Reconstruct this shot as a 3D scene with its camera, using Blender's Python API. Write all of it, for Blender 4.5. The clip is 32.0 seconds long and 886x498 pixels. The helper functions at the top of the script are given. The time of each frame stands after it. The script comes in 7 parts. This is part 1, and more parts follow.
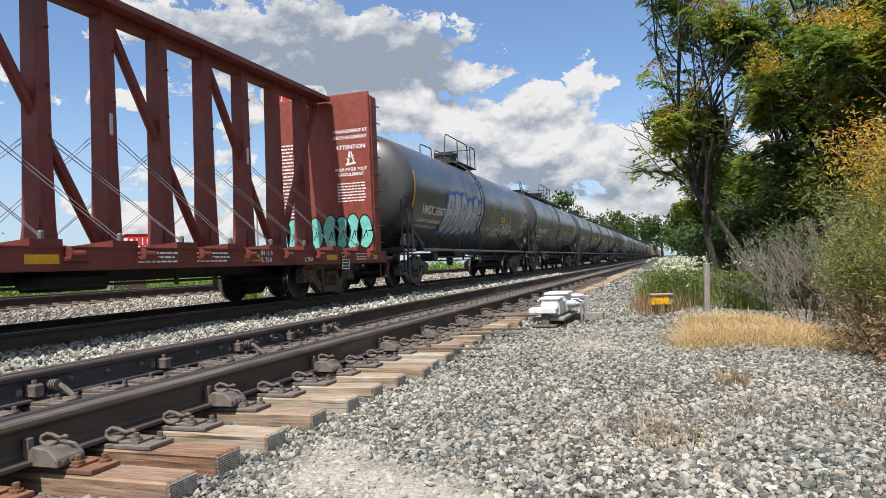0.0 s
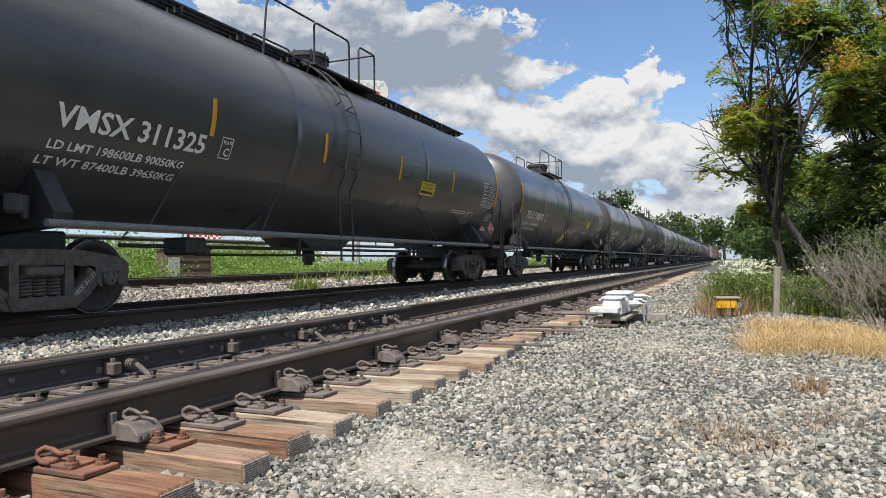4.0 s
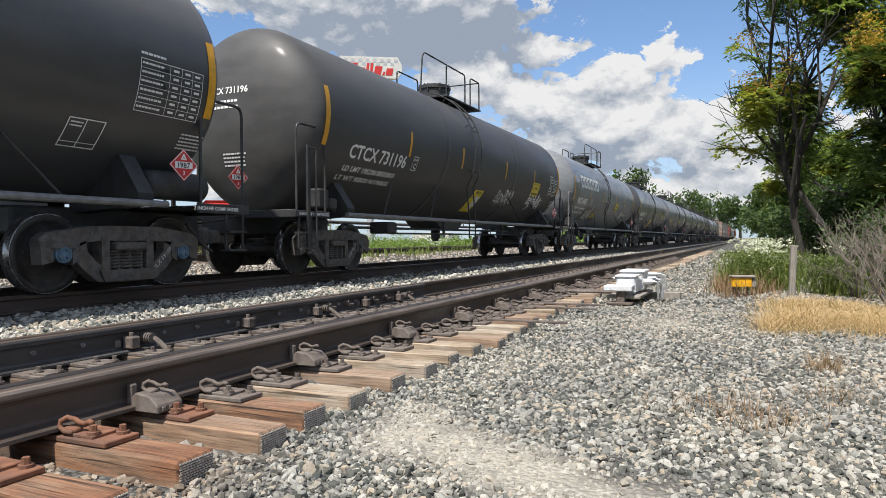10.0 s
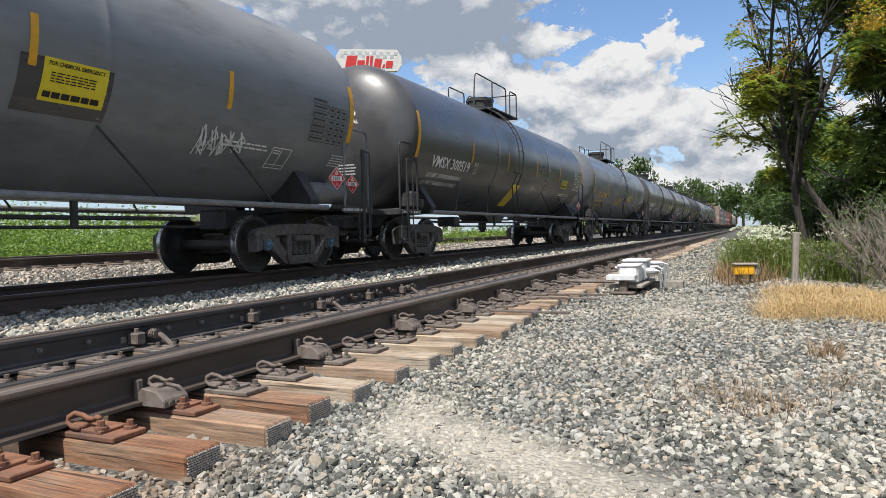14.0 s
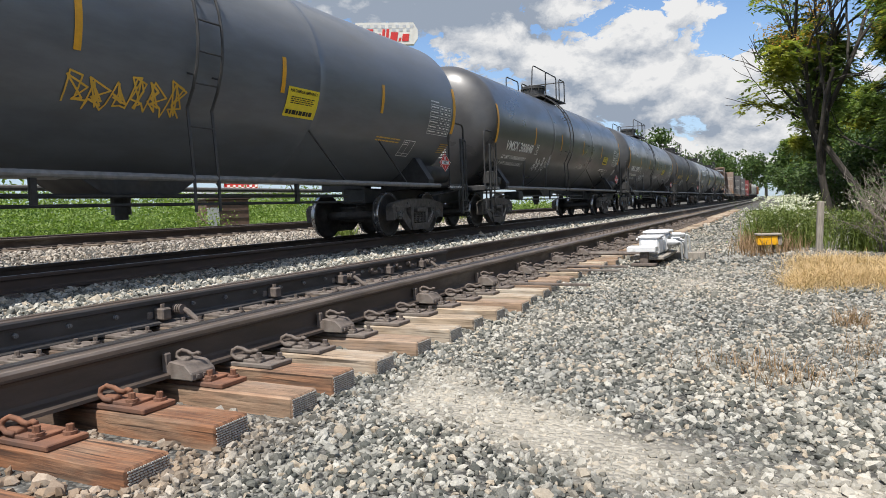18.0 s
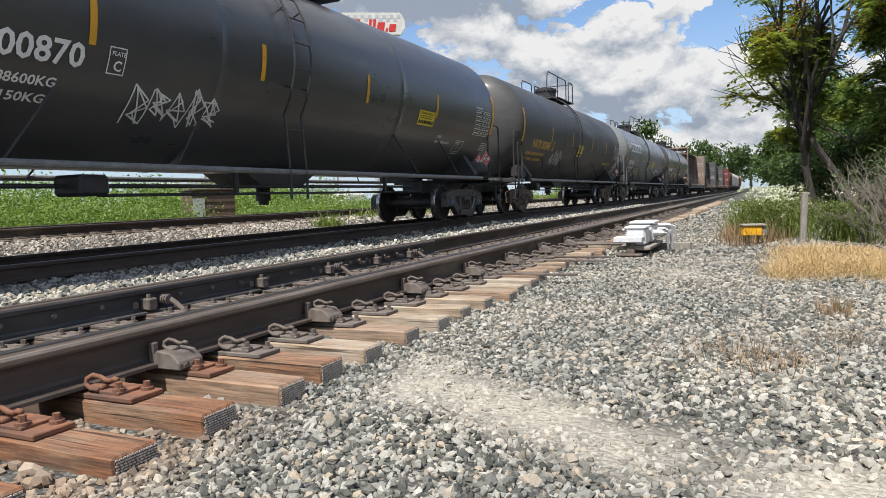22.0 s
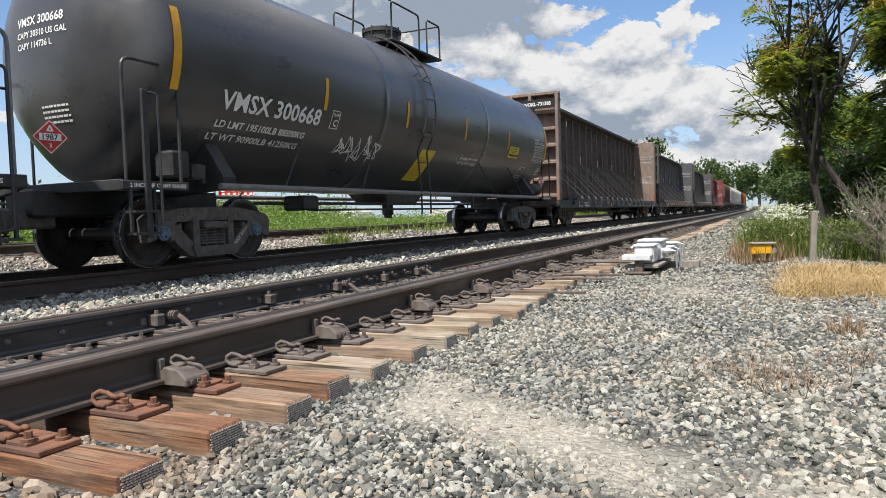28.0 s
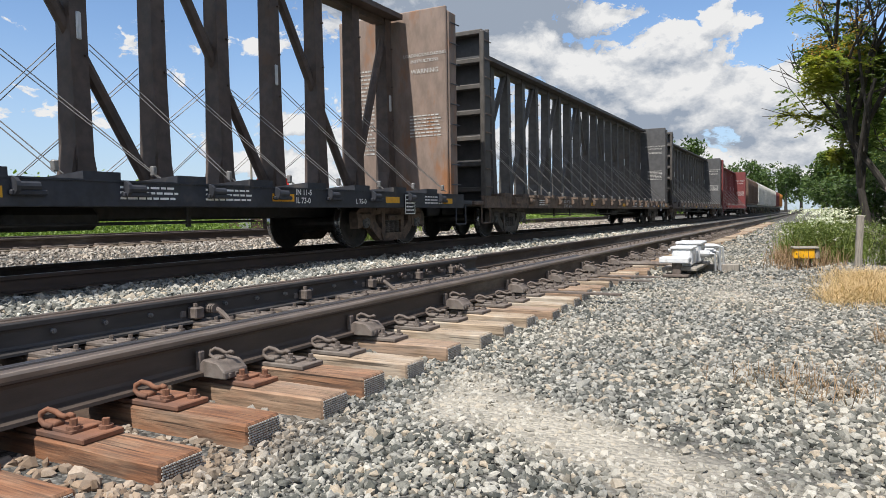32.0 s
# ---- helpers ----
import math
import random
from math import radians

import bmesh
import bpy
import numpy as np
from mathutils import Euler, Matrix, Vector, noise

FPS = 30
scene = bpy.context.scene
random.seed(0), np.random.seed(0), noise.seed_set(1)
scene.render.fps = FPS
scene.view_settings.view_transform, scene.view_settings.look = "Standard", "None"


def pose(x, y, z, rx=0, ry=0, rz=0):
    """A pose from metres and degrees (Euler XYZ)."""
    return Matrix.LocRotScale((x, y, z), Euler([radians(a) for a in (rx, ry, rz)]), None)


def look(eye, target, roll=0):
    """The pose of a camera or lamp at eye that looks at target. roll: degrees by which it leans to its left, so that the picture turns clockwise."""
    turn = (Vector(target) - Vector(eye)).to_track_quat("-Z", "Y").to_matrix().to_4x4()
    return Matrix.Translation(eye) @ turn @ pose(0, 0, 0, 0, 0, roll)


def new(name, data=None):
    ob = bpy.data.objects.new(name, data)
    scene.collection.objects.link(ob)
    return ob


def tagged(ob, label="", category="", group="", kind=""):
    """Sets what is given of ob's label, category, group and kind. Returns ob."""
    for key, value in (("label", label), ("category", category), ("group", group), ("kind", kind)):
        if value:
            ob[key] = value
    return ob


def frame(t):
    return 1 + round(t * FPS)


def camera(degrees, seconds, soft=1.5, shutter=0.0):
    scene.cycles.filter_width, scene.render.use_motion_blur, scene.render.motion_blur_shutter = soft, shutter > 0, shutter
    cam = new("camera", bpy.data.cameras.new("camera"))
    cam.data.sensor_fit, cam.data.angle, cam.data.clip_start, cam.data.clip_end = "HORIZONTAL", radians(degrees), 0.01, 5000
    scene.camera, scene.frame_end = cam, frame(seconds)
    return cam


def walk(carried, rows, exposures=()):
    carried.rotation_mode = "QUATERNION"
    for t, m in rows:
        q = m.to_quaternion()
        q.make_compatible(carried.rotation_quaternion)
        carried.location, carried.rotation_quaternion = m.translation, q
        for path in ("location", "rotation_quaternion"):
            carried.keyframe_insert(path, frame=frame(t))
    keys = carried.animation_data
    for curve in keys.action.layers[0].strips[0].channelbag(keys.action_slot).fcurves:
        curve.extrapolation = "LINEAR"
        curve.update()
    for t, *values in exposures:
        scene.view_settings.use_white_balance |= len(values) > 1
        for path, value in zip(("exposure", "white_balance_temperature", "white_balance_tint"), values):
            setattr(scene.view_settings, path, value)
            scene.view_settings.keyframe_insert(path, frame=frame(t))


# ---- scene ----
cam = camera(65.5, 32.0, soft=0.6)
PATH = [
    (0.0, pose(0.087, 0.030, 0.813, 91.25, 2.26, 18.39)),
    (0.5, pose(0.079, 0.030, 0.810, 91.36, 2.13, 18.10)),
    (1.0, pose(0.077, 0.032, 0.809, 91.19, 2.07, 18.19)),
    (1.5, pose(0.066, 0.028, 0.806, 90.98, 2.07, 18.38)),
    (2.0, pose(0.055, 0.024, 0.805, 90.80, 1.90, 18.82)),
    (2.5, pose(0.034, 0.029, 0.800, 90.76, 1.65, 19.67)),
    (3.0, pose(0.025, 0.030, 0.801, 90.78, 1.24, 20.83)),
    (3.5, pose(0.016, 0.023, 0.800, 90.93, 0.89, 22.05)),
    (4.0, pose(0.005, 0.014, 0.797, 91.04, 0.59, 22.92)),
    (4.5, pose(0.004, 0.008, 0.797, 91.13, 0.45, 23.37)),
    (6.5, pose(-0.004, -0.008, 0.794, 90.70, 0.46, 23.98)),
    (7.0, pose(-0.001, -0.000, 0.795, 90.40, 0.35, 24.07)),
    (7.5, pose(-0.000, 0.000, 0.792, 90.07, 0.33, 24.13)),
    (8.0, pose(0.001, 0.002, 0.791, 89.81, 0.24, 24.12)),
    (8.5, pose(0.004, 0.000, 0.794, 89.60, 0.15, 24.19)),
    (9.0, pose(-0.000, 0.000, 0.788, 89.50, 0.19, 24.17)),
    (9.5, pose(0.003, 0.001, 0.789, 89.35, 0.22, 24.14)),
    (10.0, pose(0.005, 0.005, 0.785, 89.24, 0.38, 24.04)),
    (10.5, pose(0.005, -0.003, 0.788, 89.21, 0.45, 23.83)),
    (11.0, pose(0.007, -0.004, 0.786, 89.37, 0.43, 23.51)),
    (11.5, pose(0.013, -0.001, 0.787, 89.60, 0.27, 23.17)),
    (12.0, pose(0.012, 0.000, 0.785, 89.82, 0.18, 22.83)),
    (12.5, pose(0.014, -0.006, 0.786, 89.81, 0.27, 22.83)),
    (13.0, pose(0.010, -0.012, 0.787, 89.54, 0.59, 23.15)),
    (13.5, pose(0.021, -0.012, 0.790, 89.10, 0.88, 23.60)),
    (14.0, pose(0.016, -0.007, 0.785, 88.59, 1.24, 24.25)),
    (14.5, pose(0.013, -0.006, 0.784, 88.15, 1.42, 24.74)),
    (16.5, pose(0.013, -0.022, 0.776, 87.14, 1.42, 26.73)),
    (17.0, pose(0.013, -0.019, 0.776, 86.86, 1.55, 26.91)),
    (17.5, pose(0.014, -0.012, 0.775, 86.65, 1.82, 26.64)),
    (18.0, pose(0.013, -0.019, 0.777, 86.51, 1.97, 25.79)),
    (18.5, pose(0.023, -0.016, 0.777, 86.39, 2.11, 24.93)),
    (19.0, pose(0.023, -0.007, 0.774, 86.29, 2.13, 24.26)),
    (19.5, pose(0.020, -0.006, 0.773, 86.11, 2.08, 23.93)),
    (20.0, pose(0.021, 0.000, 0.774, 85.91, 1.94, 23.94)),
    (20.5, pose(0.015, 0.005, 0.770, 85.75, 1.84, 24.08)),
    (21.0, pose(0.009, 0.001, 0.765, 85.67, 1.84, 24.22)),
    (21.5, pose(0.007, -0.009, 0.764, 85.68, 1.86, 24.45)),
    (22.0, pose(0.009, -0.024, 0.765, 85.76, 1.93, 24.72)),
    (22.5, pose(0.010, -0.022, 0.768, 85.80, 1.93, 25.04)),
    (23.0, pose(0.005, -0.013, 0.763, 85.82, 1.95, 25.30)),
    (23.5, pose(-0.002, -0.008, 0.759, 85.77, 2.02, 25.42)),
    (24.0, pose(-0.000, -0.013, 0.762, 85.75, 2.03, 25.44)),
    (24.5, pose(0.004, -0.021, 0.767, 85.89, 2.06, 25.48)),
    (25.0, pose(0.006, -0.019, 0.762, 86.14, 2.08, 25.63)),
    (25.5, pose(0.008, -0.027, 0.764, 86.33, 2.01, 25.91)),
    (27.5, pose(0.002, -0.020, 0.763, 86.96, 1.77, 25.93)),
    (28.0, pose(0.003, -0.018, 0.763, 87.23, 1.76, 25.35)),
    (28.5, pose(-0.002, -0.017, 0.766, 87.40, 1.77, 24.74)),
    (29.0, pose(0.008, -0.018, 0.767, 87.46, 1.85, 24.43)),
    (29.5, pose(0.014, -0.018, 0.763, 87.42, 1.88, 24.70)),
    (30.0, pose(0.012, -0.027, 0.762, 87.32, 1.69, 25.54)),
    (30.5, pose(0.001, -0.041, 0.761, 87.31, 1.42, 26.66)),
    (31.0, pose(-0.010, -0.048, 0.769, 87.23, 1.04, 27.73)),
    (31.5, pose(-0.016, -0.028, 0.770, 87.16, 0.87, 28.35)),
    (32.0, pose(-0.018, -0.020, 0.765, 87.16, 0.89, 28.14)),
]
walk(cam, PATH)

# ---- light ----
world = bpy.data.worlds.new("sky")
scene.world = world
world.use_nodes = True
SUN_EL, SUN_AZ = 60.0, 188.0      # degrees: height, and bearing from +y towards +x
sun = new("sun", bpy.data.lights.new("sun", "SUN"))
sun.data.energy, sun.data.angle, sun.data.color = 5.0, radians(0.53), (1.0, 0.95, 0.88)
sd = Vector((math.sin(radians(SUN_AZ)) * math.cos(radians(SUN_EL)), math.cos(radians(SUN_AZ)) * math.cos(radians(SUN_EL)), math.sin(radians(SUN_EL))))
sun.matrix_world = look(sd * 50, (0, 0, 0))


class Net:
    """A short way to wire shader nodes."""
    def __init__(self, tree):
        self.t = tree
        self.n = tree.nodes
        self.l = tree.links

    def node(self, kind):
        return self.n.new(kind)

    def put(self, sock, v):
        if hasattr(v, "is_linked") or hasattr(v, "links"):
            self.l.new(v, sock)
        elif v is not None:
            sock.default_value = v

    def m(self, op, a, b=None, c=None, clamp=False):
        nd = self.node("ShaderNodeMath")
        nd.operation, nd.use_clamp = op, clamp
        for i, v in enumerate((a, b, c)):
            if v is not None:
                self.put(nd.inputs[i], v)
        return nd.outputs[0]

    def vm(self, op, a, b=None):
        nd = self.node("ShaderNodeVectorMath")
        nd.operation = op
        self.put(nd.inputs[0], a)
        if b is not None:
            self.put(nd.inputs[1], b)
        return nd.outputs[0]

    def mixc(self, f, a, b, blend="MIX"):
        nd = self.node("ShaderNodeMix")
        nd.data_type, nd.blend_type = "RGBA", blend
        self.put(nd.inputs[0], f)
        for s, v in ((nd.inputs[6], a), (nd.inputs[7], b)):
            if isinstance(v, (tuple, list)):
                v = (*v[:3], 1.0)
            self.put(s, v)
        return nd.outputs[2]

    def noise(self, vec, scale, detail=4.0, rough=0.55, dist=0.0, col=False):
        nd = self.node("ShaderNodeTexNoise")
        self.put(nd.inputs["Vector"], vec)
        nd.inputs["Scale"].default_value, nd.inputs["Detail"].default_value = scale, detail
        nd.inputs["Roughness"].default_value, nd.inputs["Distortion"].default_value = rough, dist
        return nd.outputs["Color" if col else "Fac"]

    def ramp(self, f, lo, hi, a=0.0, b=1.0, smooth=True):
        nd = self.node("ShaderNodeMapRange")
        nd.interpolation_type = "SMOOTHSTEP" if smooth else "LINEAR"
        self.put(nd.inputs[0], f)
        for i, v in enumerate((lo, hi, a, b)):
            nd.inputs[i + 1].default_value = v
        return nd.outputs[0]

    def xyz(self, x, y, z):
        nd = self.node("ShaderNodeCombineXYZ")
        for i, v in enumerate((x, y, z)):
            self.put(nd.inputs[i], v)
        return nd.outputs[0]


def build_sky():
    w = Net(world.node_tree)
    w.n.clear()
    sky = w.node("ShaderNodeTexSky")
    sky.sky_type, sky.sun_disc = "NISHITA", False
    sky.sun_elevation, sky.sun_rotation = radians(SUN_EL), radians(SUN_AZ)
    sky.altitude, sky.air_density, sky.dust_density, sky.ozone_density = 200, 1.0, 0.6, 1.6
    gen = w.node("ShaderNodeTexCoord").outputs["Generated"]
    sep = w.node("ShaderNodeSeparateXYZ")
    w.l.new(gen, sep.inputs[0])
    x, y, z = sep.outputs
    az = w.m("MULTIPLY", w.m("ARCTAN2", w.m("MULTIPLY", x, -1.0), y), 57.2958)
    el = w.m("MULTIPLY", w.m("ARCSINE", z), 57.2958)
    # heaps of cumulus that stand in view: bearing, height, half width, half height, weight
    HEAPS = [(9.2, 9.4, 6.0, 3.6, 1.1), (15.5, 10.6, 4.5, 2.6, 0.9), (7.0, 14.2, 3.2, 1.3, 0.9), (14.5, 15.6, 2.2, 1.2, 0.8), (1, 8.0, 5, 3.2, 0.9),
             (26, 17.0, 9.5, 3.6, 1.5), (20.5, 12.6, 4.0, 1.8, 0.9), (38, 18.7, 7, 2.6, 0.9), (41, 13.2, 4.0, 1.0, 0.85), (33.5, 12.4, 2.2, 1.3, 0.8),
             (40.0, 8.0, 3.2, 1.7, 0.75), (35.5, 10.0, 2.6, 2.0, 0.75), (31, 6.0, 4, 2.0, 0.8), (44, 5.0, 4.5, 1.6, 0.7), (36.5, 4.0, 6, 1.8, 0.8), (48, 10.8, 1.5, 1.0, 0.7), (52, 13.5, 3, 1.3, 0.75), (57, 8, 4, 2, 0.7),
             (22, 6.0, 9, 2.6, 0.85), (4, 3.0, 14, 2.4, 0.8), (-12, 10, 7, 5, 0.9), (30, 22.5, 6, 1.4, 0.8), (-4, 4.5, 6, 2, 0.7)]
    SHADES = [(26, 17.0, 9.0, 2.8, 1.1), (21.5, 16.6, 3.4, 1.8, 0.5), (18.2, 14.6, 2.2, 0.9, 0.7), (11.8, 11.4, 2.2, 0.8, 0.45), (14.0, 9.0, 2.8, 0.7, 0.5), (11.5, 6.7, 3.0, 1.3, 0.6), (4.8, 10.1, 2.6, 0.6, 0.5), (20, 8.2, 4, 1.0, 0.45),
              (3, 5.2, 6, 0.9, 0.45), (38, 18.7, 6, 2, 0.5), (24, 10.6, 3, 0.7, 0.35), (33, 11.2, 3, 0.6, 0.3), (1.5, 7.0, 3, 0.5, 0.35), (18, 4.8, 9, 1.3, 0.4)]

    def density(az, el):
        """How thick the cloud is towards a bearing; noise of two sizes breaks its outline."""
        base = w.xyz(w.m("MULTIPLY", az, 0.1), w.m("MULTIPLY", el, 0.15), 0.0)
        n1 = w.node("ShaderNodeTexNoise")
        w.put(n1.inputs["Vector"], base)
        n1.inputs["Scale"].default_value, n1.inputs["Detail"].default_value, n1.inputs["Roughness"].default_value = 1.7, 9, 0.58
        s1 = w.node("ShaderNodeSeparateColor")
        w.l.new(n1.outputs["Color"], s1.inputs[0])
        a = w.m("ADD", az, w.m("MULTIPLY", w.m("SUBTRACT", s1.outputs[0], 0.5), 8.0))
        e = w.m("ADD", el, w.m("MULTIPLY", w.m("SUBTRACT", s1.outputs[1], 0.5), 5.5))

        def total(rows):
            acc = None
            for a0, e0, ra, re, wt in rows:
                u = w.m("MULTIPLY", w.m("SUBTRACT", a, a0), 1.0 / ra)
                v = w.m("MULTIPLY", w.m("SUBTRACT", e, e0), 1.0 / re)
                q = w.m("MULTIPLY_ADD", u, u, w.m("MULTIPLY", v, v))
                b = w.m("MULTIPLY", w.m("EXPONENT", w.m("MULTIPLY", q, -1.0)), wt)
                acc = b if acc is None else w.m("ADD", acc, b)
            return acc
        vor = w.node("ShaderNodeTexVoronoi")
        vor.feature = "SMOOTH_F1"
        w.put(vor.inputs["Vector"], w.xyz(w.m("MULTIPLY", a, 0.1), w.m("MULTIPLY", e, 0.15), 1.7))
        for key, val in (("Scale", 3.4), ("Detail", 3.0), ("Roughness", 0.62), ("Lacunarity", 2.3), ("Smoothness", 0.6)):
            vor.inputs[key].default_value = val
        lumps = w.m("MULTIPLY", w.m("SUBTRACT", 0.5, vor.outputs["Distance"]), 0.55)
        fluff = w.m("ADD", w.noise(base, 4.2, 9, 0.55), lumps)
        return total(HEAPS), fluff, total

    heaps, fluff, total = density(az, el)
    shade = total(SHADES)
    over, fluff_over, _ = density(az, w.m("ADD", el, 1.5))
    plane = w.vm("DIVIDE", gen, w.xyz(w.m("ADD", w.m("ABSOLUTE", z), 0.16), w.m("ADD", w.m("ABSOLUTE", z), 0.16), 1.0))
    rest = w.noise(plane, 1.9, 8, 0.6)
    outside = w.m("MAXIMUM", w.ramp(el, 24, 34), w.m("MAXIMUM", w.ramp(az, 62, 75), w.ramp(w.m("MULTIPLY", az, -1.0), 18, 30)))
    inside = w.m("SUBTRACT", 1.0, outside)

    def thick(h, f):
        d = w.m("MULTIPLY_ADD", w.m("MINIMUM", h, 1.25), inside, w.m("MULTIPLY", w.m("SUBTRACT", f, 0.5), 1.25))
        return w.m("ADD", d, w.m("MULTIPLY", outside, w.m("MULTIPLY", w.m("SUBTRACT", rest, 0.36), 4.0)))
    dens, above = thick(heaps, fluff), thick(over, fluff_over)
    alpha = w.ramp(dens, 0.06, 0.24)
    # tops that stand free of cloud above them are sunlit, bases are grey
    light = w.m("MULTIPLY_ADD", w.m("SUBTRACT", dens, above), 0.6, 0.78)
    def puff(e):
        return w.noise(w.xyz(w.m("MULTIPLY", az, 0.1), w.m("MULTIPLY", e, 0.15), 3.0), 3.4, 5, 0.52, 0.3)
    light = w.m("ADD", light, w.m("MULTIPLY", w.m("SUBTRACT", puff(el), puff(w.m("ADD", el, 0.75))), 1.5))
    light = w.m("SUBTRACT", light, w.m("MULTIPLY", shade, 1.0))
    light = w.m("MAXIMUM", w.m("MINIMUM", light, 1.0), 0.12)
    cloud = w.mixc(light, (0.20, 0.25, 0.33), (0.68, 0.68, 0.68))
    haze = w.ramp(el, 0.0, 16.0, 0.66, 0.05)
    blue = w.mixc(1.0, sky.outputs[0], (0.098, 0.112, 0.128), "MULTIPLY")
    blue = w.mixc(haze, blue, (0.42, 0.52, 0.66))
    col = w.mixc(alpha, blue, cloud)
    bg = w.node("ShaderNodeBackground")
    w.put(bg.inputs["Color"], col)
    bg.inputs["Strength"].default_value = 1.0
    out = w.node("ShaderNodeOutputWorld")
    w.l.new(bg.outputs[0], out.inputs[0])


build_sky()
scene.view_settings.exposure = 0.32


# ---- materials ----
def mat(name, base, rough=0.6, metal=0.0, var=0.25, scale=6.0, second=None, sec_at=(0.5, 0.62), sec_scale=2.0, bump=0.0, bump_scale=40.0,
        spec=0.5, island=0.0, obj_random=0.0, stretch=(1, 1, 1), coat=0.0, sub=0.0):
    """A surface with variation at two scales: fine grain, and patches of a second colour."""
    mt = bpy.data.materials.new(name)
    mt.use_nodes = True
    w = Net(mt.node_tree)
    bs = w.n["Principled BSDF"]
    co = w.node("ShaderNodeTexCoord").outputs["Object"]
    mp = w.node("ShaderNodeMapping")
    w.l.new(co, mp.inputs[0])
    mp.inputs["Scale"].default_value = stretch
    co = mp.outputs[0]
    fine = w.noise(co, scale, 6, 0.6)
    dark = tuple(c * (1 - var) for c in base)
    lite = tuple(min(1, c * (1 + var)) for c in base)
    col = w.mixc(w.ramp(fine, 0.3, 0.7), dark, lite)
    if second:
        col = w.mixc(w.ramp(w.noise(co, sec_scale, 7, 0.65), *sec_at), col, second)
    if island or obj_random:
        src = w.node("ShaderNodeNewGeometry").outputs["Random Per Island"] if island else w.node("ShaderNodeObjectInfo").outputs["Random"]
        k = island or obj_random
        col = w.mixc(1.0, col, w.mixc(src, (1 - k, 1 - k, 1 - k), (1 + k, 1 + k * 0.96, 1 + k * 0.9)), "MULTIPLY")
    w.put(bs.inputs["Base Color"], col)
    w.put(bs.inputs["Roughness"], w.ramp(w.noise(co, scale * 0.5, 5, 0.6), 0.3, 0.7, max(0.02, rough - 0.1), min(1, rough + 0.1)))
    bs.inputs["Metallic"].default_value = metal
    bs.inputs["Specular IOR Level"].default_value = spec
    bs.inputs["Coat Weight"].default_value = coat
    bs.inputs["Coat Roughness"].default_value = 0.2
    if bump:
        bp = w.node("ShaderNodeBump")
        bp.inputs["Strength"].default_value = bump
        bp.inputs["Distance"].default_value = 0.01
        w.put(bp.inputs["Height"], w.noise(co, bump_scale, 6, 0.65))
        w.l.new(bp.outputs[0], bs.inputs["Normal"])
    return mt


def leafy(name, a, b, c=None, trans=0.25):
    """Leaves: colour differs from leaf to leaf, and light passes through them."""
    mt = bpy.data.materials.new(name)
    mt.use_nodes = True
    w = Net(mt.node_tree)
    bs = w.n["Principled BSDF"]
    rnd = w.node("ShaderNodeNewGeometry").outputs["Random Per Island"]
    co = w.node("ShaderNodeTexCoord").outputs["Object"]
    col = w.mixc(rnd, a, b)
    if c:
        col = w.mixc(w.ramp(w.noise(co, 0.5, 3, 0.5), 0.52, 0.62), col, c)
    w.put(bs.inputs["Base Color"], col)
    bs.inputs["Roughness"].default_value = 0.55
    bs.inputs["Specular IOR Level"].default_value = 0.3
    tr = w.node("ShaderNodeBsdfTranslucent")
    w.put(tr.inputs[0], w.mixc(1.0, col, (1.3, 1.5, 0.6), "MULTIPLY"))
    mx = w.node("ShaderNodeMixShader")
    mx.inputs[0].default_value = trans
    w.l.new(bs.outputs[0], mx.inputs[1])
    w.l.new(tr.outputs[0], mx.inputs[2])
    w.l.new(mx.outputs[0], w.n["Material Output"].inputs[0])
    return mt


def plain(name, base, rough=0.5, metal=0.0):
    return mat(name, base, rough, metal, var=0.08, scale=9.0)


M = {}
M["tank_black"] = mat("tank_black", (0.060, 0.060, 0.063), 0.36, coat=0.3, var=0.12, scale=2.0, second=(0.082, 0.080, 0.077), sec_at=(0.52, 0.8), sec_scale=0.8, spec=0.5, stretch=(1, 0.5, 1.2))
M["tank_warm"] = mat("tank_warm", (0.070, 0.069, 0.069), 0.55, coat=0.08, var=0.14, scale=2.0, spec=0.3, second=(0.10, 0.093, 0.085), sec_at=(0.52, 0.78), sec_scale=0.8, bump=0.02, bump_scale=3, stretch=(1, 0.5, 2.0))
M["tank_grey"] = mat("tank_grey", (0.19, 0.20, 0.21), 0.45, coat=0.2, spec=0.4, var=0.1, scale=3.0, second=(0.085, 0.09, 0.095), sec_at=(0.5, 0.8), sec_scale=0.9, bump=0.02, bump_scale=3, stretch=(1, 0.5, 2.0))
M["tank_dusk"] = mat("tank_dusk", (0.125, 0.135, 0.150), 0.42, coat=0.3, spec=0.4, var=0.12, scale=3.0, second=(0.11, 0.108, 0.105), sec_at=(0.5, 0.8), sec_scale=0.9, bump=0.02, bump_scale=3, stretch=(1, 0.5, 2.0))
M["frame_black"] = mat("frame_black", (0.034, 0.034, 0.035), 0.55, var=0.35, scale=8, second=(0.06, 0.05, 0.04), sec_at=(0.55, 0.75), sec_scale=2.5)
M["rail_grey"] = mat("rail_grey", (0.20, 0.20, 0.20), 0.5, 0.2, var=0.2, scale=10)
M["truck_iron"] = mat("truck_iron", (0.10, 0.09, 0.082), 0.75, var=0.4, scale=10, second=(0.10, 0.075, 0.055), sec_at=(0.52, 0.75), sec_scale=4, bump=0.15, bump_scale=30)
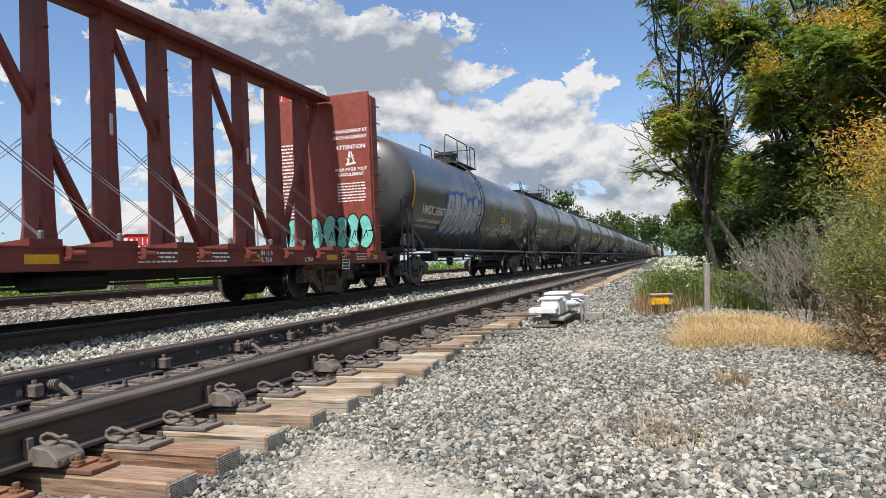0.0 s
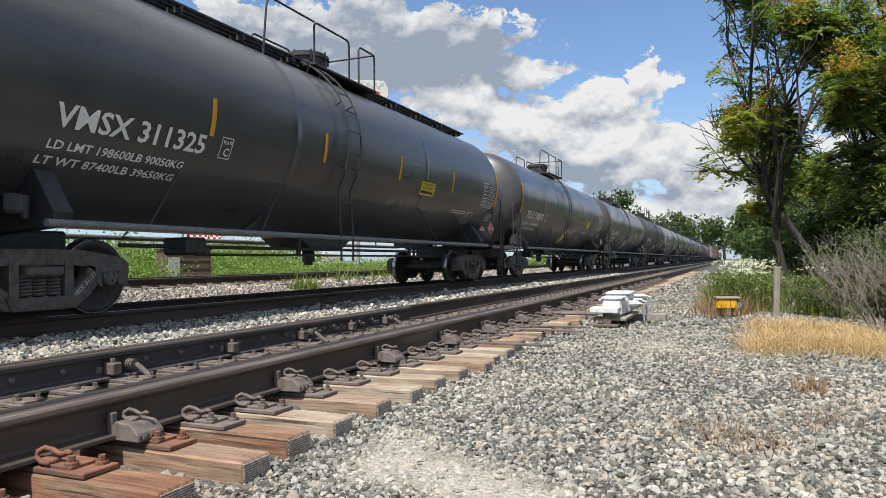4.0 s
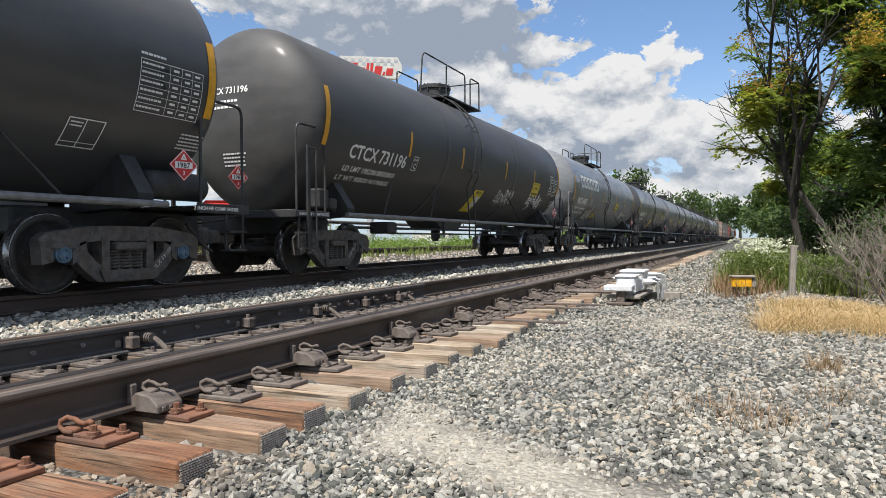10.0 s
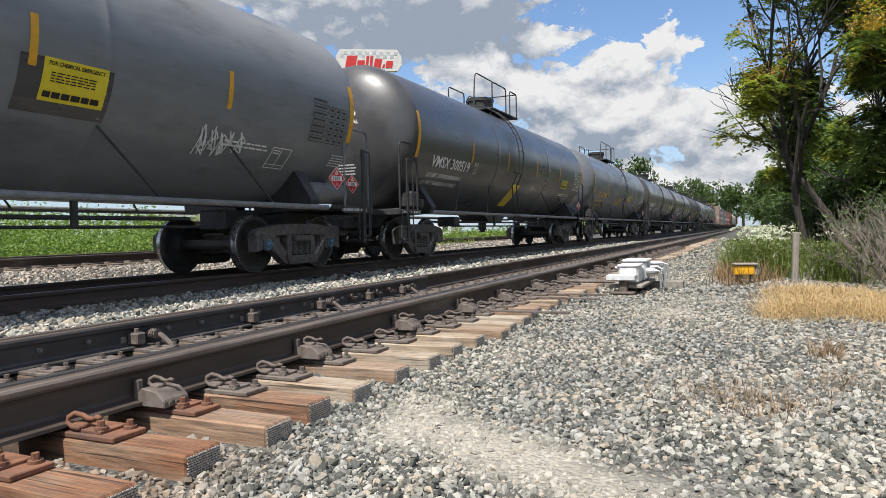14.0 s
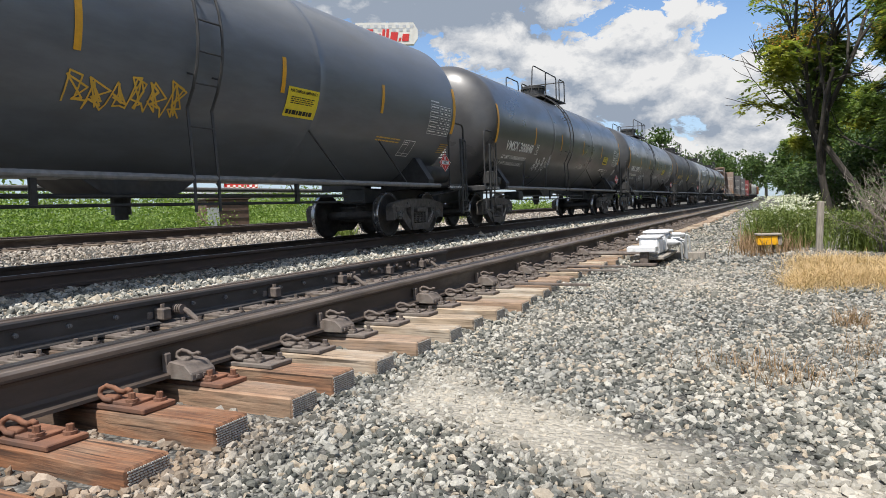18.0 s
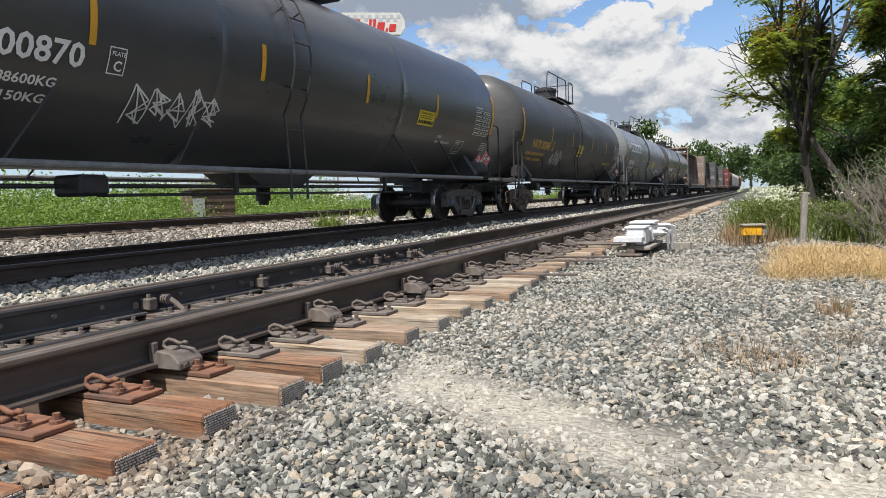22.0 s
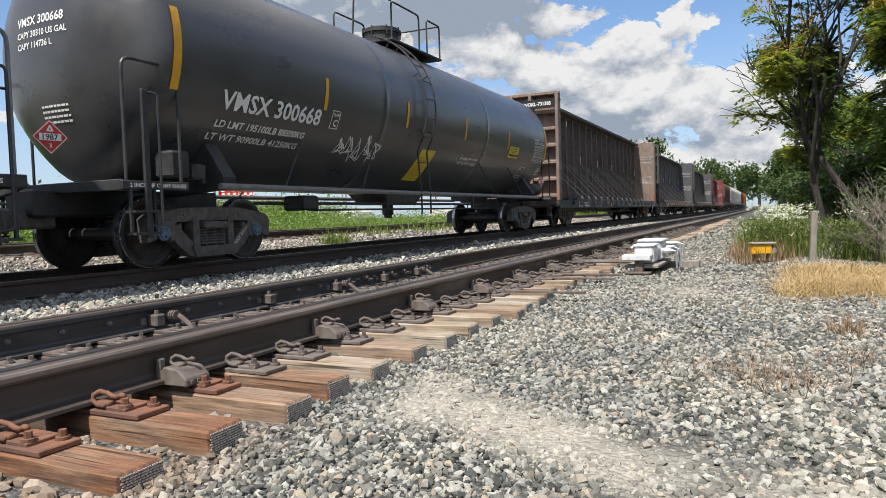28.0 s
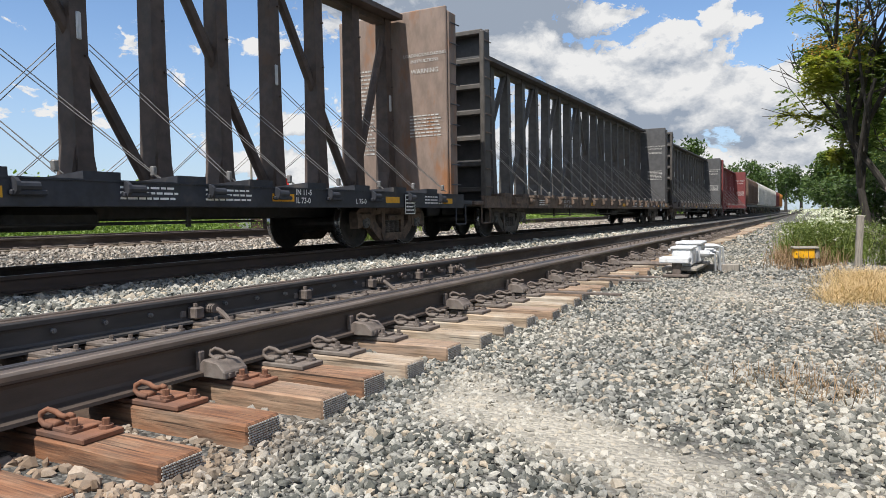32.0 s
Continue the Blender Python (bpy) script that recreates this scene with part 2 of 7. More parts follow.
M["truck_rust"] = mat("truck_rust", (0.14, 0.10, 0.075), 0.8, var=0.35, scale=10, second=(0.05, 0.04, 0.035), sec_at=(0.45, 0.7), sec_scale=4, bump=0.15, bump_scale=30)
M["wheel"] = mat("wheel", (0.05, 0.046, 0.043), 0.6, 0.3, var=0.4, scale=8, second=(0.07, 0.05, 0.04), sec_at=(0.5, 0.75), sec_scale=5)
M["tread"] = mat("tread", (0.35, 0.35, 0.36), 0.22, 0.9, var=0.15, scale=12)
M["cap_blue"] = mat("cap_blue", (0.10, 0.17, 0.24), 0.5, var=0.3, scale=20)
M["cap_iron"] = mat("cap_iron", (0.11, 0.11, 0.11), 0.5, var=0.3, scale=20)
M["yellow"] = mat("yellow", (0.72, 0.36, 0.02), 0.5, var=0.1, scale=12, second=(0.45, 0.25, 0.03), sec_at=(0.58, 0.75), sec_scale=5)
M["sign_yellow"] = mat("sign_yellow", (0.78, 0.62, 0.03), 0.45, var=0.06, scale=12)
M["worn_white"] = mat("worn_white", (0.42, 0.41, 0.39), 0.6, var=0.3, scale=9, second=(0.15, 0.13, 0.12), sec_at=(0.5, 0.7), sec_scale=5)
M["white"] = mat("white_paint", (0.84, 0.84, 0.82), 0.55, var=0.06, scale=20, second=(0.66, 0.65, 0.62), sec_at=(0.55, 0.8), sec_scale=6)
M["ink"] = mat("ink_black", (0.012, 0.012, 0.012), 0.5, var=0.1)
M["gold"] = mat("gold_paint", (0.72, 0.44, 0.06), 0.5, var=0.1)
M["red"] = mat("placard_red", (0.55, 0.035, 0.03), 0.4, var=0.06)
M["graf_white"] = mat("graffiti_white", (0.74, 0.75, 0.75), 0.6, var=0.2, scale=8)
M["graf_blue"] = mat("graffiti_blue", (0.10, 0.24, 0.62), 0.6, var=0.2, scale=8)
M["graf_pale"] = mat("graffiti_pale", (0.62, 0.60, 0.54), 0.6, var=0.15, scale=4, second=(0.42, 0.46, 0.52), sec_at=(0.5, 0.7), sec_scale=1.5)
M["graf_teal"] = mat("graffiti_teal", (0.16, 0.55, 0.47), 0.6, var=0.15, scale=8)
M["beam_red"] = mat("beam_red", (0.17, 0.035, 0.026), 0.6, var=0.2, scale=6, second=(0.11, 0.035, 0.025), sec_at=(0.5, 0.75), sec_scale=2)
M["panel_red"] = mat("panel_red", (0.24, 0.05, 0.033), 0.6, var=0.18, scale=6, second=(0.17, 0.045, 0.03), sec_at=(0.5, 0.75), sec_scale=2)
M["beam_dark"] = mat("beam_dark", (0.075, 0.055, 0.046), 0.7, var=0.3, scale=6, second=(0.10, 0.06, 0.04), sec_at=(0.55, 0.75), sec_scale=2)
M["beam_grey"] = mat("beam_grey", (0.075, 0.068, 0.062), 0.65, var=0.25, scale=6, second=(0.10, 0.085, 0.07), sec_at=(0.55, 0.75), sec_scale=2)
M["panel_rust"] = mat("panel_rust", (0.22, 0.165, 0.135), 0.75, var=0.2, scale=5, second=(0.26, 0.12, 0.055), sec_at=(0.5, 0.68), sec_scale=1.3, stretch=(1, 1, 0.4))
M["panel_dark"] = mat("panel_dark", (0.075, 0.075, 0.078), 0.7, var=0.2, scale=5)
M["sill_blue"] = mat("sill_blue", (0.03, 0.033, 0.042), 0.6, var=0.3, scale=8, second=(0.08, 0.07, 0.06), sec_at=(0.55, 0.75), sec_scale=2)
M["maroon"] = mat("maroon", (0.16, 0.035, 0.035), 0.6, var=0.2, scale=5)
M["brown"] = mat("brown_car", (0.12, 0.075, 0.055), 0.65, var=0.2, scale=5)
M["hopper_white"] = mat("hopper_white", (0.55, 0.54, 0.50), 0.6, var=0.12, scale=3, second=(0.36, 0.34, 0.31), sec_at=(0.5, 0.75), sec_scale=1)
M["orange"] = mat("orange_car", (0.5, 0.20, 0.04), 0.55, var=0.15, scale=4)
M["cable"] = mat("cable_steel", (0.24, 0.23, 0.22), 0.5, 0.5, var=0.2, scale=30)
M["rail_side"] = mat("rail_side", (0.060, 0.044, 0.035), 0.7, 0.0, var=0.3, scale=9, second=(0.21, 0.175, 0.14), sec_at=(0.54, 0.72), sec_scale=1.6, bump=0.12, bump_scale=60, stretch=(1, 0.25, 1))
M["rail_top"] = mat("rail_top", (0.105, 0.078, 0.062), 0.42, 0.2, var=0.2, scale=14, second=(0.12, 0.09, 0.07), sec_at=(0.5, 0.75), sec_scale=3, stretch=(6, 0.2, 1))
M["rail_dark"] = mat("rail_dark", (0.058, 0.042, 0.034), 0.8, var=0.3, scale=9, second=(0.075, 0.045, 0.035), sec_at=(0.5, 0.75), sec_scale=2.5, stretch=(1, 0.25, 1))
M["point_steel"] = mat("point_steel", (0.058, 0.054, 0.053), 0.6, 0.15, var=0.3, scale=9, second=(0.09, 0.08, 0.07), sec_at=(0.52, 0.75), sec_scale=3, stretch=(1, 0.3, 1))
M["point_top"] = mat("point_top", (0.055, 0.048, 0.046), 0.4, 0.3, var=0.2, scale=14, stretch=(6, 0.2, 1))
M["plate_rust"] = mat("plate_rust", (0.19, 0.085, 0.048), 0.85, var=0.3, scale=18, second=(0.09, 0.06, 0.05), sec_at=(0.45, 0.65), sec_scale=1.1, bump=0.25, bump_scale=80)
M["plate_grey"] = mat("plate_grey", (0.13, 0.105, 0.09), 0.8, var=0.3, scale=18, second=(0.19, 0.17, 0.15), sec_at=(0.5, 0.7), sec_scale=3, bump=0.25, bump_scale=80)
M["end_metal"] = mat("end_metal", (0.42, 0.39, 0.35), 0.6, 0.0, var=0.2, scale=40)
M["rail_edge"] = mat("rail_edge", (0.19, 0.155, 0.13), 0.45, 0.3, var=0.3, scale=14, second=(0.17, 0.13, 0.105), sec_at=(0.5, 0.75), sec_scale=3, stretch=(1, 0.2, 1))
M["galv"] = mat("galvanised", (0.50, 0.51, 0.52), 0.45, 0.35, var=0.1, scale=14)
M["machine_white"] = mat("machine_white", (0.66, 0.67, 0.68), 0.45, var=0.06, scale=10, second=(0.48, 0.47, 0.45), sec_at=(0.58, 0.75), sec_scale=5)
M["box_yellow"] = mat("box_yellow", (0.78, 0.40, 0.01), 0.5, var=0.08, scale=12)
M["post_wood"] = mat("post_wood", (0.27, 0.245, 0.21), 0.85, var=0.3, scale=20, stretch=(4, 4, 0.4), bump=0.3, bump_scale=40)
M["bark"] = mat("bark", (0.05, 0.044, 0.038), 0.9, var=0.4, scale=10, stretch=(2, 2, 0.5), bump=0.5, bump_scale=25)
M["twig"] = mat("twig", (0.19, 0.165, 0.14), 0.85, var=0.3, scale=12)
M["fence_black"] = mat("fence_black", (0.018, 0.018, 0.02), 0.5, var=0.2)
M["glass_dark"] = mat("glass_dark", (0.03, 0.04, 0.05), 0.1, var=0.1)
M["wall_white"] = mat("wall_white", (0.62, 0.61, 0.58), 0.7, var=0.08, scale=2)
M["wall_brick"] = mat("wall_brick", (0.30, 0.13, 0.09), 0.8, var=0.2, scale=5)
M["asphalt"] = mat("asphalt", (0.06, 0.06, 0.06), 0.9, var=0.2, scale=4)


def tie_material():
    mt = bpy.data.materials.new("tie_wood")
    mt.use_nodes = True
    w = Net(mt.node_tree)
    bs = w.n["Principled BSDF"]
    co = w.node("ShaderNodeTexCoord").outputs["Object"]
    rnd = w.node("ShaderNodeObjectInfo").outputs["Random"]
    pos = w.node("ShaderNodeNewGeometry").outputs["Position"]
    sep = w.node("ShaderNodeSeparateXYZ")
    w.l.new(pos, sep.inputs[0])
    off = w.vm("ADD", co, w.xyz(w.m("MULTIPLY", rnd, 37.0), w.m("MULTIPLY", rnd, 11.0), 0.0))
    grain = w.noise(w.vm("MULTIPLY", off, (1.2, 26.0, 20.0)), 2.6, 7, 0.65)
    worn = w.noise(w.vm("MULTIPLY", off, (1.2, 3.0, 3.0)), 2.2, 5, 0.6)
    grey = w.mixc(w.ramp(grain, 0.3, 0.7), (0.19, 0.145, 0.10), (0.47, 0.375, 0.27))
    brown = w.mixc(w.ramp(grain, 0.3, 0.7), (0.075, 0.038, 0.024), (0.30, 0.135, 0.065))
    # iron drips stain the wood beside the plates, most on the few ties of the near end
    near = w.ramp(w.m("ADD", sep.outputs[1], w.m("MULTIPLY", rnd, 1.0)), 2.3, 4.4, 1.0, 0.12)
    near = w.m("MAXIMUM", near, w.ramp(w.m("FRACT", w.m("MULTIPLY", rnd, 7.3)), 0.5, 0.62, 0.0, 0.6))
    col = w.mixc(w.m("MULTIPLY", near, w.ramp(worn, 0.3, 0.6, 0.55, 1.0)), grey, brown)
    dust = w.ramp(w.m("ADD", worn, w.m("MULTIPLY", rnd, 0.12)), 0.52, 0.72, 0.0, 0.55)
    col = w.mixc(w.m("MULTIPLY", dust, w.m("SUBTRACT", 1.0, near)), col, (0.50, 0.46, 0.39))
    oil = w.ramp(sep.outputs[0], -2.62, -2.80, 0.0, 0.8)
    col = w.mixc(w.m("MULTIPLY", oil, w.ramp(worn, 0.3, 0.55, 0.7, 1.0)), col, (0.085, 0.07, 0.058))
    cracks = w.ramp(w.noise(w.vm("MULTIPLY", off, (0.8, 40.0, 30.0)), 1.6, 3, 0.5), 0.33, 0.40, 0.35, 1.0)
    col = w.mixc(1.0, col, w.xyz(cracks, cracks, cracks), "MULTIPLY")
    w.put(bs.inputs["Base Color"], col)
    bs.inputs["Roughness"].default_value = 0.88
    bp = w.node("ShaderNodeBump")
    bp.inputs["Strength"].default_value, bp.inputs["Distance"].default_value = 0.5, 0.008
    w.put(bp.inputs["Height"], w.m("MULTIPLY", grain, cracks))
    w.l.new(bp.outputs[0], bs.inputs["Normal"])
    return mt


M["tie"] = tie_material()


def stone_colours(w, pos, rnd):
    """Crushed limestone: grey to pale, dusted where vehicles ground it, rusty beside the near ties."""
    sep = w.node("ShaderNodeSeparateXYZ")
    w.l.new(pos, sep.inputs[0])
    tone = w.mixc(w.m("POWER", rnd, 1.6), (0.070, 0.075, 0.070), (0.43, 0.42, 0.39))
    warm = w.mixc(w.ramp(w.m("FRACT", w.m("MULTIPLY", rnd, 17.3)), 0.80, 0.97), tone, (0.36, 0.31, 0.25))
    grain = w.noise(pos, 140.0, 4, 0.65)
    col = w.mixc(1.0, warm, w.mixc(w.ramp(grain, 0.25, 0.75), (0.78, 0.78, 0.78), (1.2, 1.2, 1.2)), "MULTIPLY")
    patch = w.noise(pos, 0.55, 4, 0.6)
    col = w.mixc(1.0, col, w.mixc(w.ramp(patch, 0.35, 0.65), (0.86, 0.87, 0.86), (1.18, 1.14, 1.06)), "MULTIPLY")
    fresh = w.ramp(sep.outputs[0], -4.1, -4.5, 1.0, 1.22)
    col = w.mixc(1.0, col, w.xyz(fresh, fresh, fresh), "MULTIPLY")
    old = w.m("MULTIPLY", w.ramp(sep.outputs[0], -9.0, -10.2), 0.5)
    col = w.mixc(old, col, w.mixc(rnd, (0.20, 0.155, 0.13), (0.46, 0.40, 0.35)))
    return col, sep


# patches of pale rock flour: middle x and y, half sizes, turn, thickness
FLOUR = ((-0.75, 2.45, 1.2, 0.34, -0.44, 0.85), (0.45, 1.95, 1.0, 0.34, -0.30, 0.9), (1.3, 1.75, 0.8, 0.3, -0.1, 0.8), (-1.45, 2.9, 0.30, 0.6, 0.25, 0.75), (-1.5, 4.3, 0.22, 1.2, 0.05, 0.5),
         (-0.75, 7.4, 0.45, 1.3, 0.0, 0.55), (0.0, 6.6, 0.5, 1.2, -0.3, 0.45), (-0.4, 12.0, 0.6, 2.4, 0.0, 0.5))


def flour_at(x, y):
    """How thick the rock flour lies at a spot, 0 to 1."""
    f = 0.0
    for cx, cy, rx, ry, turn, wt in FLOUR:
        c, q = math.cos(turn), math.sin(turn)
        u, v = ((x - cx) * c + (y - cy) * q) / rx, ((y - cy) * c - (x - cx) * q) / ry
        f = max(f, wt * math.exp(-u * u - v * v))
    f += 0.35 * noise.noise((x * 2.1, y * 2.1, 5.0)) + 0.2 * noise.noise((x * 6.0, y * 6.0, 2.0))
    return min(1.0, max(0.0, (f - 0.25) / 0.65))


def dust_field(w, pos):
    """Patches of pale rock flour: a trampled strip beside the ties and a band across the near ground."""
    sep = w.node("ShaderNodeSeparateXYZ")
    w.l.new(pos, sep.inputs[0])
    x, y = sep.outputs[0], sep.outputs[1]
    n = w.noise(pos, 1.3, 6, 0.62)

    def spot(cx, cy, rx, ry, turn, wt):
        dx, dy = w.m("SUBTRACT", x, cx), w.m("SUBTRACT", y, cy)
        c, s = math.cos(turn), math.sin(turn)
        u = w.m("DIVIDE", w.m("ADD", w.m("MULTIPLY", dx, c), w.m("MULTIPLY", dy, s)), rx)
        v = w.m("DIVIDE", w.m("SUBTRACT", w.m("MULTIPLY", dy, c), w.m("MULTIPLY", dx, s)), ry)
        return w.m("MULTIPLY", w.m("EXPONENT", w.m("MULTIPLY", w.m("ADD", w.m("MULTIPLY", u, u), w.m("MULTIPLY", v, v)), -1.0)), wt)

    f = None
    for r in FLOUR:
        b = spot(*r)
        f = b if f is None else w.m("MAXIMUM", f, b)
    return w.ramp(w.m("ADD", f, w.m("MULTIPLY", w.m("SUBTRACT", n, 0.5), 1.3)), 0.22, 0.88)


def stone_material():
    mt = bpy.data.materials.new("ballast_stone")
    mt.use_nodes = True
    w = Net(mt.node_tree)
    bs = w.n["Principled BSDF"]
    geo = w.node("ShaderNodeNewGeometry")
    info = w.node("ShaderNodeObjectInfo")
    pos = geo.outputs["Position"]
    rnd = w.m("FRACT", w.m("ADD", geo.outputs["Random Per Island"], info.outputs["Random"]))
    col, sep = stone_colours(w, pos, rnd)
    rust = w.m("MULTIPLY", w.ramp(sep.outputs[0], -1.45, -1.95), w.ramp(sep.outputs[1], 1.3, 2.7, 1.0, 0.0))
    col = w.mixc(w.m("MULTIPLY", rust, 0.6), col, (0.28, 0.185, 0.12))
    col = w.mixc(w.m("MULTIPLY", dust_field(w, pos), 0.5), col, (0.49, 0.45, 0.38))
    oil = w.m("MULTIPLY", w.ramp(sep.outputs[0], -2.45, -2.75), w.ramp(sep.outputs[0], -4.3, -3.9))
    col = w.mixc(w.m("MULTIPLY", oil, 0.7), col, (0.10, 0.08, 0.065))
    w.put(bs.inputs["Base Color"], col)
    bs.inputs["Roughness"].default_value = 0.9
    bs.inputs["Specular IOR Level"].default_value = 0.25
    bp = w.node("ShaderNodeBump")
    bp.inputs["Strength"].default_value, bp.inputs["Distance"].default_value = 0.3, 0.002
    w.put(bp.inputs["Height"], w.noise(pos, 160.0, 4, 0.6))
    w.l.new(bp.outputs[0], bs.inputs["Normal"])
    return mt


M["stone"] = stone_material()


def ground_material():
    mt = bpy.data.materials.new("ground_gravel")
    mt.use_nodes = True
    w = Net(mt.node_tree)
    bs = w.n["Principled BSDF"]
    pos = w.node("ShaderNodeNewGeometry").outputs["Position"]
    sep = w.node("ShaderNodeSeparateXYZ")
    w.l.new(pos, sep.inputs[0])
    vor = w.node("ShaderNodeTexVoronoi")
    vor.inputs["Scale"].default_value = 42.0
    w.l.new(pos, vor.inputs["Vector"])
    sc = w.node("ShaderNodeSeparateColor")
    w.l.new(vor.outputs["Color"], sc.inputs[0])
    gravel = w.mixc(sc.outputs[0], (0.10, 0.10, 0.095), (0.32, 0.31, 0.285))
    # shade in the gaps between stones, painted into the colour
    gap_shade = w.ramp(vor.outputs["Distance"], 0.0, 0.5, 1.0, 0.45)
    gravel = w.mixc(1.0, gravel, w.xyz(gap_shade, gap_shade, gap_shade), "MULTIPLY")
    flour = w.mixc(w.noise(pos, 30.0, 5, 0.6), (0.36, 0.33, 0.275), (0.54, 0.50, 0.425))
    gravel = w.mixc(w.m("MULTIPLY", dust_field(w, pos), 0.8), gravel, flour)
    oil = w.m("MULTIPLY", w.ramp(sep.outputs[0], -2.45, -2.75), w.ramp(sep.outputs[0], -4.3, -3.9))
    gravel = w.mixc(w.m("MULTIPLY", oil, 0.6), gravel, (0.10, 0.08, 0.065))
    soil = w.mixc(w.noise(pos, 3.0, 6, 0.65), (0.07, 0.06, 0.035), (0.17, 0.15, 0.08))
    green = w.mixc(w.noise(pos, 0.7, 6, 0.65), (0.05, 0.075, 0.02), (0.14, 0.14, 0.05))
    n = w.noise(pos, 0.8, 5, 0.6)
    right = w.ramp(w.m("ADD", sep.outputs[0], w.m("MULTIPLY", w.m("SUBTRACT", n, 0.5), 1.2)), 1.0, 1.8)
    left = w.ramp(w.m("ADD", sep.outputs[0], w.m("MULTIPLY", n, 1.2)), -14.2, -15.4)
    field = w.m("MAXIMUM", right, left)
    col = w.mixc(field, gravel, w.mixc(w.ramp(n, 0.35, 0.6), soil, green))
    w.put(bs.inputs["Base Color"], col)
    bs.inputs["Roughness"].default_value = 0.95
    bs.inputs["Specular IOR Level"].default_value = 0.2
    bp = w.node("ShaderNodeBump")
    bp.inputs["Strength"].default_value, bp.inputs["Distance"].default_value = 0.8, 0.02
    w.put(bp.inputs["Height"], w.m("SUBTRACT", 1.0, vor.outputs["Distance"]))
    w.l.new(bp.outputs[0], bs.inputs["Normal"])
    return mt


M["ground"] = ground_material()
M["grass_dry"] = leafy("grass_dry", (0.40, 0.27, 0.135), (0.62, 0.46, 0.27), None, 0.2)
M["weed_green"] = leafy("weed_green", (0.11, 0.16, 0.035), (0.24, 0.28, 0.08), None, 0.3)
M["weed_brown"] = leafy("weed_brown", (0.19, 0.115, 0.065), (0.34, 0.23, 0.14), None, 0.2)
M["flower"] = leafy("flower_white", (0.60, 0.61, 0.52), (0.76, 0.76, 0.68), None, 0.2)
M["leaf_tree"] = leafy("leaf_tree", (0.07, 0.115, 0.04), (0.24, 0.29, 0.105), (0.34, 0.33, 0.085), 0.45)
M["leaf_gold"] = leafy("leaf_gold", (0.40, 0.31, 0.06), (0.60, 0.34, 0.08), (0.55, 0.22, 0.07), 0.35)
M["leaf_bush"] = leafy("leaf_bush", (0.10, 0.13, 0.04), (0.29, 0.27, 0.085), (0.38, 0.17, 0.075), 0.3)
M["leaf_far"] = leafy("leaf_far", (0.035, 0.07, 0.02), (0.10, 0.15, 0.045), None, 0.2)
M["leaf_weed"] = leafy("leaf_weed", (0.07, 0.10, 0.03), (0.20, 0.24, 0.08), None, 0.3)
M["leaf_low"] = leafy("leaf_low", (0.085, 0.15, 0.03), (0.24, 0.32, 0.085), None, 0.3)


# ---- mesh tools ----
def finish(bm, name, material, smooth=False):
    me = bpy.data.meshes.new(name)
    bm.normal_update()
    bm.to_mesh(me)
    bm.free()
    if smooth:
        me.polygons.foreach_set("use_smooth", [True] * len(me.polygons))
    me.materials.append(material)
    return me


def part(name, bm, material, parent, label="", smooth=False):
    """Links a bmesh, or a mesh that exists, as one mesh object under a thing or a part."""
    me = finish(bm, name, material, smooth) if isinstance(bm, bmesh.types.BMesh) else bm
    ob = new(name, me)
    ob.parent = parent
    if label:
        ob["label"] = label
    return ob


def thing(name, m, label, category, group="", kind=""):
    ob = new(name)
    ob.empty_display_size = 0.2
    ob.matrix_basis = m
    return tagged(ob, label, category, group, kind)


def box(bm, c, s, bev=0.0, rot=None):
    """A box of centre c and size s, with its edges bevelled by bev."""
    r = bmesh.ops.create_cube(bm, size=1.0)
    vs = r["verts"]
    bmesh.ops.scale(bm, vec=s, verts=vs)
    if bev > 0:
        es = list({e for v in vs for e in v.link_edges})
        q = bmesh.ops.bevel(bm, geom=es, offset=bev, segments=1, affect="EDGES", profile=0.5)
        vs = list({v for f in q["faces"] for v in f.verts} | {v for v in vs if v.is_valid})
    if rot is not None:
        bmesh.ops.rotate(bm, cent=(0, 0, 0), matrix=rot, verts=vs)
    bmesh.ops.translate(bm, vec=c, verts=vs)
    return vs


def rod(bm, a, b, r, seg=8, r2=None, caps=True):
    """A round bar from a to b."""
    a, b = Vector(a), Vector(b)
    d = b - a
    q = d.to_track_quat("Z", "Y").to_matrix()
    r2 = r if r2 is None else r2
    ra, rb = [], []
    for i in range(seg):
        t = 2 * math.pi * i / seg
        u = Vector((math.cos(t), math.sin(t), 0))
        ra.append(bm.verts.new(a + q @ (u * r)))
        rb.append(bm.verts.new(b + q @ (u * r2)))
    for i in range(seg):
        j = (i + 1) % seg
        bm.faces.new((ra[i], ra[j], rb[j], rb[i]))
    if caps:
        bm.faces.new(ra[::-1])
        bm.faces.new(rb)


def tube(bm, pts, r, seg=7, taper=1.0):
    """A bent pipe through the points."""
    pts = [Vector(p) for p in pts]
    rings, n = [], len(pts)
    ref = None
    for i, p in enumerate(pts):
        d = (pts[min(i + 1, n - 1)] - pts[max(i - 1, 0)]).normalized()
        if ref is None:
            ref = d.orthogonal().normalized()
        ref = (ref - d * ref.dot(d))
        ref = ref.normalized() if ref.length > 1e-5 else d.orthogonal().normalized()
        o = d.cross(ref)
        rr = r * (1 + (taper - 1) * i / max(1, n - 1))
        rings.append([bm.verts.new(p + (ref * math.cos(2 * math.pi * k / seg) + o * math.sin(2 * math.pi * k / seg)) * rr) for k in range(seg)])
    for a, b in zip(rings, rings[1:]):
        for k in range(seg):
            j = (k + 1) % seg
            bm.faces.new((a[k], a[j], b[j], b[k]))
    bm.faces.new(rings[0][::-1])
    bm.faces.new(rings[-1])


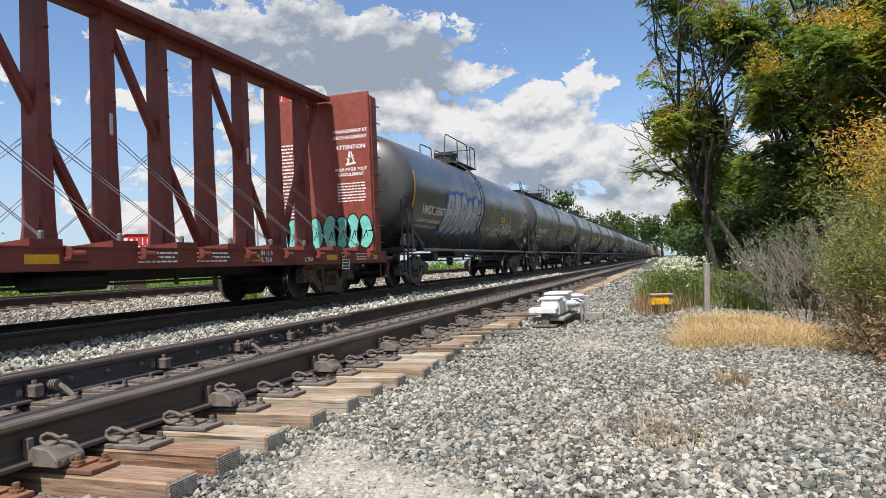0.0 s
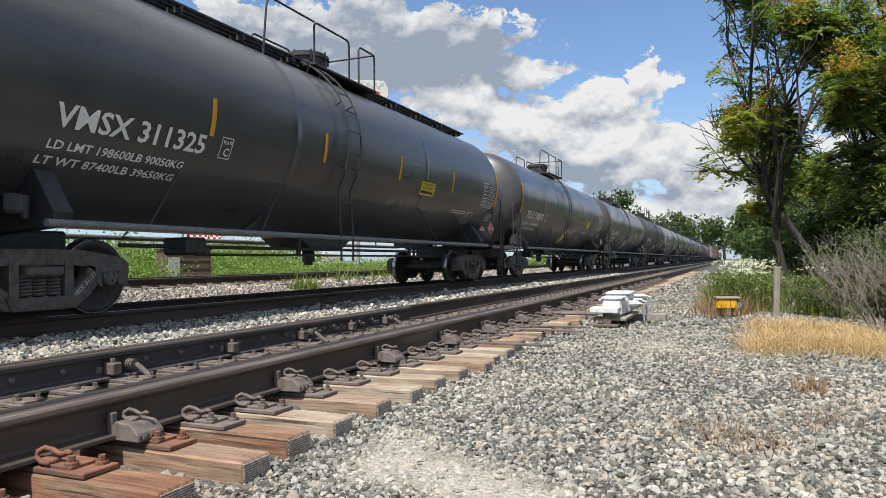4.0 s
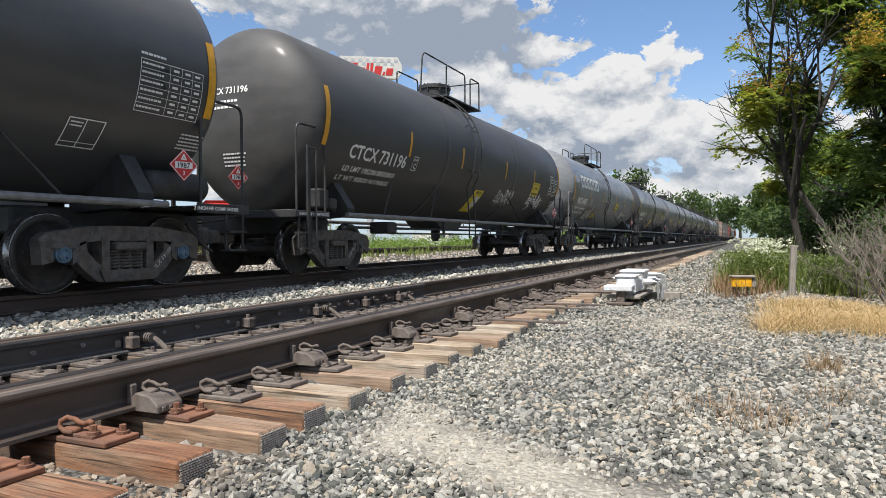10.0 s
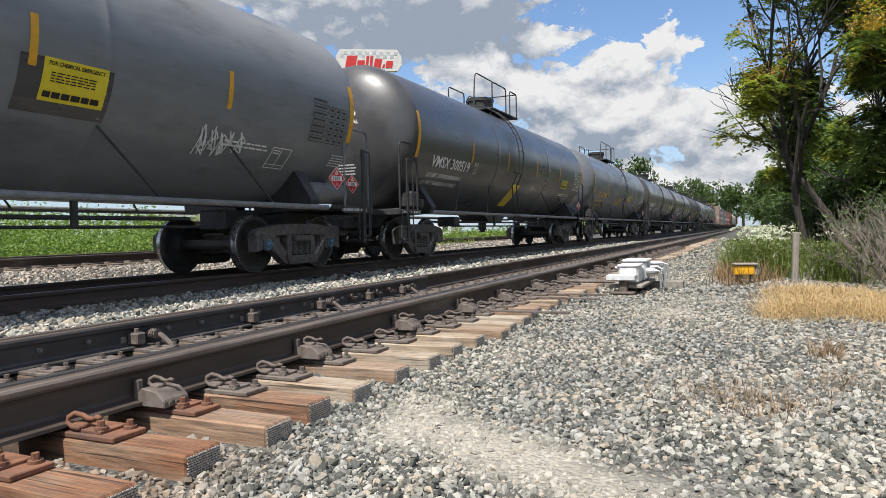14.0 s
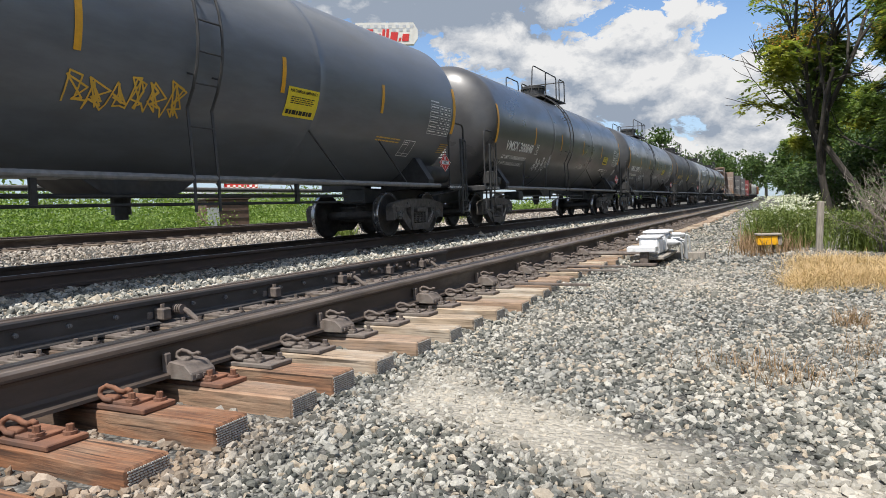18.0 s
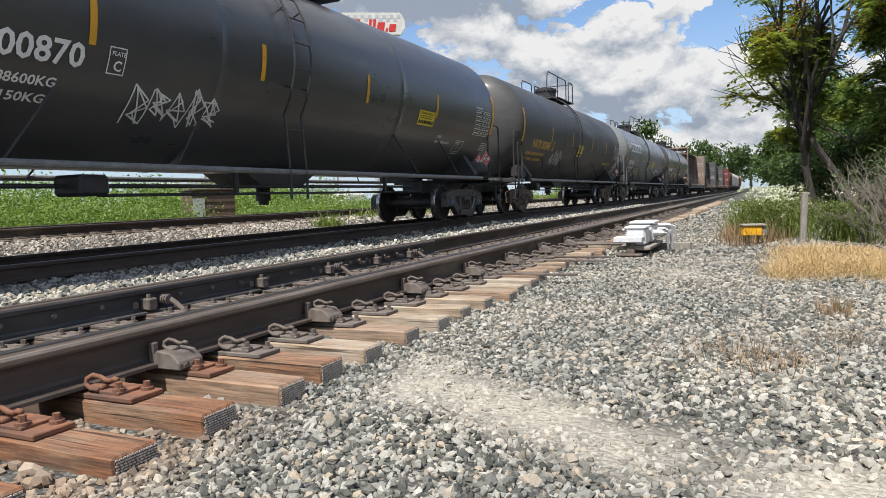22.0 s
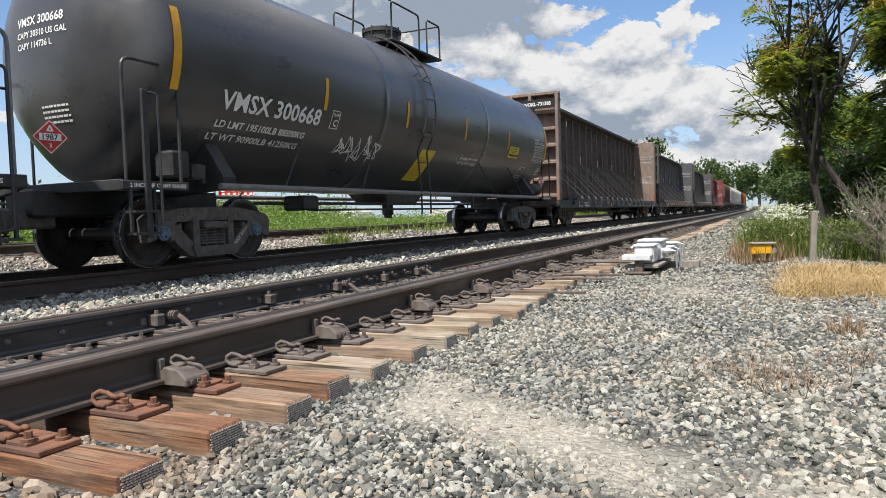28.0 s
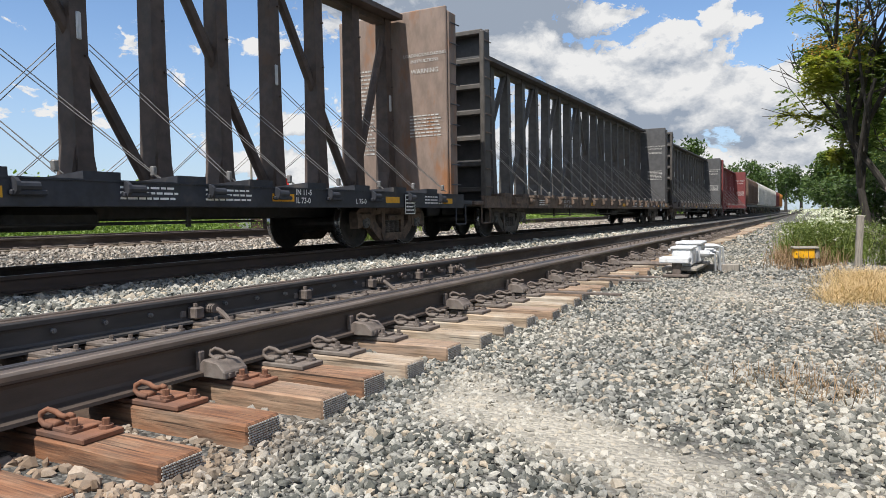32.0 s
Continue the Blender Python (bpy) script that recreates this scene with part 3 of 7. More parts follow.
def rounded(pts, r=0.08, n=4):
    """The points with their corners rounded, for handrails and bent pipes."""
    pts = [Vector(p) for p in pts]
    out = [pts[0]]
    for a, b, c in zip(pts, pts[1:], pts[2:]):
        u, v = (a - b), (c - b)
        k = min(r, u.length * 0.45, v.length * 0.45)
        p, q = b + u.normalized() * k, b + v.normalized() * k
        for i in range(n + 1):
            t = i / n
            out.append(p * (1 - t) ** 2 + b * 2 * t * (1 - t) + q * t * t)
    out.append(pts[-1])
    return out


def extrude(bm, prof, a, b, axis="y"):
    """A closed outline of (u, v) swept straight from a to b along an axis."""
    def at(u, v, k):
        return {"y": (u, k, v), "x": (k, u, v), "z": (u, v, k)}[axis]
    va = [bm.verts.new(at(u, v, a)) for u, v in prof]
    vb = [bm.verts.new(at(u, v, b)) for u, v in prof]
    n = len(prof)
    fs = [bm.faces.new((va[i], va[(i + 1) % n], vb[(i + 1) % n], vb[i])) for i in range(n)]
    fs.append(bm.faces.new(va[::-1]))
    fs.append(bm.faces.new(vb))
    bmesh.ops.recalc_face_normals(bm, faces=fs)


def lathe(bm, prof, seg=48, axis="y"):
    """A profile of (along, radius) turned round an axis; ends of radius 0 close it."""
    rings = []
    for k, r in prof:
        ring = []
        for i in range(seg if r > 1e-6 else 1):
            t = 2 * math.pi * i / seg
            u, v = r * math.cos(t), r * math.sin(t)
            ring.append(bm.verts.new({"y": (u, k, v), "x": (k, u, v), "z": (u, v, k)}[axis]))
        rings.append(ring)
    fs = []
    for a, b in zip(rings, rings[1:]):
        for i in range(seg):
            j = (i + 1) % seg
            if len(a) == 1 and len(b) == 1:
                continue
            if len(a) == 1:
                fs.append(bm.faces.new((a[0], b[j], b[i])))
            elif len(b) == 1:
                fs.append(bm.faces.new((a[i], a[j], b[0])))
            else:
                fs.append(bm.faces.new((a[i], a[j], b[j], b[i])))
    bmesh.ops.recalc_face_normals(bm, faces=fs)


def raw(name, verts, faces, material):
    """A mesh from arrays of corners and equal-sided faces."""
    me = bpy.data.meshes.new(name)
    verts, faces = np.asarray(verts, np.float32), np.asarray(faces, np.int32)
    k = faces.shape[1]
    me.vertices.add(len(verts))
    me.vertices.foreach_set("co", verts.ravel())
    me.loops.add(faces.size)
    me.loops.foreach_set("vertex_index", faces.ravel())
    me.polygons.add(len(faces))
    me.polygons.foreach_set("loop_start", np.arange(0, faces.size, k, dtype=np.int32))
    me.polygons.foreach_set("loop_total", np.full(len(faces), k, np.int32))
    me.polygons.foreach_set("use_smooth", [False] * len(faces))
    me.update(calc_edges=True)
    me.materials.append(material)
    return me


FLAT = {}


def letters(text, size):
    """Flat letters of Blender's own font: corners (u to the right, v up, from the left end of the base line) and triangles."""
    key = (text, round(size, 4))
    if key not in FLAT:
        cu = bpy.data.curves.new("letters", "FONT")
        cu.body, cu.size, cu.resolution_u, cu.offset = text, size * 1.37, 2, size * 0.03
        ob = bpy.data.objects.new("letters", cu)
        me = bpy.data.meshes.new_from_object(ob)
        me.calc_loop_triangles()
        FLAT[key] = ([(v.co.x, v.co.y) for v in me.vertices], [tuple(t.vertices) for t in me.loop_triangles])
        bpy.data.objects.remove(ob)
        bpy.data.curves.remove(cu)
        bpy.data.meshes.remove(me)
    return FLAT[key]


def bars(rows, w, h, seed=0):
    """Small print that cannot be read: short strokes in lines, as flat boxes (u, v, width, height)."""
    rg = random.Random(seed)
    out = []
    for i in range(rows):
        u = 0.0
        while u < w * 0.92:
            k = rg.uniform(0.06, 0.16) * w
            k = min(k, w - u)
            out.append((u, h - (i + 0.85) * h / rows, k, 0.42 * h / rows))
            u += k + 0.025 * w
    return out


def rect(u, v, w, h, n=1):
    """A flat plate as corners and quads, cut in n columns and rows so that it can bend."""
    vs = [(u + w * i / n, v + h * j / n) for j in range(n + 1) for i in range(n + 1)]
    fs = [(j * (n + 1) + i, j * (n + 1) + i + 1, (j + 1) * (n + 1) + i + 1, (j + 1) * (n + 1) + i) for j in range(n) for i in range(n)]
    return vs, fs


def stroke(pts, w):
    """A painted line of width w through points (u, v): corners and quads."""
    vs, fs = [], []
    fine = [pts[0]]
    for (a, b), (c, d) in zip(pts, pts[1:]):
        n = max(1, int(math.ceil(math.hypot(c - a, d - b) / 0.14)))
        fine += [(a + (c - a) * i / n, b + (d - b) * i / n) for i in range(1, n + 1)]
    pts = fine
    for (a, b), (c, d) in zip(pts, pts[1:]):
        k = math.hypot(c - a, d - b) or 1e-6
        nx, ny = -(d - b) / k * w / 2, (c - a) / k * w / 2
        ex, ey = (c - a) / k * w * 0.3, (d - b) / k * w * 0.3
        o = len(vs)
        vs += [(a + nx - ex, b + ny - ey), (a - nx - ex, b - ny - ey), (c - nx + ex, d - ny + ey), (c + nx + ex, d + ny + ey)]
        fs.append((o, o + 1, o + 2, o + 3))
    return vs, fs


def merge(items):
    vs, fs = [], []
    for v, f in items:
        o = len(vs)
        vs += v
        fs += [tuple(i + o for i in q) for q in f]
    return vs, fs


def paint(name, flat, put, material, parent, label=""):
    """Paint on a surface: put(u, v) lays each flat corner on it."""
    me = bpy.data.meshes.new(name)
    me.from_pydata([put(u, v) for u, v in flat[0]], [], flat[1])
    me.materials.append(material)
    return part(name, me, material, parent, label)


def scrawl(seed, n, w, h):
    """The loops of a spray-can tag, as a list of points."""
    rg = random.Random(seed)
    pts = []
    for i in range(n):
        x0, k = w * i / n, w / n
        low, top = h * rg.uniform(0.0, 0.25), h * rg.uniform(0.7, 1.0)
        pts.append((x0 + k * 0.1, low))
        for j in range(rg.randint(2, 3)):
            pts.append((x0 + k * rg.uniform(0.0, 0.5), top * rg.uniform(0.85, 1.0)))
            pts.append((x0 + k * rg.uniform(0.5, 1.15), (low + top) * rg.uniform(0.3, 0.75)))
            pts.append((x0 + k * rg.uniform(0.1, 0.6), (low + top) * rg.uniform(0.2, 0.5)))
            pts.append((x0 + k * rg.uniform(0.6, 1.2), low + h * rg.uniform(0.0, 0.15)))
    return pts


# ---- the plan: tracks run along y ----
NEAR_X, GAUGE = -2.51, 1.435
MAIN_X, THIRD_X = -8.10, -13.1
RAIL_Z = 0.20
THIRD_Z = 0.27


def rise(x, y):
    """Height of the ground beside and between the tracks."""
    def s(a, b, k):
        t = min(1, max(0, (k - a) / (b - a)))
        return t * t * (3 - 2 * t)
    z = -0.085
    z += 0.045 * s(-4.2, -5.2, x)
    z += (THIRD_Z + 0.0) * s(-9.6, -11.6, x) - 0.55 * s(-14.6, -17.5, x)
    z -= 0.12 * s(0.5, 2.6, x) * s(2, 5, y)
    z += 0.25 * s(2.2, 5.0, x)
    z += 0.025 * noise.noise((x * 0.7, y * 0.5, 0.0)) + 0.008 * noise.noise((x * 4, y * 4, 3.0))
    return z


def axis_steps(lo, a, b, hi, fine, grow):
    out = list(np.arange(a, b + 1e-6, fine))
    k, st = b, fine
    while k < hi:
        st *= grow
        k += st
        out.append(min(k, hi))
    k, st = a, fine
    pre = []
    while k > lo:
        st *= grow
        k -= st
        pre.append(max(k, lo))
    return pre[::-1] + out


def build_ground():
    xs = axis_steps(-2600, -18, 6, 2600, 0.16, 1.35)
    ys = axis_steps(-400, -2, 18, 3600, 0.16, 1.18)
    verts = [(x, y, rise(x, y)) for y in ys for x in xs]
    nx, ny = len(xs), len(ys)
    i, j = np.meshgrid(np.arange(nx - 1), np.arange(ny - 1))
    a = (j * nx + i).ravel()
    faces = np.stack([a, a + 1, a + nx + 1, a + nx], 1)
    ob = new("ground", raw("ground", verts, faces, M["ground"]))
    ob.data.polygons.foreach_set("use_smooth", [True] * len(ob.data.polygons))
    tagged(ob, "crushed grey stone ballast ground with dusty patches and weedy verges", "ground", kind="structure")


build_ground()


def rail_outline(x, z, side=1):
    """A rail's section about its centre line x with its foot at z."""
    half = [(0.0, 0.186), (0.022, 0.186), (0.032, 0.183), (0.037, 0.174), (0.036, 0.148), (0.014, 0.138), (0.009, 0.125), (0.009, 0.045), (0.016, 0.030), (0.074, 0.014), (0.076, 0.0), (0.0, 0.0)]
    return [(x + u, z + v) for u, v in half] + [(x - u, z + v) for u, v in half[-2:0:-1]]


def head_strip(x, z, w=0.058):
    return [(x - w / 2, z + 0.1855), (x + w / 2, z + 0.1855), (x + w / 2 - 0.004, z + 0.1885), (x - w / 2 + 0.004, z + 0.1885)]


def rail(parent, x, a, b, z=0.0, side=None, top=None, label="", name="rail", edge=False):
    bm = bmesh.new()
    extrude(bm, rail_outline(x, z + 0.014), a, b)
    r = part(name, bm, side or M["rail_side"], parent, label)
    bm = bmesh.new()
    extrude(bm, head_strip(x, z + 0.014), a, b)
    part("running_surface", bm, top or M["rail_top"], r, "worn steel running surface")
    if edge:
        bm = bmesh.new()
        o = z + 0.014
        extrude(bm, [(x + 0.020, o + 0.1895), (x + 0.033, o + 0.1865), (x + 0.0395, o + 0.176), (x + 0.0385, o + 0.158), (x + 0.030, o + 0.160), (x + 0.022, o + 0.180)], a, b)
        part("head_edge", bm, M["rail_edge"], r, "paler strip along the edge of the rail's head")
    return r


# ---- the near track with its switch ----
siding = thing("siding_track", pose(0, 0, 0), "weathered siding track with timber ties, a switch and rusty rails", "railway track", kind="structure")
NEAR_C = NEAR_X - GAUGE / 2
STOCK_X = -2.56
rail(siding, STOCK_X, -30, 700, z=0.026, label="dark brown stock rail with worn head", edge=True)
rail(siding, STOCK_X - 0.115, -30, 8.6, z=0.020, top=M["point_top"], side=M["point_steel"], label="switch point rail lying against the stock rail", name="switch_point")
rail(siding, NEAR_X - GAUGE - 0.05, -30, 8.3, side=M["point_steel"], label="dark switch point rail with bolted web", name="switch_point")
rail(siding, NEAR_X - GAUGE - 0.17, -30, 700, side=M["rail_side"], label="dark stock rail", name="rail")

TIE_Y0, TIE_STEP = 1.915, 0.410
rg = random.Random(4)
tie_mesh = []
for k in range(4):
    bm = bmesh.new()
    box(bm, (0, 0, -0.085), (3.35, 0.185, 0.17), 0.008)
    bmesh.ops.subdivide_edges(bm, edges=[e for e in bm.edges if e.calc_length() > 2], cuts=14)
    for v in bm.verts:
        v.co += Vector((0, 0.006 * noise.noise((v.co.x * 2, k * 9, 1)), 0.006 * noise.noise((v.co.x * 3, k * 7 + v.co.y * 8, 4))))
    tie_mesh.append(finish(bm, "tie", M["tie"]))


def end_plate_mesh():
    """The toothed plate that is pressed into a tie's end: a rim and rows of small slots."""
    bm = bmesh.new()
    for r in range(16):
        z = -0.012 - r * 0.0094
        for c in range(11):
            y = -0.078 + c * 0.0154 + (0.002 if r % 2 else -0.002)
            box(bm, (0.0015, y, z), (0.004, 0.0112, 0.0054))
    return finish(bm, "end_plate", M["end_metal"])


def plate_mesh(material):
    bm = bmesh.new()
    box(bm, (0, 0, 0.011), (0.40, 0.165, 0.022), 0.004)
    box(bm, (0.04, 0, 0.028), (0.15, 0.13, 0.014), 0.003)
    return finish(bm, "tie_plate", material)


def bolt_mesh(material):
    bm = bmesh.new()
    rod(bm, (0, 0, 0), (0, 0, 0.012), 0.026, 10)
    rod(bm, (0, 0, 0.012), (0, 0, 0.036), 0.014, 6)
    return finish(bm, "bolt", material)


def clip_mesh(material):
    """A springy rail clip bent from one round bar."""
    bm = bmesh.new()
    tube(bm, [(0.03, -0.03, 0.006), (-0.02, -0.03, 0.006), (-0.058, -0.026, 0.024), (-0.060, -0.018, 0.050), (-0.030, -0.006, 0.066), (0.004, 0.004, 0.058), (0.034, 0.010, 0.042), (0.060, 0.014, 0.040), (0.086, 0.016, 0.052), (0.108, 0.016, 0.046)], 0.0125, 8)
    box(bm, (0.0, 0.0, 0.012), (0.08, 0.05, 0.024), 0.006)
    return finish(bm, "rail_clip", material, True)


def brace_mesh(material):
    """A cast rail brace, a wedge block that leans on the rail's web."""
    bm = bmesh.new()
    extrude(bm, [(-0.055, 0.0), (0.105, 0.0), (0.105, 0.035), (0.06, 0.075), (-0.03, 0.085), (-0.055, 0.06)], -0.075, 0.075)
    bmesh.ops.bevel(bm, geom=list(bm.edges), offset=0.006, segments=1, affect="EDGES")
    box(bm, (-0.062, -0.06, 0.06), (0.03, 0.035, 0.12), 0.006)
    for y in (-0.04, 0.0, 0.04):
        box(bm, (0.107, y, 0.018), (0.008, 0.018, 0.018), 0.002)
    return finish(bm, "rail_brace", material)


end_me = end_plate_mesh()
plates = [plate_mesh(M["plate_rust"]), plate_mesh(M["plate_grey"])]
bolts = [bolt_mesh(M["plate_rust"]), bolt_mesh(M["plate_grey"])]
clips = [clip_mesh(M["plate_rust"]), clip_mesh(M["plate_grey"])]
braces = [brace_mesh(M["plate_rust"]), brace_mesh(M["plate_grey"])]


def child(name, me, parent, m):
    ob = new(name, me)
    ob.parent = parent
    ob.matrix_basis = m
    return ob


# each tie's near end, as it lies: most reach 0.65 m past the rail
TIE_NEAR = [1.515, 1.915, 2.355, 2.705, 3.085, 3.535, 3.95, 4.375, 4.79, 5.21, 5.62, 6.03, 6.40, 6.735]
for i in range(-7, 110):
    y = TIE_NEAR[i + 1] if 0 <= i + 1 < len(TIE_NEAR) else (1.915 + i * TIE_STEP if i < 0 else 6.735 + (i - 12) * TIE_STEP)
    reach = -1.83 + rg.uniform(-0.05, 0.05) - (0.10 if i > 9 else 0.0)
    t = child("tie", tie_mesh[i % 4], siding, pose(reach - 1.675, y, rg.uniform(-0.006, 0.004), 0, rg.uniform(-0.3, 0.3), rg.uniform(-0.8, 0.8)))
    if i < 45:
        child("end_plate", end_me, t, pose(1.676, 0, 0))
    if i > 60:
        continue
    k = 0 if y < 2.6 + rg.uniform(-0.3, 0.3) else 1
    braced = i % 3 == 1
    lx = STOCK_X - (reach - 1.675)
    p = child("tie_plate", plates[k], t, pose(lx + 0.14, 0, 0.001))
    child("bolt", bolts[k], p, pose(0.09, -0.04, 0.034))
    child("bolt", bolts[k], p, pose(0.15, 0.045, 0.022))
    if braced:
        b = child("rail_brace", braces[1], t, pose(lx + 0.10, -0.05, 0.034))
        child("rail_clip", clips[1], t, pose(lx + 0.10, -0.05, 0.112) @ Matrix.Scale(0.7, 4))
    else:
        child("rail_clip", clips[k], t, pose(lx + 0.12, -0.04, 0.034) @ Matrix.Scale(0.85, 4))
    p = child("tie_plate", plates[1], t, pose(lx - GAUGE + 0.24, 0, 0.001))
    child("bolt", bolts[1], p, pose(0.02, -0.04, 0.034))
    child("bolt", bolts[1], p, pose(0.1, 0.03, 0.034))

# stop blocks, bolts and a tie-down strap on the open point's web
for i in range(26):
    y = -0.6 + i * 0.34
    bm = bmesh.new()
    rod(bm, (0, 0, 0), (0.02, 0, 0), 0.016, 8)
    rod(bm, (0.02, 0, 0), (0.032, 0, 0), 0.010, 6)
    b = part("web_bolt", bm, M["rail_grey"], siding)
    b.matrix_basis = pose(NEAR_X - GAUGE - 0.04, y, 0.115)


def stop_block(y, strap):
    bm = bmesh.new()
    box(bm, (0.05, 0, 0.055), (0.09, 0.085, 0.085), 0.01)
    rod(bm, (0.05, 0, 0.09), (0.05, 0, 0.125), 0.016, 6)
    box(bm, (0.0, -0.075, 0.05), (0.03, 0.05, 0.05), 0.008)
    b = part("stop_block", bm, M["plate_grey"], siding, "cast stop block bolted to the switch point")
    b.matrix_basis = pose(NEAR_X - GAUGE - 0.045, y, 0.03)
    if strap:
        bm = bmesh.new()
        tube(bm, rounded([(0.0, 0.14, 0.10), (0.10, 0.16, 0.10), (0.2, 0.17, 0.02), (0.24, 0.17, 0.0)], 0.06), 0.02, 8)
        for k in range(4):
            rod(bm, (0.02 + k * 0.022, 0.14, 0.10), (0.034 + k * 0.022, 0.14, 0.10), 0.036, 10)
        s = part("spring_rod", bm, M["plate_grey"], siding, "worn spring rod with nuts")
        s.matrix_basis = pose(NEAR_X - GAUGE - 0.045, y, 0.0)


for y, st in ((3.5, True), (4.72, False), (5.75, True), (6.7, False), (7.5, True)):
    stop_block(y, st)
for y in (6.0, 6.35, 6.9, 7.2, 7.8):
    bm = bmesh.new()
    for k in range(3):
        rod(bm, (k * 0.02, 0, 0), (k * 0.02 + 0.012, 0, 0), 0.03 - 0.005 * k, 8)
    box(bm, (0.03, 0.06, -0.03), (0.05, 0.08, 0.03), 0.006)
    b = part("clamp", bm, M["plate_grey"], siding)
    b.matrix_basis = pose(NEAR_X - GAUGE - 0.04, y, 0.12)
# steel rods that tie the two points together
for y in (8.0, 7.55, 6.2):
    bm = bmesh.new()
    box(bm, (NEAR_C + 0.4, y, 0.02), (2.6, 0.055, 0.022), 0.004)
    part("throw_rod", bm, M["plate_grey"], siding, "flat steel throw rod across the track")

# ---- the main track and the third track ----
main = thing("main_track", pose(MAIN_X, 0, 0), "main track with dark brown rails deep in ballast", "railway track", kind="structure")
third = thing("third_track", pose(THIRD_X, 0, THIRD_Z), "rusty third track on a low bank of ballast", "railway track", kind="structure")
for tr in (main, third):
    for sx in (1, -1):
        rail(tr, sx * (GAUGE / 2 + 0.036), -60, 900, side=M["rail_dark"] if tr is main else M["rail_side"], label="dark brown rail")
    bm = bmesh.new()
    box(bm, (0, 0, -0.07), (2.6, 0.22, 0.17), 0.01)
    me = finish(bm, "tie", M["tie"])
    for i in range(120):
        y = -8 + i * 0.52
        t = child("tie", me, tr, pose(rg.uniform(-0.04, 0.04), y, -0.035 if tr is main else 0.0, 0, 0, rg.uniform(-1, 1)))
        if i < 90:
            for sx in (1, -1):
                p = child("tie_plate", plates[1], t, pose(sx * (GAUGE / 2 + 0.05), 0, 0.015, 0, 0, 0 if sx > 0 else 180))


# ---- ballast stones ----
def stone_shapes(n):
    out = []
    rs = random.Random(9)
    for k in range(n):
        bm = bmesh.new()
        sx, sy, sz = rs.uniform(0.95, 1.4), rs.uniform(0.7, 1.0), rs.uniform(0.5, 0.85)
        shear = rs.uniform(-0.25, 0.25)
        for lv, m, q0 in ((0.75, rs.randint(4, 5), 0.66), (0.0, 5, 1.0), (-0.7, 3, 0.7)):
            p0 = rs.uniform(0, 6.28)
            for i in range(m):
                a = p0 + 6.283 * (i + rs.uniform(-0.3, 0.3)) / m
                q = q0 * rs.uniform(0.85, 1.12)
                bm.verts.new((sx * (q * math.cos(a) + shear * lv), sy * q * math.sin(a), sz * (lv + rs.uniform(-0.22, 0.22))))
        bmesh.ops.convex_hull(bm, input=bm.verts)
        bmesh.ops.delete(bm, geom=[v for v in bm.verts if not v.link_faces], context="VERTS")
        bmesh.ops.triangulate(bm, faces=bm.faces)
        bm.verts.index_update()
        out.append((np.array([v.co[:] for v in bm.verts]), np.array([[v.index for v in f.verts] for f in bm.faces])))
        bm.free()
    return out


SHAPES = stone_shapes(28)
RNG = np.random.default_rng(3)


def turn_matrices(n):
    q = RNG.normal(size=(n, 4))
    q[:, 1:3] *= 0.5
    q /= np.linalg.norm(q, axis=1)[:, None]
    a, b, c, d = q.T
    return np.stack([np.stack([1 - 2 * (c * c + d * d), 2 * (b * c - d * a), 2 * (b * d + c * a)], 1),
                     np.stack([2 * (b * c + d * a), 1 - 2 * (b * b + d * d), 2 * (c * d - b * a)], 1),
                     np.stack([2 * (b * d - c * a), 2 * (c * d + b * a), 1 - 2 * (b * b + c * c)], 1)], 1)


def scatter(name, x0, x1, y0, y1, density, size, label, sink=0.3, keep=None, lift=0.0):
    n = int(abs(x1 - x0) * (y1 - y0) * density)
    xs, ys = RNG.uniform(x0, x1, n), RNG.uniform(y0, y1, n)
    if keep is not None:
        ok = keep(xs, ys)
        xs, ys = xs[ok], ys[ok]
        n = len(xs)
    rad = size * RNG.lognormal(0, 0.28, n)
    zs = np.array([rise(x, y) for x, y in zip(xs, ys)]) + rad * (0.5 - sink) + lift * RNG.uniform(0, 1, n)
    if y0 < 9.0 and x1 > 0.0:
        zs -= rad * 0.7 * np.array([flour_at(x, y) for x, y in zip(xs, ys)])
    mats = turn_matrices(n)
    V, F, o = [], [], 0
    which = RNG.integers(0, len(SHAPES), n)
    for k, (sv, sf) in enumerate(SHAPES):
        idx = np.nonzero(which == k)[0]
        if not len(idx):
            continue
        p = np.einsum("nij,vj->nvi", mats[idx], sv) * rad[idx][:, None, None] + np.stack([xs[idx], ys[idx], zs[idx]], 1)[:, None, :]
        V.append(p.reshape(-1, 3))
        F.append((sf[None] + (o + np.arange(len(idx)) * len(sv))[:, None, None]).reshape(-1, 3))
        o += len(idx) * len(sv)
    ob = new(name, raw(name, np.concatenate(V), np.concatenate(F), M["stone"]))
    return tagged(ob, label, "gravel", kind="stuff")


def crib(xs, ys):
    """Between the ties only, or past their ends."""
    ph = np.abs(((ys - TIE_Y0) / TIE_STEP + 0.5) % 1.0 - 0.5) * TIE_STEP
    return (ph > 0.10) | (xs > -1.86)


def bare(xs, ys):
    """Fewer stones where the rock flour lies."""
    f = np.array([flour_at(x, y) for x, y in zip(xs, ys)])
    return RNG.uniform(0, 1, len(xs)) > 0.55 * f


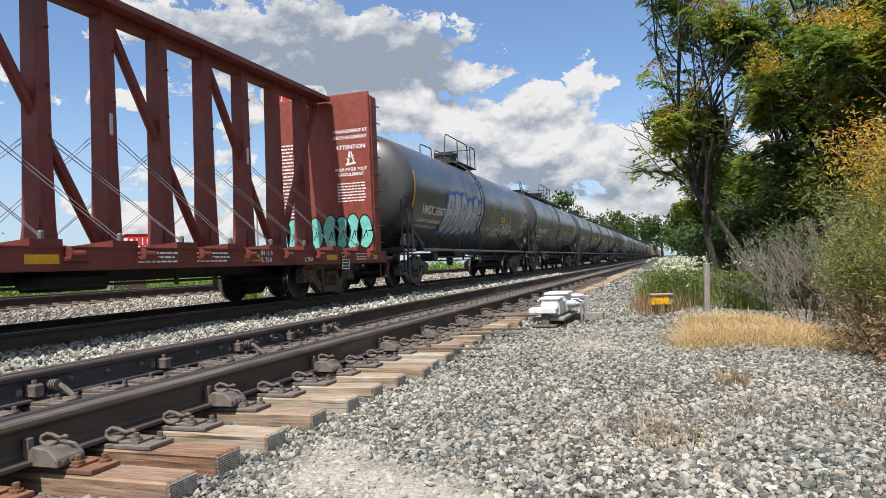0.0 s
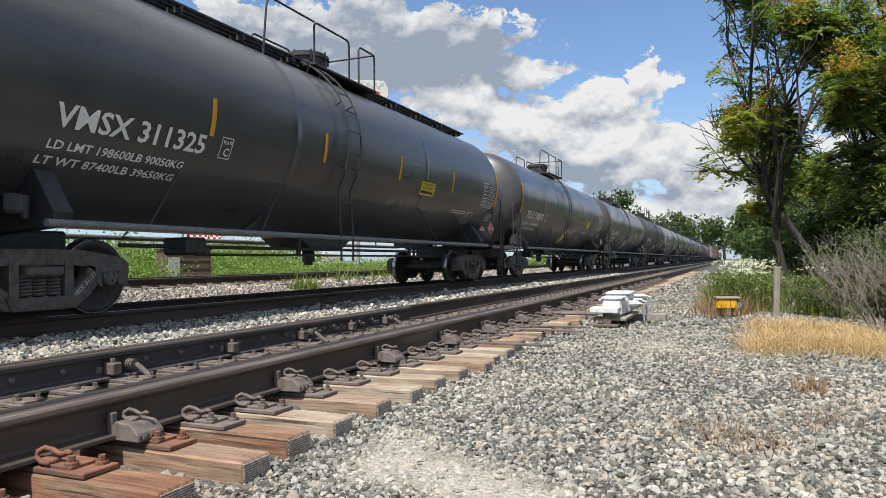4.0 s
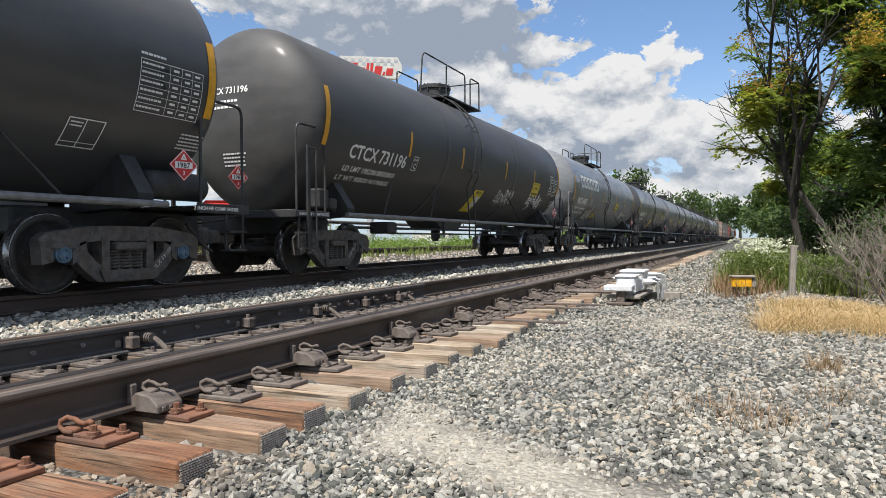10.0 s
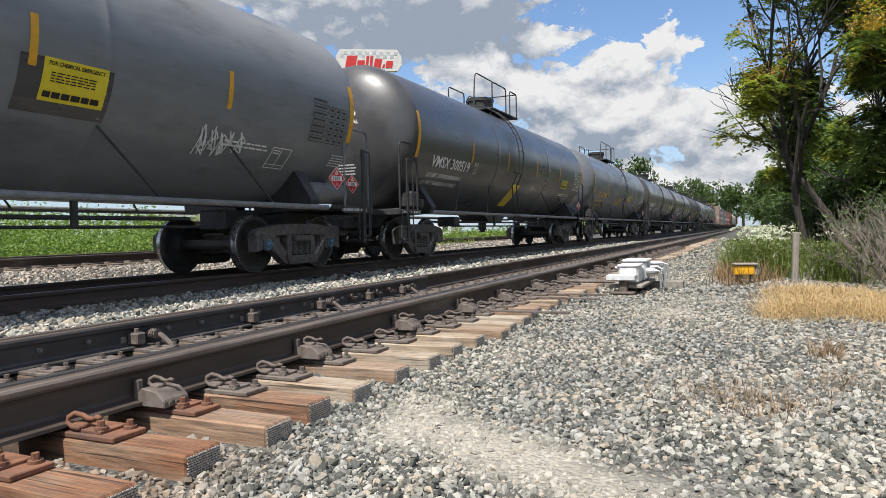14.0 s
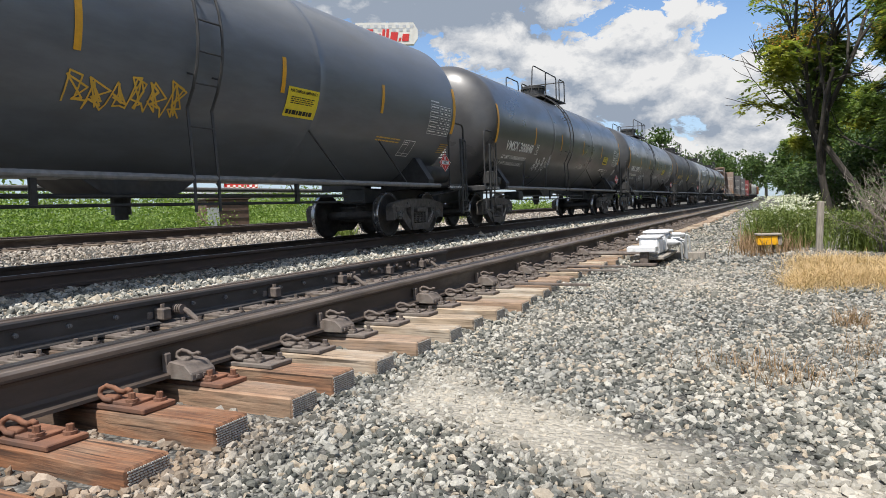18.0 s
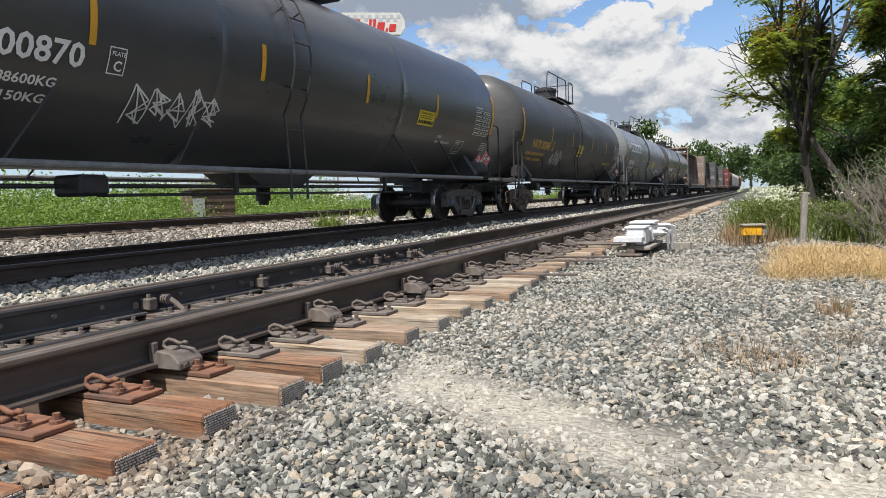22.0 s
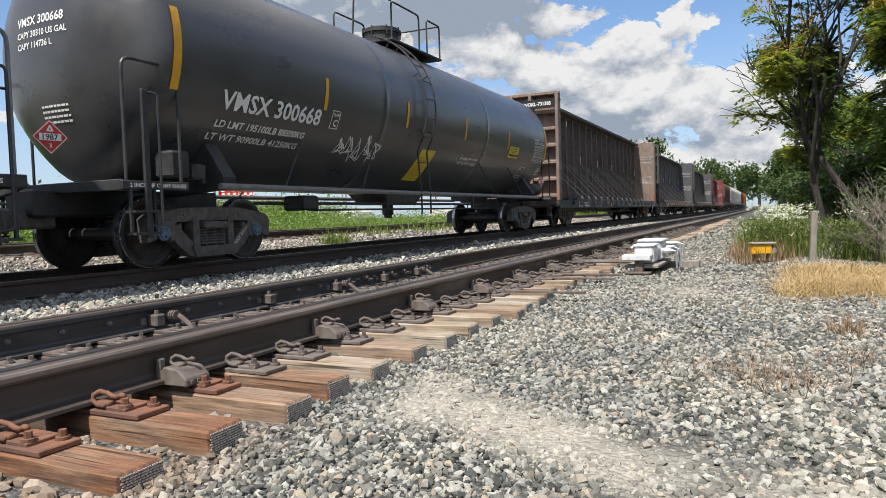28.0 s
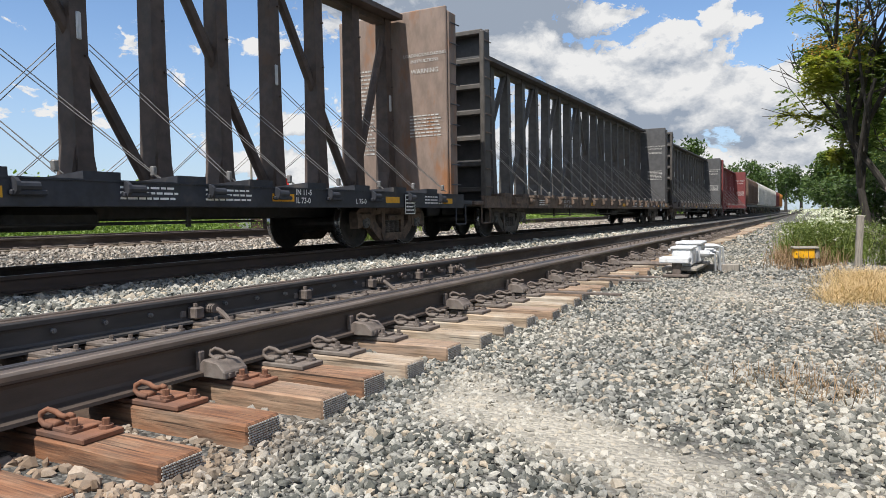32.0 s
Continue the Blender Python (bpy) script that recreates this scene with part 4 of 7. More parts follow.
FIELD = "loose crushed grey stone ballast"
scatter("ballast_gravel", -1.95, 2.6, 0.3, 4.6, 2500, 0.0138, FIELD, keep=lambda a, b: bare(a, b) & crib(a, b))
scatter("ballast_gravel", -1.95, 2.4, 4.6, 9.0, 1700, 0.0145, FIELD, keep=lambda a, b: bare(a, b) & crib(a, b))
scatter("ballast_gravel", -2.0, 2.2, 9.0, 18.0, 520, 0.0195, FIELD)
scatter("ballast_gravel", -2.0, 1.6, 18.0, 45.0, 70, 0.042, FIELD)
scatter("ballast_gravel", -4.1, -1.9, 0.2, 9.0, 560, 0.021, "rust-stained ballast stones between the ties", keep=crib)
scatter("ballast_gravel", -4.3, -1.9, 9.0, 40.0, 90, 0.034, FIELD)
scatter("ballast_gravel", -7.25, -4.15, 2.5, 10.0, 560, 0.025, FIELD, lift=0.03)
scatter("ballast_gravel", -7.25, -4.15, 10.0, 40.0, 100, 0.037, FIELD, lift=0.03)
scatter("ballast_gravel", -8.7, -7.5, 3.0, 30.0, 90, 0.036, FIELD)
scatter("ballast_gravel", -12.2, -8.9, 3.0, 16.0, 240, 0.028, FIELD)
scatter("ballast_gravel", -12.2, -8.9, 16.0, 50.0, 45, 0.046, FIELD)


# loose single stones that lie on top, nearest the path
bed = thing("ballast_bed", pose(0, 0, 0), "loose single ballast stones lying on the gravel", "gravel", kind="structure")
stone_me = []
for sv, sf in SHAPES:
    stone_me.append(raw("stone", sv * 0.0165, sf, M["stone"]))
rs = random.Random(77)
for i in range(290):
    x, y = rs.uniform(-1.7, 0.9), rs.uniform(1.15, 3.6)
    k = rs.uniform(0.8, 1.35)
    st = child("stone", stone_me[i % len(stone_me)], bed, pose(x, y, rise(x, y) + (0.014 - 0.012 * flour_at(x, y)) * k, rs.uniform(-25, 25), rs.uniform(-25, 25), rs.uniform(0, 360)) @ Matrix.Scale(k, 4))


# ---- trucks: side frames, springs and wheelsets, shared by all cars ----
AXLE, WHEEL_R = 0.889, 0.457
WHEELS = {1: [], -1: []}


def wheelset_meshes():
    bm = bmesh.new()
    rod(bm, (-1.06, 0, 0), (1.06, 0, 0), 0.08, 12)
    rod(bm, (-0.62, 0, 0), (0.62, 0, 0), 0.09, 12)
    axle = finish(bm, "axle", M["wheel"])
    bm = bmesh.new()
    for s in (1,):
        prof = [(0.69, 0.0), (0.69, 0.12), (0.735, 0.14), (0.735, 0.33), (0.70, 0.36), (0.70, 0.47), (0.725, 0.485), (0.735, 0.462), (0.83, 0.452), (0.83, 0.38), (0.79, 0.36), (0.775, 0.15), (0.83, 0.13), (0.83, 0.0)]
        lathe(bm, [(k * s, r) for k, r in prof], 36, "x")
        for k in range(5):
            t = k * 1.2566
            rod(bm, (s * 0.775, 0.25 * math.cos(t), 0.25 * math.sin(t)), (s * 0.786, 0.25 * math.cos(t), 0.25 * math.sin(t)), 0.022, 8)
    wheel = finish(bm, "wheel", M["wheel"], True)
    bm = bmesh.new()
    for s in (1,):
        lathe(bm, [(0.738 * s, 0.4635), (0.829 * s, 0.4535), (0.8305 * s, 0.452), (0.8305 * s, 0.444), (0.832 * s, 0.443), (0.8325 * s, 0.454), (0.829 * s, 0.457), (0.738 * s, 0.466)], 36, "x")
    tread = finish(bm, "tread", M["tread"], True)
    return axle, wheel, tread


AXLE_ME, WHEEL_ME, TREAD_ME = wheelset_meshes()


def side_frame_mesh(material):
    """A cast side frame: bowed top, slanted legs with window holes, pedestals over the axle boxes, spring nest."""
    bm = bmesh.new()
    w0, w1 = -0.075, 0.075
    for s in (1, -1):
        extrude(bm, [(0, 0.78), (s * 0.50, 0.775), (s * 0.78, 0.735), (s * 1.08, 0.69), (s * 1.17, 0.63), (s * 1.16, 0.50), (s * 1.06, 0.48), (s * 0.72, 0.50), (s * 0.64, 0.555), (s * 0.56, 0.585), (s * 0.42, 0.60), (0, 0.60)], w0, w1, "x")
        extrude(bm, [(s * 0.585, 0.60), (s * 0.74, 0.56), (s * 0.75, 0.40), (s * 0.62, 0.26), (s * 0.44, 0.12), (s * 0.22, 0.11), (s * 0.26, 0.24), (s * 0.36, 0.30), (s * 0.46, 0.36), (s * 0.57, 0.475)], w0, w1, "x")
        extrude(bm, [(s * 0.275, 0.66), (s * 0.385, 0.66), (s * 0.385, 0.22), (s * 0.27, 0.20)], w0, w1 + 0.012, "x")
        extrude(bm, [(s * 0.68, 0.58), (s * 0.77, 0.62), (s * 0.775, 0.33), (s * 0.70, 0.38)], w0 - 0.01, w1 + 0.015, "x")
        extrude(bm, [(s * 1.00, 0.62), (s * 1.17, 0.60), (s * 1.15, 0.34), (s * 1.01, 0.37)], w0 - 0.01, w1 + 0.015, "x")
        box(bm, (0, s * 0.889, 0.56), (0.22, 0.36, 0.16), 0.04)
        rod(bm, (0.0, s * 0.52, 0.685), (0.092, s * 0.52, 0.685), 0.03, 8)
    extrude(bm, [(-0.42, 0.25), (0.42, 0.25), (0.36, 0.11), (-0.36, 0.11)], w0 - 0.02, w1 + 0.035, "x")
    box(bm, (0.05, 0, 0.535), (0.20, 0.46, 0.10), 0.02)
    return finish(bm, "side_frame", material)


def springs_mesh():
    bm = bmesh.new()
    tube(bm, [(0.02 + 0.066 * math.cos(t * 0.7), 0.066 * math.sin(t * 0.7), 0.25 + t * 0.0042) for t in range(56)], 0.017, 6)
    return finish(bm, "spring", M["truck_iron"])


def bolster_mesh():
    bm = bmesh.new()
    box(bm, (0, 0, 0.55), (2.1, 0.34, 0.2), 0.03)
    box(bm, (0, 0, 0.68), (0.7, 0.7, 0.14), 0.04)
    for s in (1, -1):
        box(bm, (0, s * 0.42, 0.36), (1.5, 0.07, 0.12), 0.015)
        for q in (1, -1):
            box(bm, (q * 0.755, s * 0.40, 0.46), (0.08, 0.07, 0.30), 0.02)
    return finish(bm, "bolster", M["truck_iron"])


FRAMES_ME = [side_frame_mesh(M["truck_iron"]), side_frame_mesh(M["truck_rust"])]
SPRING_ME, BOLSTER_ME = springs_mesh(), bolster_mesh()
bm = bmesh.new()
rod(bm, (0, 0, 0), (0.05, 0, 0), 0.105, 16)
rod(bm, (0.05, 0, 0), (0.065, 0, 0), 0.08, 16)
for k in range(3):
    t = k * 2.094 + 0.5
    rod(bm, (0.065, 0.05 * math.cos(t), 0.05 * math.sin(t)), (0.085, 0.05 * math.cos(t), 0.05 * math.sin(t)), 0.016, 6)
CAP_ME = finish(bm, "axle_cap", M["cap_iron"])
CAP_BLUE = CAP_ME.copy()
CAP_BLUE.materials.clear()
CAP_BLUE.materials.append(M["cap_blue"])


def truck(car, y, rusty=0, blue=False):
    """One four-wheel truck; its wheelsets are keyed to roll."""
    tk = part("truck", BOLSTER_ME, None, car, "heavy cast iron freight truck")
    tk.matrix_basis = pose(0, y, 0)
    for s in (1, -1):
        f = child("side_frame", FRAMES_ME[rusty], tk, pose(s * 1.0, 0, 0, 0, 0, 0 if s > 0 else 180))
        for k in (-0.17, 0.0, 0.17):
            child("spring", SPRING_ME, tk, pose(s * 1.0, k, 0))
        ws = child("wheelset", AXLE_ME, tk, pose(0, s * AXLE, WHEEL_R))
        WHEELS[s].append(ws)
        for q in (0, 180):
            child("wheel", WHEEL_ME, ws, pose(0, 0, 0, 0, 0, q))
            child("tread", TREAD_ME, ws, pose(0, 0, 0, 0, 0, q))["label"] = "bright worn steel tread"
        child("axle_cap", CAP_BLUE if blue else CAP_ME, ws, pose(1.05, 0, 0))
        child("axle_cap", CAP_ME, ws, pose(-1.05, 0, 0, 0, 0, 180))
    return tk


def frame_mark(tk, text):
    """The car's mark, stencilled slantwise on the casting's leg."""
    f = fitted(letters(text, 0.06), 0.46)
    c, q = math.cos(0.75), math.sin(0.75)
    paint("lettering", f, lambda u, v: (1.078, 0.40 + u * c - v * q, 0.20 + u * q + v * c), M["worn_white"], tk)


# ---- tank cars ----
PITCH = 18.2
TR, TZ, TH = 1.55, 2.82, 7.72     # tank: radius, height of its middle over the rail, half length of the barrel


def belly(x, z):
    """The tank's section sags a little at the very bottom, where it drains."""
    k = max(0.0, (TZ - z) / TR - 0.7) / 0.3
    return z - 0.19 * k ** 1.5


def on_tank(u0, v0, r=TR + 0.011):
    """Lays flat paint on the side of the tank that faces the near track: u along the car, v up from the middle."""
    def put(u, v):
        a = (v0 + v) / TR
        return (r * math.cos(a), u0 + u, belly(0, TZ + r * math.sin(a)))
    return put


def tank_shell():
    bm = bmesh.new()
    prof = [(-TH - 0.62, 0.0)]
    for i in range(1, 11):
        t = math.pi / 2 * i / 10
        prof.append((-TH - 0.62 * math.cos(t), TR * math.sin(t)))
    body = prof + [(-TH + 0.06, TR), (-2.75, TR), (-2.6, TR), (-2.59, TR + 0.004), (-2.55, TR + 0.004), (-2.54, TR), (-2.4, TR), (2.45, TR), (2.6, TR), (2.61, TR + 0.004), (2.65, TR + 0.004), (2.66, TR), (2.8, TR), (TH - 0.06, TR)] + [(-k, r) for k, r in prof[::-1]]
    lathe(bm, body, 64, "y")
    bmesh.ops.translate(bm, vec=(0, 0, TZ), verts=bm.verts)
    for v in bm.verts:
        v.co.z = belly(v.co.x, v.co.z)
    return bm


SHELL = {k: finish(tank_shell(), "tank", M[k], True) for k in ("tank_black", "tank_warm", "tank_grey", "tank_dusk")}


def band(y0, w, a0, a1, material, car, name="stripe", label="yellow reflective stripe"):
    """A stripe of w along the tank, from angle a0 to a1 over the side's middle."""
    n = 10
    vs = []
    for i in range(n + 1):
        a = a0 + (a1 - a0) * i / n
        for k in (0, w):
            r = TR + 0.007
            vs.append((r * math.cos(a), y0 + k, TZ + r * math.sin(a)))
    me = bpy.data.meshes.new(name)
    me.from_pydata(vs, [], [(2 * i, 2 * i + 1, 2 * i + 3, 2 * i + 2) for i in range(n)])
    me.materials.append(material)
    return part(name, me, material, car, label)


def grate_platform():
    bm = bmesh.new()
    box(bm, (1.44, 0, 1.03), (0.06, 1.0, 0.10), 0.01)
    box(bm, (-1.44, 0, 1.03), (0.06, 1.0, 0.13), 0.01)
    box(bm, (0, -0.48, 1.03), (2.9, 0.05, 0.13), 0.01)
    return finish(bm, "end_platform", M["frame_black"])


PLATFORM_ME = grate_platform()
bm = bmesh.new()
box(bm, (0, 0, 1.05), (0.235, 0.95, 0.03), 0.005)
SLAT_ME = finish(bm, "slat", M["frame_black"])


def rail_mesh(kind):
    """Bent pipe handrails at a car's end (near side at +x, end at -y)."""
    bm = bmesh.new()
    if kind == "end":
        tube(bm, rounded([(1.42, 0.42, 1.08), (1.42, 0.42, 2.5), (-1.42, 0.42, 2.5), (-1.42, 0.42, 1.08)], 0.14), 0.021, 8)
        tube(bm, rounded([(1.42, 0.42, 2.5), (1.42, -0.40, 2.5), (1.42, -0.40, 1.08)], 0.14), 0.021, 8)
        tube(bm, rounded([(-1.42, 0.42, 2.5), (-1.42, -0.40, 2.5), (-1.42, -0.40, 1.08)], 0.14), 0.021, 8)
    elif kind == "post":
        for x in (1.47,):
            box(bm, (x, 0, 1.28), (0.05, 0.09, 1.75), 0.01)
            tube(bm, rounded([(x, 0.02, 0.55), (x + 0.05, 0.16, 0.55), (x + 0.05, 0.16, 2.12), (x, 0.02, 2.12)], 0.06), 0.017, 7)
    elif kind == "step":
        for x in (1.44,):
            for y in (-0.17, 0.17):
                box(bm, (x, y, 0.74), (0.03, 0.035, 0.58))
            for z in (0.46, 0.72):
                box(bm, (x, 0, z), (0.16, 0.36, 0.03))
    return finish(bm, "handrail", M["rail_grey"] if kind == "end2" else M["frame_black"])


RAIL_END, RAIL_POST, RAIL_STEP = rail_mesh("end"), rail_mesh("post"), rail_mesh("step")
RAIL_END_GREY = RAIL_END.copy()
RAIL_END_GREY.materials.clear()
RAIL_END_GREY.materials.append(M["rail_grey"])


def ladder_mesh(full=False):
    """The side ladder that follows the tank's curve from the sill to the top."""
    bm = bmesh.new()
    pts = [(1.50, 0.62), (1.50, 1.0)]
    for i in range(13):
        a = -0.55 + i * 0.155
        pts.append(((TR + 0.14) * math.cos(a), TZ + (TR + 0.14) * math.sin(a)))
    for y in (-0.21, 0.21):
        tube(bm, [(x, y, z) for x, z in pts], 0.02, 6)
    for i in range(1, len(pts)):
        for k in ((0.25,) if i % 3 == 1 else (0.75,) if i % 3 == 2 else ()):
            x = pts[i - 1][0] * (1 - k) + pts[i][0] * k
            z = pts[i - 1][1] * (1 - k) + pts[i][1] * k
            rod(bm, (x, -0.21, z), (x, 0.21, z), 0.012, 6)
    for a in (-0.3, 0.45, 1.05):
        for y in (-0.21, 0.21):
            rod(bm, (TR * math.cos(a), y, TZ + TR * math.sin(a)), ((TR + 0.14) * math.cos(a), y, TZ + (TR + 0.14) * math.sin(a)), 0.014, 6)
    return finish(bm, "ladder", M["frame_black"])


def dome_meshes():
    top = TZ + TR
    bm = bmesh.new()
    rod(bm, (0, 0, top - 0.08), (0, 0, top + 0.46), 0.42, 28)
    rod(bm, (0, 0, top + 0.42), (0, 0, top + 0.48), 0.46, 28)
    rod(bm, (0, 0, top + 0.48), (0, 0, top + 0.53), 0.40, 28)
    for k in range(8):
        t = k * 0.785
        rod(bm, (0.44 * math.cos(t), 0.44 * math.sin(t), top + 0.34), (0.44 * math.cos(t), 0.44 * math.sin(t), top + 0.54), 0.022, 6)
    dome = finish(bm, "manway", M["frame_black"])
    bm = bmesh.new()
    box(bm, (0, 0.36, top + 0.045), (1.55, 2.5, 0.05), 0.012)
    deck = finish(bm, "top_platform", M["frame_black"])
    bm = bmesh.new()
    for x in (-0.74, 0.74):
        tube(bm, rounded([(x, -0.85, top + 0.05), (x, -0.85, top + 0.86), (x, 0.45, top + 0.86), (x, 0.45, top + 0.05)], 0.12), 0.021, 8)
        tube(bm, rounded([(x, 0.85, top + 0.05), (x, 0.85, top + 0.86), (x, 1.55, top + 0.86), (x, 1.55, top + 0.05)], 0.1), 0.021, 8)
    tube(bm, rounded([(0.74, -0.85, top + 0.86), (0.74, -2.3, top + 0.86), (0.72, -2.4, top - 0.25)], 0.2), 0.020, 7)
    tube(bm, [(0.74, 1.55, top + 0.86), (-0.74, 1.55, top + 0.86)], 0.02, 7)
    hoops = finish(bm, "top_railing", M["frame_black"])
    bm = bmesh.new()
    for y, r, h in ((0.75, 0.12, 0.3), (1.1, 0.09, 0.24), (1.25, 0.06, 0.36)):
        rod(bm, (0.1, y, top - 0.05), (0.1, y, top + h), r, 12)
    valve = finish(bm, "valve", M["frame_black"])
    return dome, deck, hoops, valve


LADDER_ME = ladder_mesh()
DOME_ME, DECK_ME, HOOP_ME, VALVE_ME = dome_meshes()


def under_meshes():
    bm = bmesh.new()
    for s in (1,):
        box(bm, (0, s * 7.3, 0.86), (0.55, 3.0, 0.34), 0.03)
        for x in (1, -1):
            extrude(bm, [(x * 0.2, 0.95), (x * 1.38, 1.03), (x * 1.40, 1.18), (x * 1.08, 1.66), (x * 0.98, 1.64), (x * 0.6, 1.42), (x * 0.2, 1.3)], s * 6.62, s * 6.86)
    saddle = finish(bm, "bolster_saddle", M["frame_black"])
    bm = bmesh.new()
    for x in (1.44, -1.44):
        rod(bm, (x * 1.02, -7.0, 1.05), (x * 1.02, 7.0, 1.05), 0.044, 10)
    pipe = finish(bm, "side_pipe", M["frame_black"])
    bm = bmesh.new()
    extrude(bm, [(-1.0, 1.12), (1.0, 1.12), (0.55, 0.86), (-0.55, 0.86)], -0.45, 0.45, "x")
    rod(bm, (0, 0, 0.62), (0, 0, 0.95), 0.13, 14)
    rod(bm, (0, 0, 0.55), (0, 0, 0.64), 0.09, 12)
    skid = finish(bm, "bottom_outlet", M["frame_black"])
    bm = bmesh.new()
    for y in (-2.0, 2.4):
        box(bm, (1.15, y, 0.92), (0.05, 0.07, 0.36))
    box(bm, (0.6, -4.1, 0.86), (0.5, 0.42, 0.26), 0.04)
    rod(bm, (0.5, -5.2, 0.86), (0.5, 4.8, 0.86), 0.03, 7)
    rod(bm, (0.62, -3.9, 0.74), (0.62, 5.2, 0.74), 0.022, 7)
    gear = finish(bm, "brake_rigging", M["frame_black"])
    bm = bmesh.new()
    for s in (1,):
        box(bm, (0, s * 8.72, 0.66), (0.26, 0.62, 0.22), 0.03)
        box(bm, (0.05, s * 9.02, 0.66), (0.30, 0.18, 0.30), 0.05)
        tube(bm, rounded([(0.35, s * 8.45, 0.85), (0.36, s * 8.8, 0.52), (0.3, s * 9.05, 0.42)], 0.2), 0.025, 7)
        tube(bm, rounded([(1.36, s * 8.62, 1.0), (0.9, s * 8.72, 0.92), (0.2, s * 8.76, 0.86)], 0.2), 0.016, 6)
    coup = finish(bm, "coupler", M["truck_iron"])
    return saddle, pipe, skid, gear, coup


bm = bmesh.new()
rod(bm, (1.44, 0, 1.06), (1.44 * 0.87, -0.75, TZ - TR * 0.60), 0.016, 6)
BRACE_ME = finish(bm, "pipe_brace", M["frame_black"])
SADDLE_ME, PIPE_ME, SKID_ME, GEAR_ME, COUPLER_ME = under_meshes()
PIPE_GREY = PIPE_ME.copy()
PIPE_GREY.materials.clear()
PIPE_GREY.materials.append(M["rail_grey"])


def brake_wheel_mesh():
    bm = bmesh.new()
    ring = [(0, 0.27 * math.cos(t * math.pi / 12), 0.27 * math.sin(t * math.pi / 12)) for t in range(25)]
    tube(bm, ring, 0.017, 6)
    for k in range(5):
        t = k * 1.2566
        rod(bm, (0, 0, 0), (0, 0.27 * math.cos(t), 0.27 * math.sin(t)), 0.013, 6)
    rod(bm, (-0.12, 0, 0), (0.04, 0, 0), 0.045, 10)
    return finish(bm, "brake_wheel", M["frame_black"])


BRAKE_ME = brake_wheel_mesh()
bm = bmesh.new()
lathe(bm, [(-0.52, 0.0), (-0.5, 0.14), (-0.44, 0.19), (0.44, 0.19), (0.5, 0.14), (0.52, 0.0)], 24, "y")
RESERVOIR_ME = finish(bm, "air_reservoir", M["frame_black"], True)
RESERVOIR_GREY = RESERVOIR_ME.copy()
RESERVOIR_GREY.materials.clear()
RESERVOIR_GREY.materials.append(M["rail_grey"])
bm = bmesh.new()
box(bm, (0, 0, 0.22), (0.3, 0.32, 0.34), 0.03)
box(bm, (0.05, 0.3, 0.14), (0.22, 0.22, 0.2), 0.03)
rod(bm, (0, 0.5, 0.0), (0, 0.5, 0.24), 0.05, 8)
VALVE_BOX_ME = finish(bm, "brake_valve", M["frame_black"])


def placard(car, y, x, z):
    """The diamond placard of a flammable load, on its bracket."""
    bm = bmesh.new()
    d = 0.205
    extrude(bm, [(0, -d), (d, 0), (0, d), (-d, 0)], -0.004, 0.004, "x")
    p = part("placard", bm, M["red"], car, "red diamond hazard placard")
    p.matrix_basis = pose(x, y, z, 0, 0, -12)
    def put(u, v):
        return (0.0065, u, v)
    paint("placard_border", stroke([(0, -d * 0.93), (d * 0.93, 0), (0, d * 0.93), (-d * 0.93, 0), (0, -d * 0.93)], 0.009), put, M["white"], p)
    paint("placard_field", rect(-0.125, -0.042, 0.25, 0.084), put, M["white"], p)
    t = letters("1987", 0.07)
    paint("lettering", ([(u - 0.105, v - 0.033) for u, v in t[0]], t[1]), lambda u, v: (0.0085, u, v), M["ink"], p)
    t = letters("3", 0.05)
    paint("lettering", ([(u - 0.018, v - 0.125) for u, v in t[0]], t[1]), put, M["white"], p)
    paint("flame", merge([stroke([(-0.03, 0.075), (0.0, 0.135), (0.03, 0.075), (-0.03, 0.075)], 0.02)]), put, M["white"], p)


